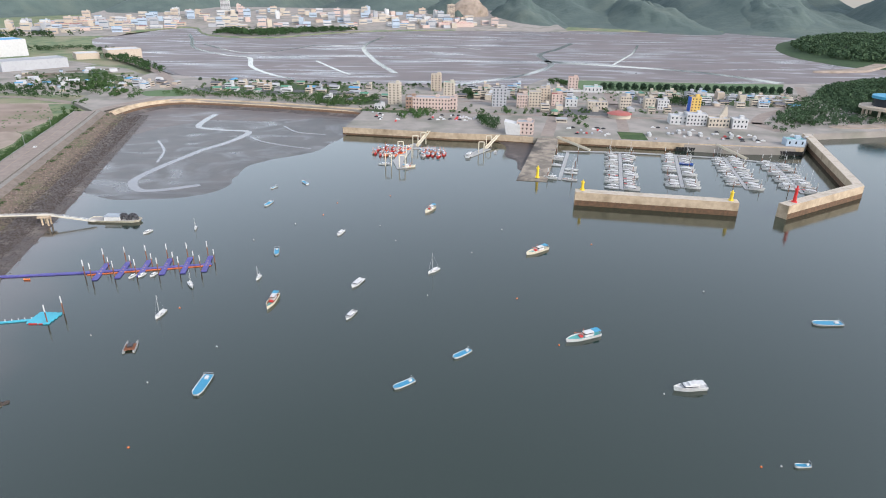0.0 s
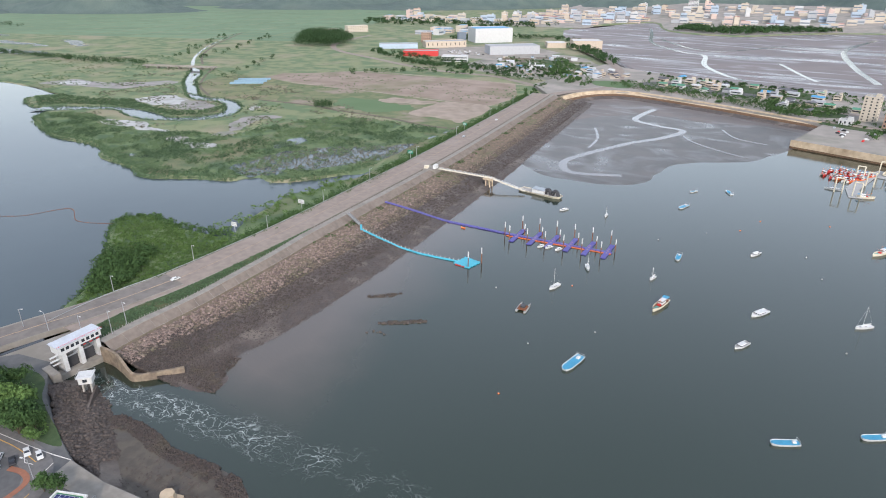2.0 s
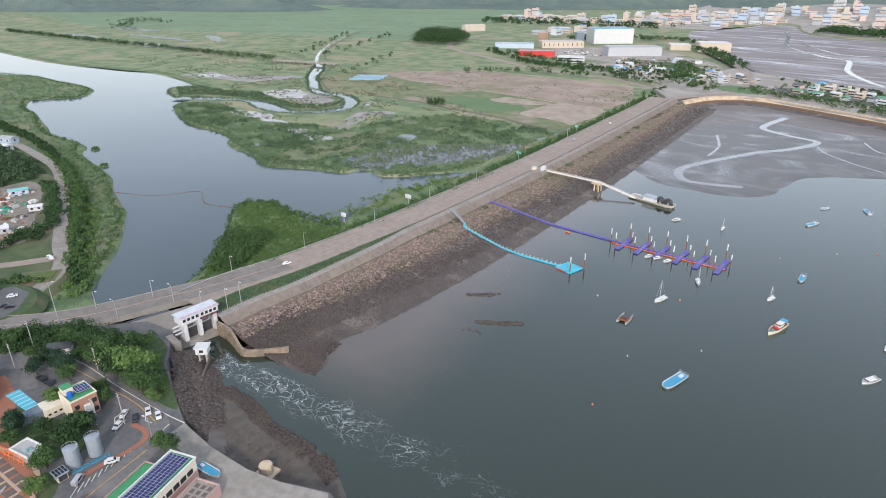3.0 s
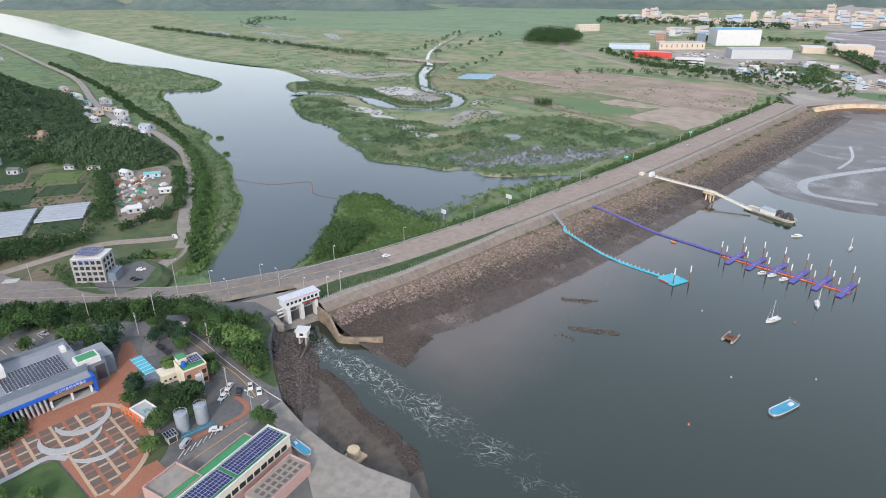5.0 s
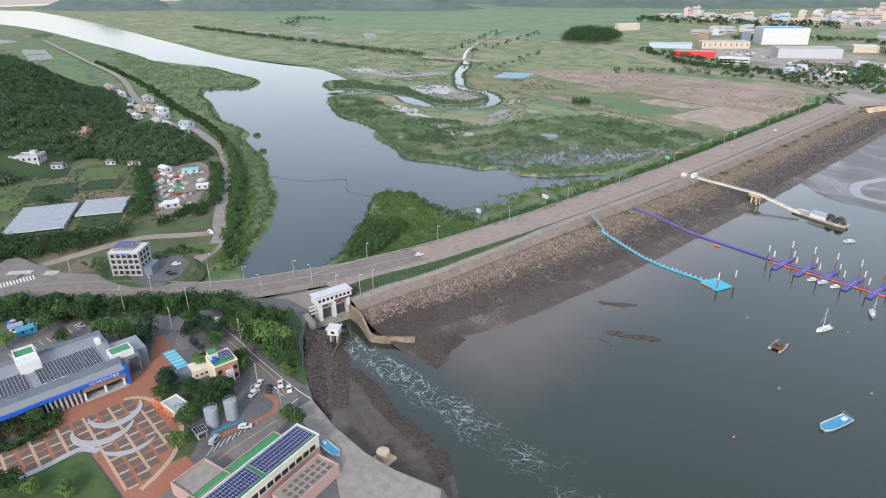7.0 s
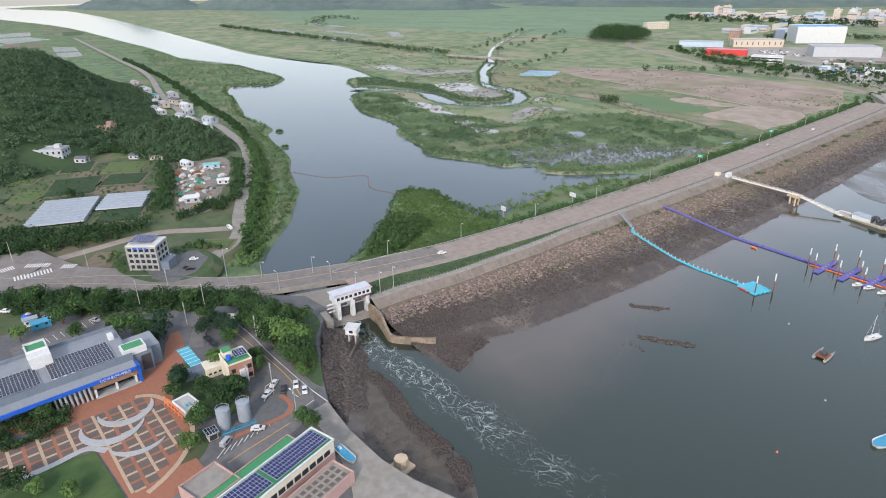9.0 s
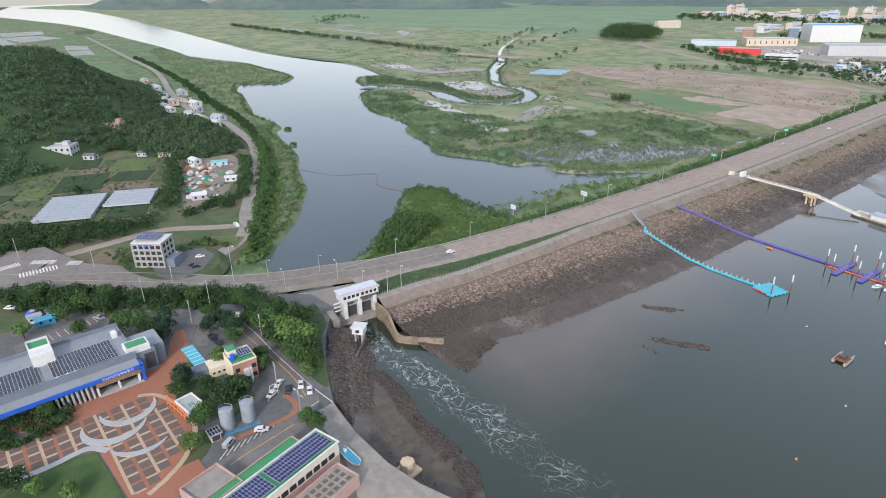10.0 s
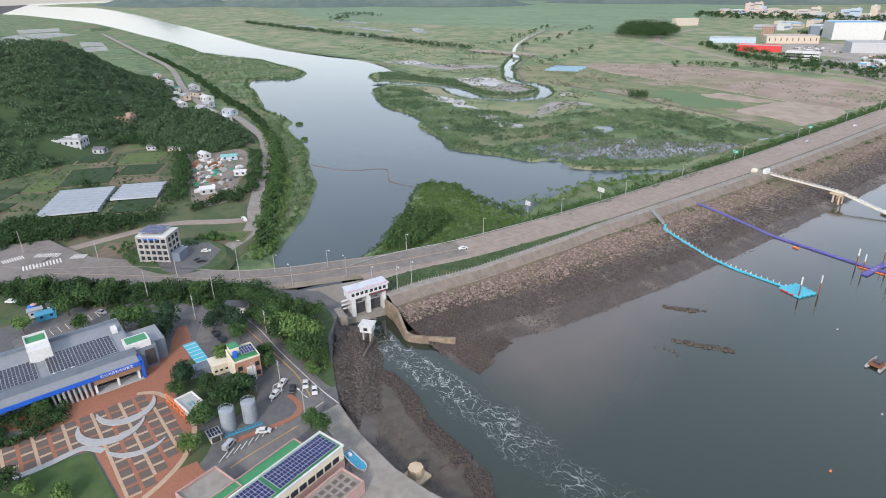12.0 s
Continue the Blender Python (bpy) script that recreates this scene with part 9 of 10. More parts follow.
p, _ = scatter(ALLOT, 26, 615)
for k, (x, y) in enumerate(p):
    copy_thing(car_kit[k % 3], pose(x, y, F + 0.12, 0, 0, 30 + 90 * (k % 2)))
p, rng2 = scatter(ALLOT, 150, 616)
clumps("allotment_trees", p, rng2, F - 0.3, 1.0, 2.8, 40, 1.2, LEAF["mid"], "bushes and small trees between the plots")
blt = thing("farm_sheds", 0, 0, F - 0.45, 0, "row of long blue-roofed farm sheds", "shed")
for k in range(3):
    piece("shed", "farm_shed", (46, 7, 2.6), ROOFS["pale_blue"], blt, -760 - 9 * k, 575 + 14 * k, 0, 42)
br2 = thing("plain_bridge", -968, 604, 0, 23, "low concrete bridge over the creek", "bridge")
cube_part("deck", (-66, -4.5, 6.0, 66, 4.5, 7.2), M["concrete"], br2)
for k in range(7):
    cube_part("bridge_pier", (-60 + 20 * k - 0.7, -3.5, 0, -60 + 20 * k + 0.7, 3.5, 6.0), M["concrete"], br2)
for s in (-4.5, 4.2):
    cube_part("parapet", (-66, s, 7.2, 66, s + 0.3, 8.2), M["concrete"], br2)

# ---- far town across the bay ----
rng = random.Random(31)
far = {}
zones = [([(-1150, 1850), (-820, 1800), (-800, 1990), (-690, 2150), (-560, 2120), (-300, 2060), (-130, 2090), (140, 2180), (330, 2235), (300, 2480), (-200, 2600), (-700, 2600), (-1100, 2300)], 235), ([(-1500, 1650), (-1150, 1700), (-950, 1800), (-1100, 1950), (-1500, 1900)], 40), ([(-1050, 1330), (-880, 1380), (-850, 1500), (-1050, 1500)], 22)]
kept = []
for zone, count in zones:
    p, _ = scatter(zone, count, count + 11)
    for x, y in p:
        if all((x - a) ** 2 + (y - b) ** 2 > 480 for a, b in kept):
            kept.append((x, y))
for x, y in kept:
    key = (rng.choice(("white", "cream", "cream", "beige", "rose", "grey", "pale_blue")), rng.choice(("pale", "grey", "grey", "pale", "pale", "blue", "red")), rng.choice((0, 0, 1, 1, 2)))
    lift = max((y - 2150) * 0.06, 0)
    m = pose(x, y, F + lift - 1.5, 0, 0, rng.choice((10, 100)) + rng.uniform(-10, 10))
    if key in far:
        copy_thing(far[key], m)
    else:
        w, d, h = ((34, 24, 9), (26, 16, 15), (24, 14, 26))[key[2]]
        far[key] = building("far_building", x, y, F + lift - 1.5, 10, w, d, h + 1.5, key[0], key[1], "distant %s building with %s roof in the far town" % (key[0].replace("_", " "), key[1]), (1, 1, 2)[key[2]], 0, "far town buildings", key[2] == 2, False, True, False)
slab("far_town_ground", [(-1200, 1820), (-815, 1760), (-800, 1960), (-689, 2130), (-560, 1850), (-375, 1800), (-272, 1930), (-134, 2065), (134, 2160), (329, 2222), (500, 2240), (500, 2650), (-200, 2750), (-900, 2700)], F + 0.05, M["land"], skirt=2, drop=2.5, label="built-up ground of the far town", category="ground")
vs, fs = [], []
for j, y in enumerate((2145, 2150, 2300, 2450, 2600, 2750)):
    for x in (-1150, 520):
        vs.append((x, y, F + max((y - 2150) * 0.06, 0) - (2 if j == 0 else -0.02)))
    if j:
        fs.append((2 * j - 2, 2 * j - 1, 2 * j + 1, 2 * j))
tagged(mesh_np("far_town_slope", vs, fs, M["land"]), "gently rising built-up ground of the far town", "ground", kind="structure")
building("tower_block", -700, 2560, F + 24, 10, 34, 22, 60, "white", "grey", "tall white apartment tower in the far town", 14, 0, "far town buildings", True, False, True)
building("tower_block", 150, 2500, F + 20, 10, 26, 20, 45, "beige", "grey", "beige apartment tower in the far town", 11, 0, "far town buildings", True, False, True)
building("factory_hall", 150, 2230, F, 8, 120, 40, 16, "rose", "red", "long factory with pale red roofs on the bay", 0, 0, "far town buildings", False)
p, rng2 = scatter([(-540, 1830), (-375, 1795), (-272, 1925), (-150, 2050), (-250, 2070), (-420, 1950), (-540, 1960)], 320, 801)
clumps("bay_shore_wood", p, rng2, F, 6, 10, 40, 3.2, LEAF["dark"], "dense wood on the far bay shore")
p, rng2 = scatter([(-1400, 1500), (-1000, 1560), (-850, 1700), (-830, 1780), (-1200, 1800), (-1500, 1650)], 200, 802)
clumps("far_trees", p, rng2, F, 5, 9, 36, 3.2, LEAF["dark"], "scattered woods before the far town")
q = thing("quarry_face", 225, 2560, 0, 0, "bare tan quarry face on the far hill", "quarry")
bm = bmesh.new()
bmesh.ops.create_icosphere(bm, subdivisions=4, radius=1, matrix=Matrix.Translation((0, 0, 20)) @ Matrix.Diagonal((75, 40, 70, 1)))
for v in bm.verts:
    v.co += Vector((1, 1, 1)) * 6 * noise.noise(v.co * 0.05)
part("rock_face", bm, M["palefield"], q)


# ---- west bank: side road, houses, farm plots, yard ----
W = 3.0
slab("farm_terrace", [(-345, -70), (-352, -40), (-340, 5), (-322, 30), (-330, 48), (-345, 62), (-372, 72), (-415, 84), (-472, 100), (-520, 108), (-560, 100), (-580, 60), (-600, 20), (-640, -30), (-690, -110), (-560, -200), (-400, -160)], 5.2, M["terrace"], skirt=5, drop=2.6,
     rough=1, label="cultivated terrace between hill and lake", category="land")
E5 = 5.2
strip("road_side", [(-322, 34), (-338, 49), (-350, 60), (-368, 67.5), (-390, 72), (-411, 78), (-440, 86), (-471, 96), (-519, 107), (-568, 115), (-620, 114), (-674, 110), (-706, 97), (-783, 88), (-900, 84), (-1116, 87), (-1365, 59), (-1942, -6)], 8, E5 + 0.12, M["concrete"], "pale concrete road along the lake")
strip("road_farm", [(-372, 66), (-378, 50), (-388, 24), (-381, -8), (-372, -38), (-368, -60), (-380, -110)], 7, E5 + 0.14, M["asphalt"], "asphalt road past the fields")
patch("building_lot", [(-308, 24), (-316, 36), (-330, 44), (-343, 40), (-346, 26), (-332, 14), (-318, 16)], 7.9, M["pave"], smooth=False, label="asphalt lot beside the house", category="car park")
slab("lot_fill", [(-312, 18), (-312, 40), (-334, 46), (-354, 32), (-352, 8), (-336, 2)], 7.84, M["grass"], skirt=4, drop=3, label="raised grassy lot beside the junction", category="land")
h4 = thing("corner_block", -335, 17, 7.84, 58, "grey-cream four-storey house with pilasters and solar roof", "house")
cube_part("wall", (-7.5, -6, 0, 7.5, 6, 13), P["stone_grey"], h4)
for k in range(5):
    cube_part("cornice", (-7.7, -6.35, 3.0 * k + 0.35, 7.7, 6.2, 3.0 * k + 0.75), P["pole_concrete"], h4)
for j in range(6):
    cube_part("pilaster", (-7.65 + j * 2.95, -6.4, 0, -7.15 + j * 2.95, -6.0, 13), P["pole_concrete"], h4)
for k in range(4):
    for j in range(5):
        piece("window", "h4w", (1.9, 0.16, 1.8), P["glass_dark"], h4, -5.8 + j * 2.9, -6.03, 1.05 + k * 3.0)
    for j in range(3):
        piece("window", "h4w", (1.6, 0.16, 1.6), P["glass_dark"], h4, 7.53, -3.5 + j * 3.4, 1.05 + k * 3.0, 90)
cube_part("roof", (-7.6, -6.1, 13, 7.6, 6.1, 13.3), WALLS["white"], h4)
solar_array(h4, -6.5, -4.5, 4.0, 5.2, 14.6, 7, 5, P["solar_blue"], "h4_panel")
for x in (-6, 3.5):
    for y in (-4, 4.8):
        cube_part("rack_post", (x, y, 13.3, x + 0.2, y + 0.2, 14.6), P["grey_metal"], h4)
cube_part("annex", (7.5, -5, 0, 12, 3, 4.5), P["blue_grey"], h4, "low blue-grey annex")
cube_part("sign_board", (-4, -6.2, 11.4, 3, -6.05, 12.4), P["blue_paint"], h4)
building("house", -600, -30, E5 + 2.0, 65, 22, 14, 9, "grey", "grey", "grey two-storey house below the hill", 2, 5)
building("house", -672, 12, E5 + 3.5, 60, 16, 12, 8, "brown", "grey", "brown brick house on the hillside", 2, 4)
# greenhouses: film tunnels side by side
def tunnels(x, y, turn, count, length, width, label):
    g = thing("greenhouse", x, y, E5, turn, label, "greenhouse", "greenhouses")
    for k in range(count):
        bm = bmesh.new()
        n = 8
        rows = []
        for e in (0, length):
            rows.append([bm.verts.new((e, k * width + width / 2 - math.cos(math.pi * i / n) * width / 2, 1.2 + math.sin(math.pi * i / n) * 1.4)) for i in range(n + 1)])
        for i in range(n):
            bm.faces.new([rows[0][i], rows[1][i], rows[1][i + 1], rows[0][i + 1]])
        for r in rows:
            lo = [bm.verts.new((r[0].co.x, r[0].co.y, 0)), bm.verts.new((r[-1].co.x, r[-1].co.y, 0))]
            bm.faces.new([lo[0], *r, lo[1]])
        bmesh.ops.recalc_face_normals(bm, faces=bm.faces)
        part("tunnel", bm, P["film_grey"], g)
    return g


tunnels(-430, -46, 92, 9, 33, 5.4, "wide greenhouse of grey film tunnels")
bpy.data.objects["greenhouse"].matrix_world = pose(-436, -44, E5, 0, 0, 77)
tunnels(-447, -5, 74, 6, 28, 5.2, "smaller greenhouse with pale film roof")
# crop plots
rng = random.Random(41)
PLOTS = [((-432, 8), 25, 23, 75, "dark"), ((-516, -17), 32, 42, 80, "dark"), ((-516, 16), 28, 26, 70, "dark"), ((-506, -44), 20, 26, 65, "mid"), ((-489, 12), 28, 14, 68, "soil"), ((-557, -50), 24, 30, 70, "mid"), ((-570, -14), 22, 28, 80, "dark"), ((-550, 19), 30, 30, 68, "mid"), ((-545, -80), 28, 30, 60, "soil"), ((-500, -72), 24, 28, 62, "dark"),
         ((-405, -10), 22, 16, 80, "mid"), ((-590, 22), 24, 14, 70, "mid"), ((-588, 42), 18, 12, 70, "soil"), ((-362, -4), 14, 16, 60, "soil"), ((-470, -75), 30, 24, 62, "dark"), ((-600, -75), 34, 22, 55, "mid"), ((-545, -8), 16, 12, 72, "soil"), ((-450, -85), 28, 20, 62, "mid"), ((-352, 52), 16, 12, 60, "mid")]
M["crop_dark"] = surface("dark_crop_rows", (0.028, 0.054, 0.026), (0.040, 0.068, 0.032), scale=0.8, rough=0.95, bump=0.2, bump_scale=2)
M["crop_mid"] = surface("green_crop_rows", (0.080, 0.125, 0.042), (0.100, 0.130, 0.055), scale=0.6, rough=0.95, bump=0.2, bump_scale=2)
for (x, y), a, b, turn, kind in PLOTS:
    pl = thing("crop_plot", x, y, E5 + 0.1, turn, {"dark": "dark green crop plot in rows", "mid": "green vegetable plot in rows", "soil": "bare tilled soil plot"}[kind], "crop plot", "crop plots")
    cube_part("bed", (-a / 2 - 1.5, -b / 2 - 1.5, -0.2, a / 2 + 1.5, b / 2 + 1.5, 0.12), M["soil"], pl)
    if kind != "soil":
        n = int(b / 2.2)
        for k in range(n):
            piece("crop_ridge", ("row", a, kind), (a - 1, 1.5, 0.45), M["crop_" + kind], pl, 0, -b / 2 + (k + 0.5) * b / n, 0.12)
M["yard"] = surface("yard_dirt", (0.23, 0.20, 0.165), (0.17, 0.15, 0.125), scale=0.3, rough=0.95, third=(0.11, 0.105, 0.075), big=0.06)
patch("scrap_yard", [(-550, 54), (-540, 90), (-508, 91), (-466, 78), (-430, 68), (-412, 59), (-416, 42), (-471, 43), (-510, 48)], E5 + 0.1, M["yard"], rough=1.5, label="dusty scrap and storage yard", category="yard")
p, rn = scatter([(-520, 54), (-518, 84), (-500, 88), (-466, 76), (-428, 64), (-416, 46), (-470, 46)], 130, 901)
for k, (x, y) in enumerate(p):
    mat, nm, lab = (("white_paint", "crate", "white bagged goods in the yard"), ("net_green", "net_heap", "green fishing net heap in the yard"), ("stone_grey", "crate", "grey crate in the yard"), ("dark_metal", "tarp_heap", "black tarpaulin heap in the yard"), ("pole_concrete", "crate", "pale grey container in the yard"), ("wood_brown", "pallet_stack", "brown pallet stack in the yard"), ("rust", "machine", "rusty machine in the yard"))[k % 7 if k % 7 < 6 or k % 3 == 0 else 0]
    s = 0.7 + 1.1 * rn.random()
    ob = thing(nm, x, y, E5 + 0.1, 360 * rn.random(), lab, "yard goods", "yard clutter")
    bm = bmesh.new()
    if nm.endswith("heap"):
        bmesh.ops.create_icosphere(bm, subdivisions=2, radius=s, matrix=Matrix.Diagonal((1.5, 1.0, 0.6, 1)))
        for v in bm.verts:
            v.co *= 1 + 0.35 * noise.noise(v.co * 1.3 + Vector((x, y, 0)))
    else:
        box(bm, -s * 1.2, -s * 0.7, 0, s * 1.2, s * 0.7, s * 0.9, bevel=0.12)
        box(bm, -s * 0.6, -s * 0.5, s * 0.9, s * 0.9, s * 0.4, s * 1.2)
    part("body", bm, P[mat], ob)
for x, y, w, d, h, wall, roof, turn in ((-528, 62, 10, 6, 3.5, "white", "pale", 20), (-512, 78, 12, 5, 3.2, "pale_blue", "teal", 75), (-436, 52, 9, 7, 3.4, "grey", "pale", 80), (-466, 78, 8, 5, 3.0, "white", "pale", 70), (-690, 108, 14, 9, 4, "pale_blue", "grey", 30), (-720, 85, 12, 8, 5, "white", "grey", 30), (-745, 95, 10, 8, 4, "grey", "grey", 30),
                                        (-700, 90, 10, 8, 4, "rose", "pale", 20), (-780, 98, 14, 9, 5, "white", "pale", 20), (-820, 92, 16, 9, 5, "cream", "dark", 20), (-660, 100, 9, 7, 4, "grey", "pale", 20), (-870, 95, 14, 10, 5, "grey", "grey", 10), (-585, -10, 9, 7, 4, "grey", "dark", 60), (-575, 28, 8, 5, 3, "grey", "dark", 60), (-560, 44, 12, 4, 3, "beige", "grey", 50),
                                        (-640, -75, 12, 8, 6, "white", "grey", 50), (-520, -85, 12, 8, 4, "white", "pale", 60), (-530, -100, 16, 8, 4, "pale_blue", "teal", 60),
                                        (-764, 70, 12, 7, 4, "grey", "pale", 15), (-788, 66, 10, 8, 4, "white", "grey", 15), (-806, 78, 14, 8, 5, "beige", "grey", 10), (-830, 70, 12, 9, 4, "pale_blue", "pale", 10), (-850, 66, 15, 8, 5, "grey", "dark", 8), (-872, 74, 11, 8, 4, "white", "teal", 8),
                                        (-895, 66, 13, 9, 5, "cream", "grey", 5), (-925, 70, 16, 10, 5, "grey", "pale", 5), (-960, 66, 12, 9, 5, "white", "dark", 5), (-1000, 62, 14, 9, 5, "rose", "grey", 5)):
    building("shed_house", x, y, E5, turn, w, d, h, wall, roof, "small %s shed with %s roof beside the lake road" % (wall.replace("_", " "), roof), 1, 2, "sheds on the west bank", False, True)
for name, pts, step, spread, r0, r1, kind in (("lane_trees", [(-425, 30), (-450, 36), (-480, 42), (-510, 44), (-545, 48)], 1.6, 3.0, 2.2, 4.2, "dark"), ("yard_trees", [(-418, 58), (-425, 76), (-445, 84), (-480, 92), (-520, 98)], 1.6, 2.0, 1.8, 3.4, "dark"), ("lane_trees", [(-404, 40), (-412, 52), (-420, 62), (-405, 66)], 1.5, 2.2, 1.8, 3.4, "dark"),
                                              ("farm_trees", [(-395, -60), (-400, -36), (-408, -12), (-398, 6), (-405, 24)], 1.4, 4.0, 2.0, 4.2, "dark"), ("farm_trees", [(-380, -90), (-390, -60), (-400, -40)], 1.2, 6.0, 2.5, 4.5, "dark"), ("road_trees", [(-352, 70), (-385, 79), (-415, 88), (-470, 105), (-520, 114), (-575, 122)], 1.5, 1.8, 1.8, 3.4, "mid"),
                                              ("field_trees", [(-490, -20), (-488, -16)], 0.8, 2.5, 2, 4, "dark"), ("hillfoot_trees", [(-560, 66), (-580, 40), (-610, 10), (-640, -20), (-680, -60)], 1.6, 6, 2.5, 5, "dark"), ("verge_trees", [(-345, 30), (-352, 40), (-348, 52)], 1.5, 3, 1.2, 2.4, "mid")):
    p, rn = along(pts, step, spread, int(abs(pts[0][0]) * 3))
    clumps(name, p, rn, E5, r0, r1, 90, 0.95, LEAF[kind], "leafy trees lining the fields")
# fish ponds and plots beyond the hill
for pts in ([(-1998, -236), (-2094, -208), (-1862, -152), (-1780, -212)], [(-2094, -205), (-2106, -117), (-1974, -59), (-1898, -150)], [(-1736, -53), (-1700, -7), (-1600, 0), (-1610, -46)], [(-1590, -44), (-1585, 0), (-1482, 6), (-1480, -36)], [(-2300, -230), (-2300, -120), (-2140, -110), (-2130, -205)]):
    patch("fish_pond", pts, W + 0.17, M["pond"], smooth=False, label="rectangular fish pond on the far plain", category="pond")
for x, y, a, b in ((-1230, -52, 60, 26), (-1260, -20, 50, 20), (-1210, -85, 50, 16)):
    patch("fish_pond", [(x - a / 2, y - b / 2), (x + a / 2, y - b / 2), (x + a / 2, y + b / 2), (x - a / 2, y + b / 2)], W + 0.15, M["pond"], smooth=False, label="rectangular fish pond on the far plain", category="pond")
for k in range(40):
    x, y = rng.uniform(-2400, -1100), rng.uniform(-500, 20)
    if y > 60 + (x + 1100) * 0.07:
        continue
    patch("far_plot", [(x, y), (x + 90, y + 8), (x + 86, y + 44), (x - 4, y + 36)], W + 0.08 + 0.002 * k, M[("paddy", "grass", "soil", "lawn")[k % 4]], smooth=False, label="rectangular field on the far plain")
boom_ = thing("float_boom", 0, 0, 1.5, 0, "thin line of brown floats across the lake", "float line")
line = curve_points([(-478, 132), (-450, 150), (-438, 176), (-410, 168), (-385, 180)], 14)
for a, b in zip(line, line[1:]):
    d = b - a
    piece("float", "boom_float", (1.5, 0.35, 0.3), P["rust"], boom_, a.x, a.y, -0.08, math.degrees(math.atan2(d.y, d.x)))
# road markings and crossings at the junction
for k in range(7):
    painted_line("crossing_bar", [(-353 - 1.1 * k * 1.2, -38 + 0.9 * k), (-358 - 1.1 * k * 1.2, -34.5 + 0.9 * k)], 0.9, 7.9, P["marking_white"], "white zebra crossing bar")


def zebra(x0, y0, x1, y1, width, n):
    d = Vector((x1 - x0, y1 - y0))
    q = Vector((d.y, -d.x)).normalized() * width / 2
    for k in range(n):
        m = Vector((x0, y0)) + d * ((k + 0.5) / n)
        painted_line("crossing_bar", [tuple(m - q), tuple(m + q)], d.length / n * 0.5, 7.93, P["marking_white"], "white zebra crossing bar")


for args in ((-366, -53, -369, -44, 5, 9), (-352.7, -43.6, -355, -26.8, 6, 12), (-368, -39.2, -362.6, -28.2, 4.5, 10), (-357.4, -23, -354.5, -16.6, 5, 7)):
    zebra(*args)
painted_line("centre_line", [(-340, -30), (-325, -6), (-309.5, 18), (-294, 41), (-285, 64), (-280, 89), (-275, 115), (-272.5, 150)], 0.16, 7.9, P["cream_band"], "worn centre line of the main road")
line = curve_points(CAUSEWAY, 6)
side = normals(line)
painted_line("centre_line", [tuple(p - q * 8.0) for p, q in zip(line, side)][::6], 0.14, 7.68, P["cream_band"], "worn centre line of the causeway")
rail = thing("guard_rail", 0, 0, 0, 0, "low steel guard rail along the causeway", "guard rail")
for o, key in ((-18.2, "gr"), (8.3, "fence")):
    for i, (a, b) in enumerate(zip(line, line[1:])):
        wall_path = causeway_edges(a.y)[0] + 0.2, causeway_edges(b.y)[0] + 0.2
        pa, pb = (a + side[i] * o, b + side[i + 1] * o) if o < 0 else (a + side[i] * wall_path[0], b + side[i + 1] * wall_path[1])
        d = pb - pa
        m = (pa + pb) / 2
        if o < 0:
            piece("rail", (key, round(d.length, 1)), (d.length, 0.12, 0.35), P["grey_metal"], rail, m.x, m.y, 8.1 if o < 0 else 9.4, math.degrees(math.atan2(d.y, d.x)))
        n = 1 if o < 0 else 3
        for k in range(n):
            q = pa.lerp(pb, k / n)
            piece("rail_post", key + "post", (0.14, 0.14, 0.9), P["pole_concrete"], rail, q.x, q.y, 7.6 if o < 0 else 8.2)
for x, y, h, w in ((-304, 258, 7, 5), (-323, 395, 7, 5), (-345, 508, 7, 4), (-307, 208, 6.5, 4)):
    sg = thing("road_sign", x + 6, y, 7.0, 8, "road sign board on a post beside the causeway", "road sign", "road signs")
    cube_part("post", (-0.12, -0.12, 0, 0.12, 0.12, h), P["grey_metal"], sg)
    cube_part("board", (-w / 2, -0.2, h - 2.6, w / 2, -0.05, h), P["sign_green" if y > 380 else "white_paint"], sg)
    for k in range(2):
        cube_part("text_bar", (-w / 2 + 0.5, -0.24, h - 1.1 - k * 0.9, w / 2 - 0.5, -0.2, h - 0.7 - k * 0.9), P["white_paint" if y > 380 else "stone_grey"], sg)

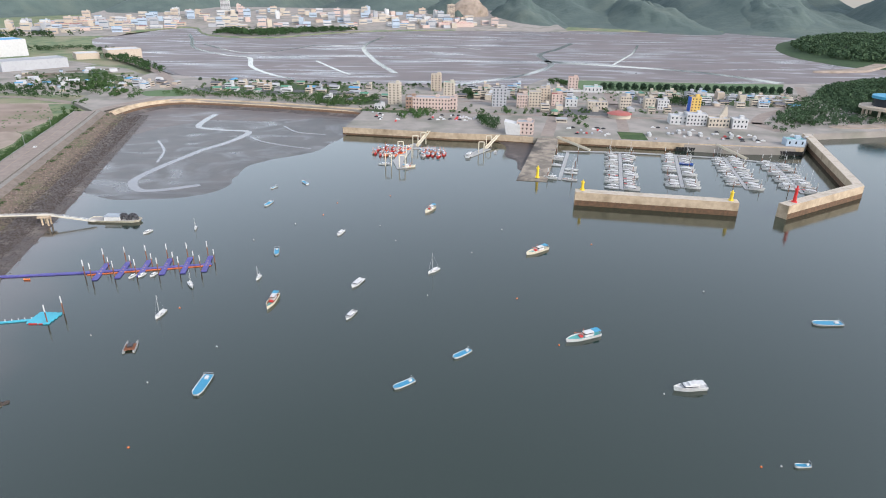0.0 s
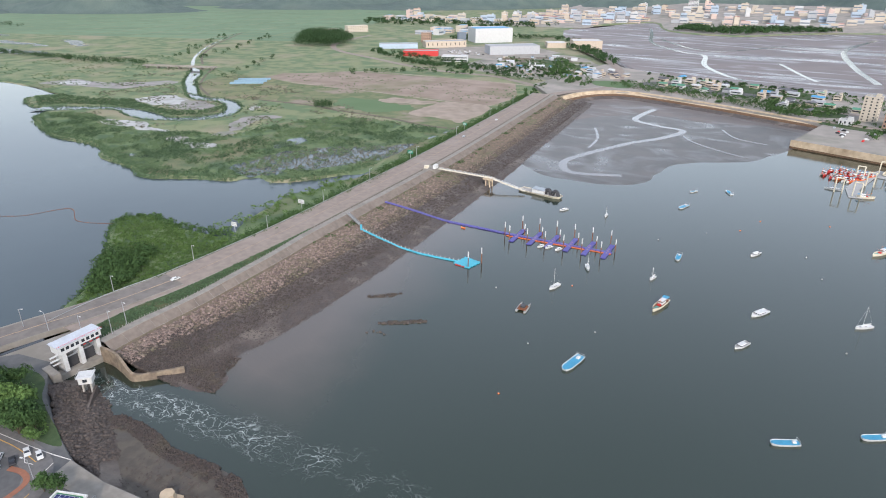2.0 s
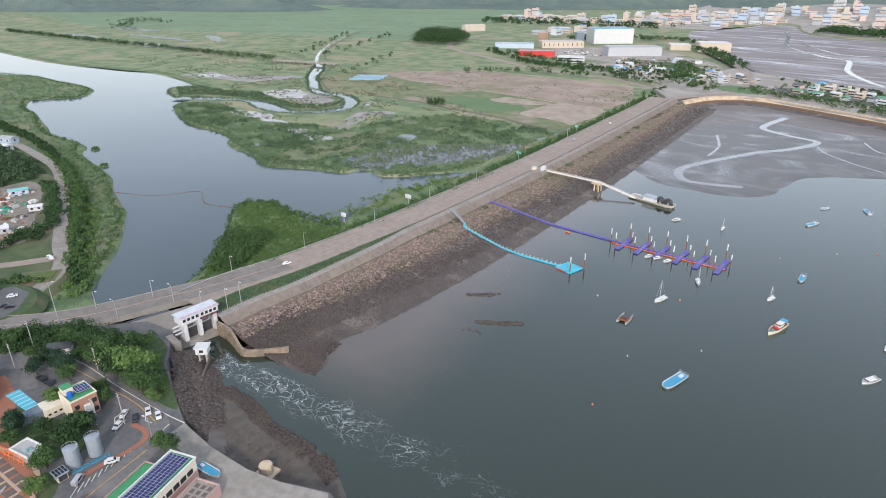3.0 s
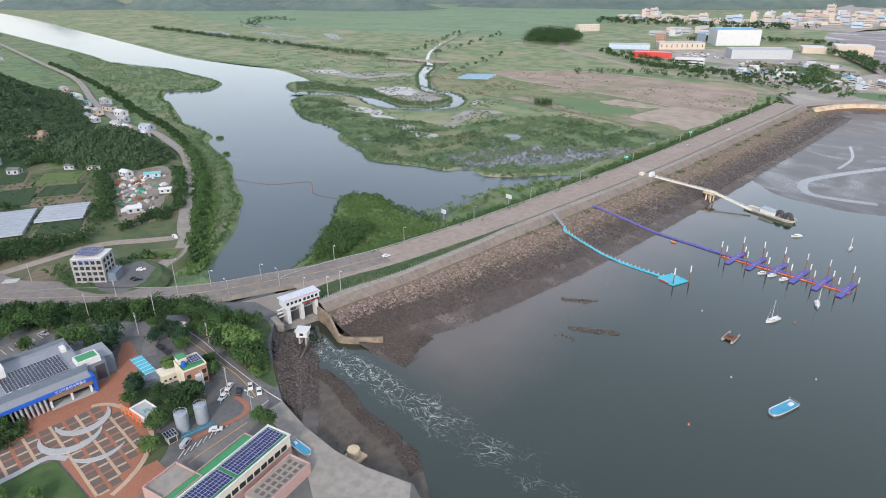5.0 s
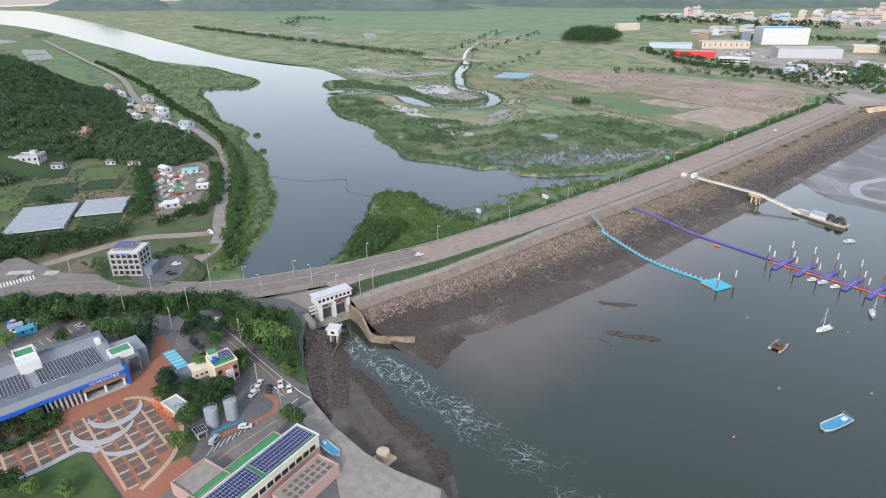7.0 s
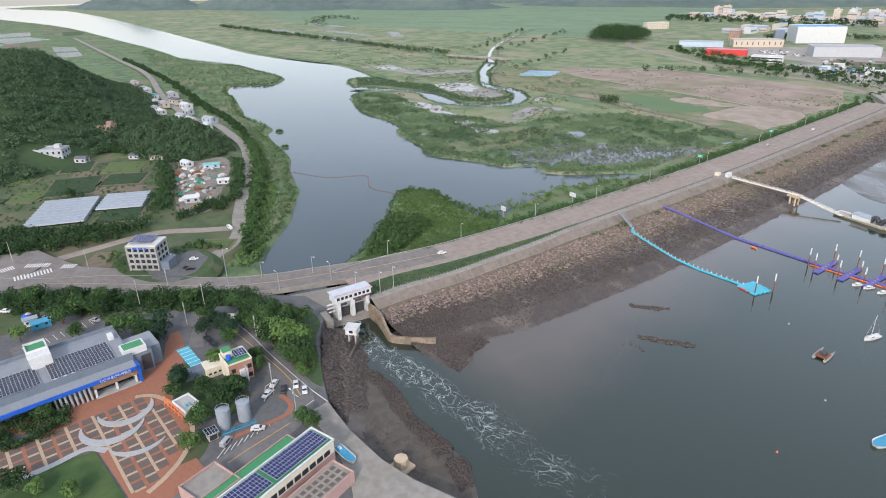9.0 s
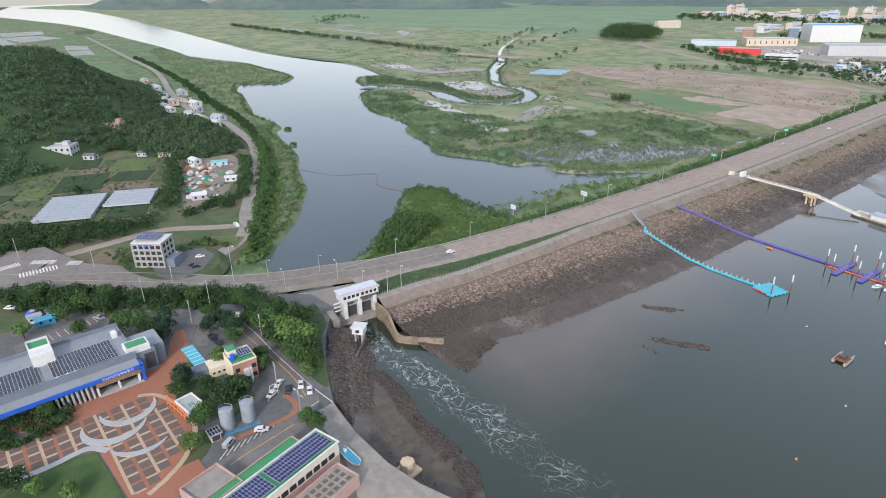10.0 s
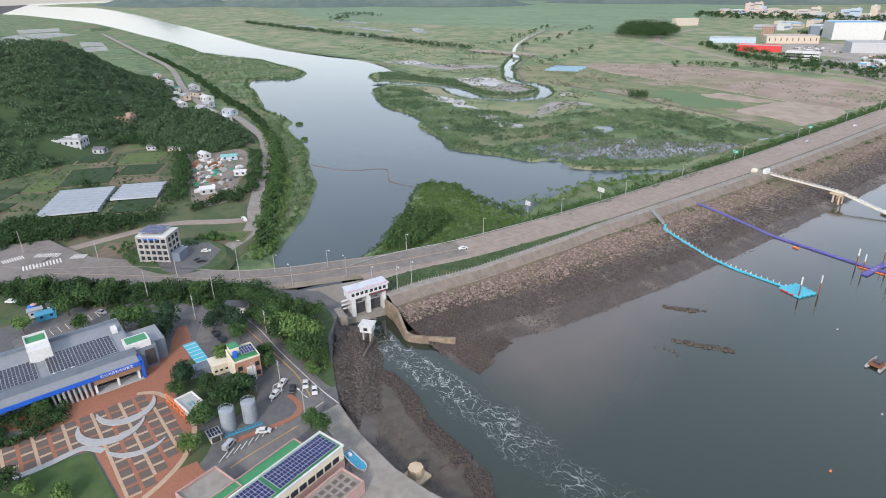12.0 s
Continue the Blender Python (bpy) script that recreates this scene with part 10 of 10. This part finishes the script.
# wild growth over the terrace, the bank below the road and the lake slope
for name, zone, count, r0, r1, nb, leaf, kind, z, lab in (
        ("terrace_trees", [(-432, -75), (-434, -52), (-420, -28), (-412, -6), (-402, 6), (-390, 10), (-386, -14), (-386, -45), (-398, -75)], 120, 2.2, 4.4, 90, 1.0, "dark", 5.0, "dense trees behind the road junction"),
        ("terrace_weeds", [(-560, -90), (-575, -30), (-560, 50), (-480, 48), (-400, 40), (-395, -20), (-420, -80)], 420, 0.5, 1.3, 18, 0.8, "mid", 5.1, "weeds and shrubs between the plots"),
        ("lot_shrubs", [(-345, -2), (-332, 4), (-326, 12), (-346, 20), (-362, 12), (-360, -6)], 60, 0.7, 1.9, 40, 0.6, "mid", 7.6, "garden shrubs beside the corner house"),
        ("lake_slope_shrubs", [(-322, 52), (-345, 63), (-414, 86), (-547, 112), (-640, 122), (-560, 128), (-426, 105), (-335, 74), (-318, 62)], 1100, 0.8, 1.9, 26, 0.8, "bright", 3.4, "bright green shrubs sloping to the lake"),
        ("quarter_shrubs", [(-340, -56), (-326, -26), (-306, 6), (-284, 42), (-276, 56), (-268, 48), (-280, 20), (-296, -8), (-312, -40)], 380, 1.2, 2.9, 60, 0.75, "dark", 6.2, "overgrown bank of shrubs below the main road"),
        ("quarter_vines", [(-340, -56), (-326, -26), (-306, 6), (-284, 42), (-270, 46), (-284, 10), (-304, -30)], 420, 0.6, 1.3, 26, 0.6, "mid", 6.4, "low creepers on the road bank")):
    p, rn = scatter(zone, count, 1200 + count)
    clumps(name, p, rn, z, r0, r1, nb, leaf, LEAF[kind], lab, 0.9)

# tussocks and sedge breaking up the plain
for name, zone, count, r0, r1, kind, lab in (("plain_tussocks", [(-360, 500), (-440, 500), (-560, 345), (-620, 330), (-760, 320), (-860, 420), (-980, 540), (-800, 620), (-600, 560), (-440, 520)], 2600, 0.6, 1.8, "dry", "dry tussock grass over the plain"),
                                             ("plain_sedge", [(-360, 500), (-560, 345), (-760, 320), (-1000, 400), (-1300, 420), (-1200, 700), (-800, 620), (-600, 500)], 2600, 0.8, 2.4, "reed", "green sedge patches over the plain"),
                                             ("field_weeds", [(-772, 628), (-782, 704), (-587, 742), (-420, 775), (-372, 690), (-391, 642), (-498, 604), (-680, 580)], 700, 0.5, 1.4, "reed", "weeds sprouting on the bare field")):
    p, rn = scatter(zone, count, 2400 + count)
    keep = np.array([noise.noise((a * 0.02, b * 0.02, count * 0.1)) + 0.4 * noise.noise((a * 0.07, b * 0.07, 4.0)) > 0.0 for a, b in p])
    creek = np.array([tuple(v) for v in curve_points([(-775, 285), (-755, 354), (-679, 357), (-625, 366), (-606, 390), (-613, 440), (-650, 474), (-720, 492), (-776, 498), (-840, 524), (-919, 581), (-1050, 682)], 8)])
    keep &= np.min(np.hypot(p[:, None, 0] - creek[None, :, 0], p[:, None, 1] - creek[None, :, 1]), 1) > 12
    clumps(name, p[keep], rn, 2.3, r0, r1, 12, 1.2, LEAF[kind], lab, 0.45)
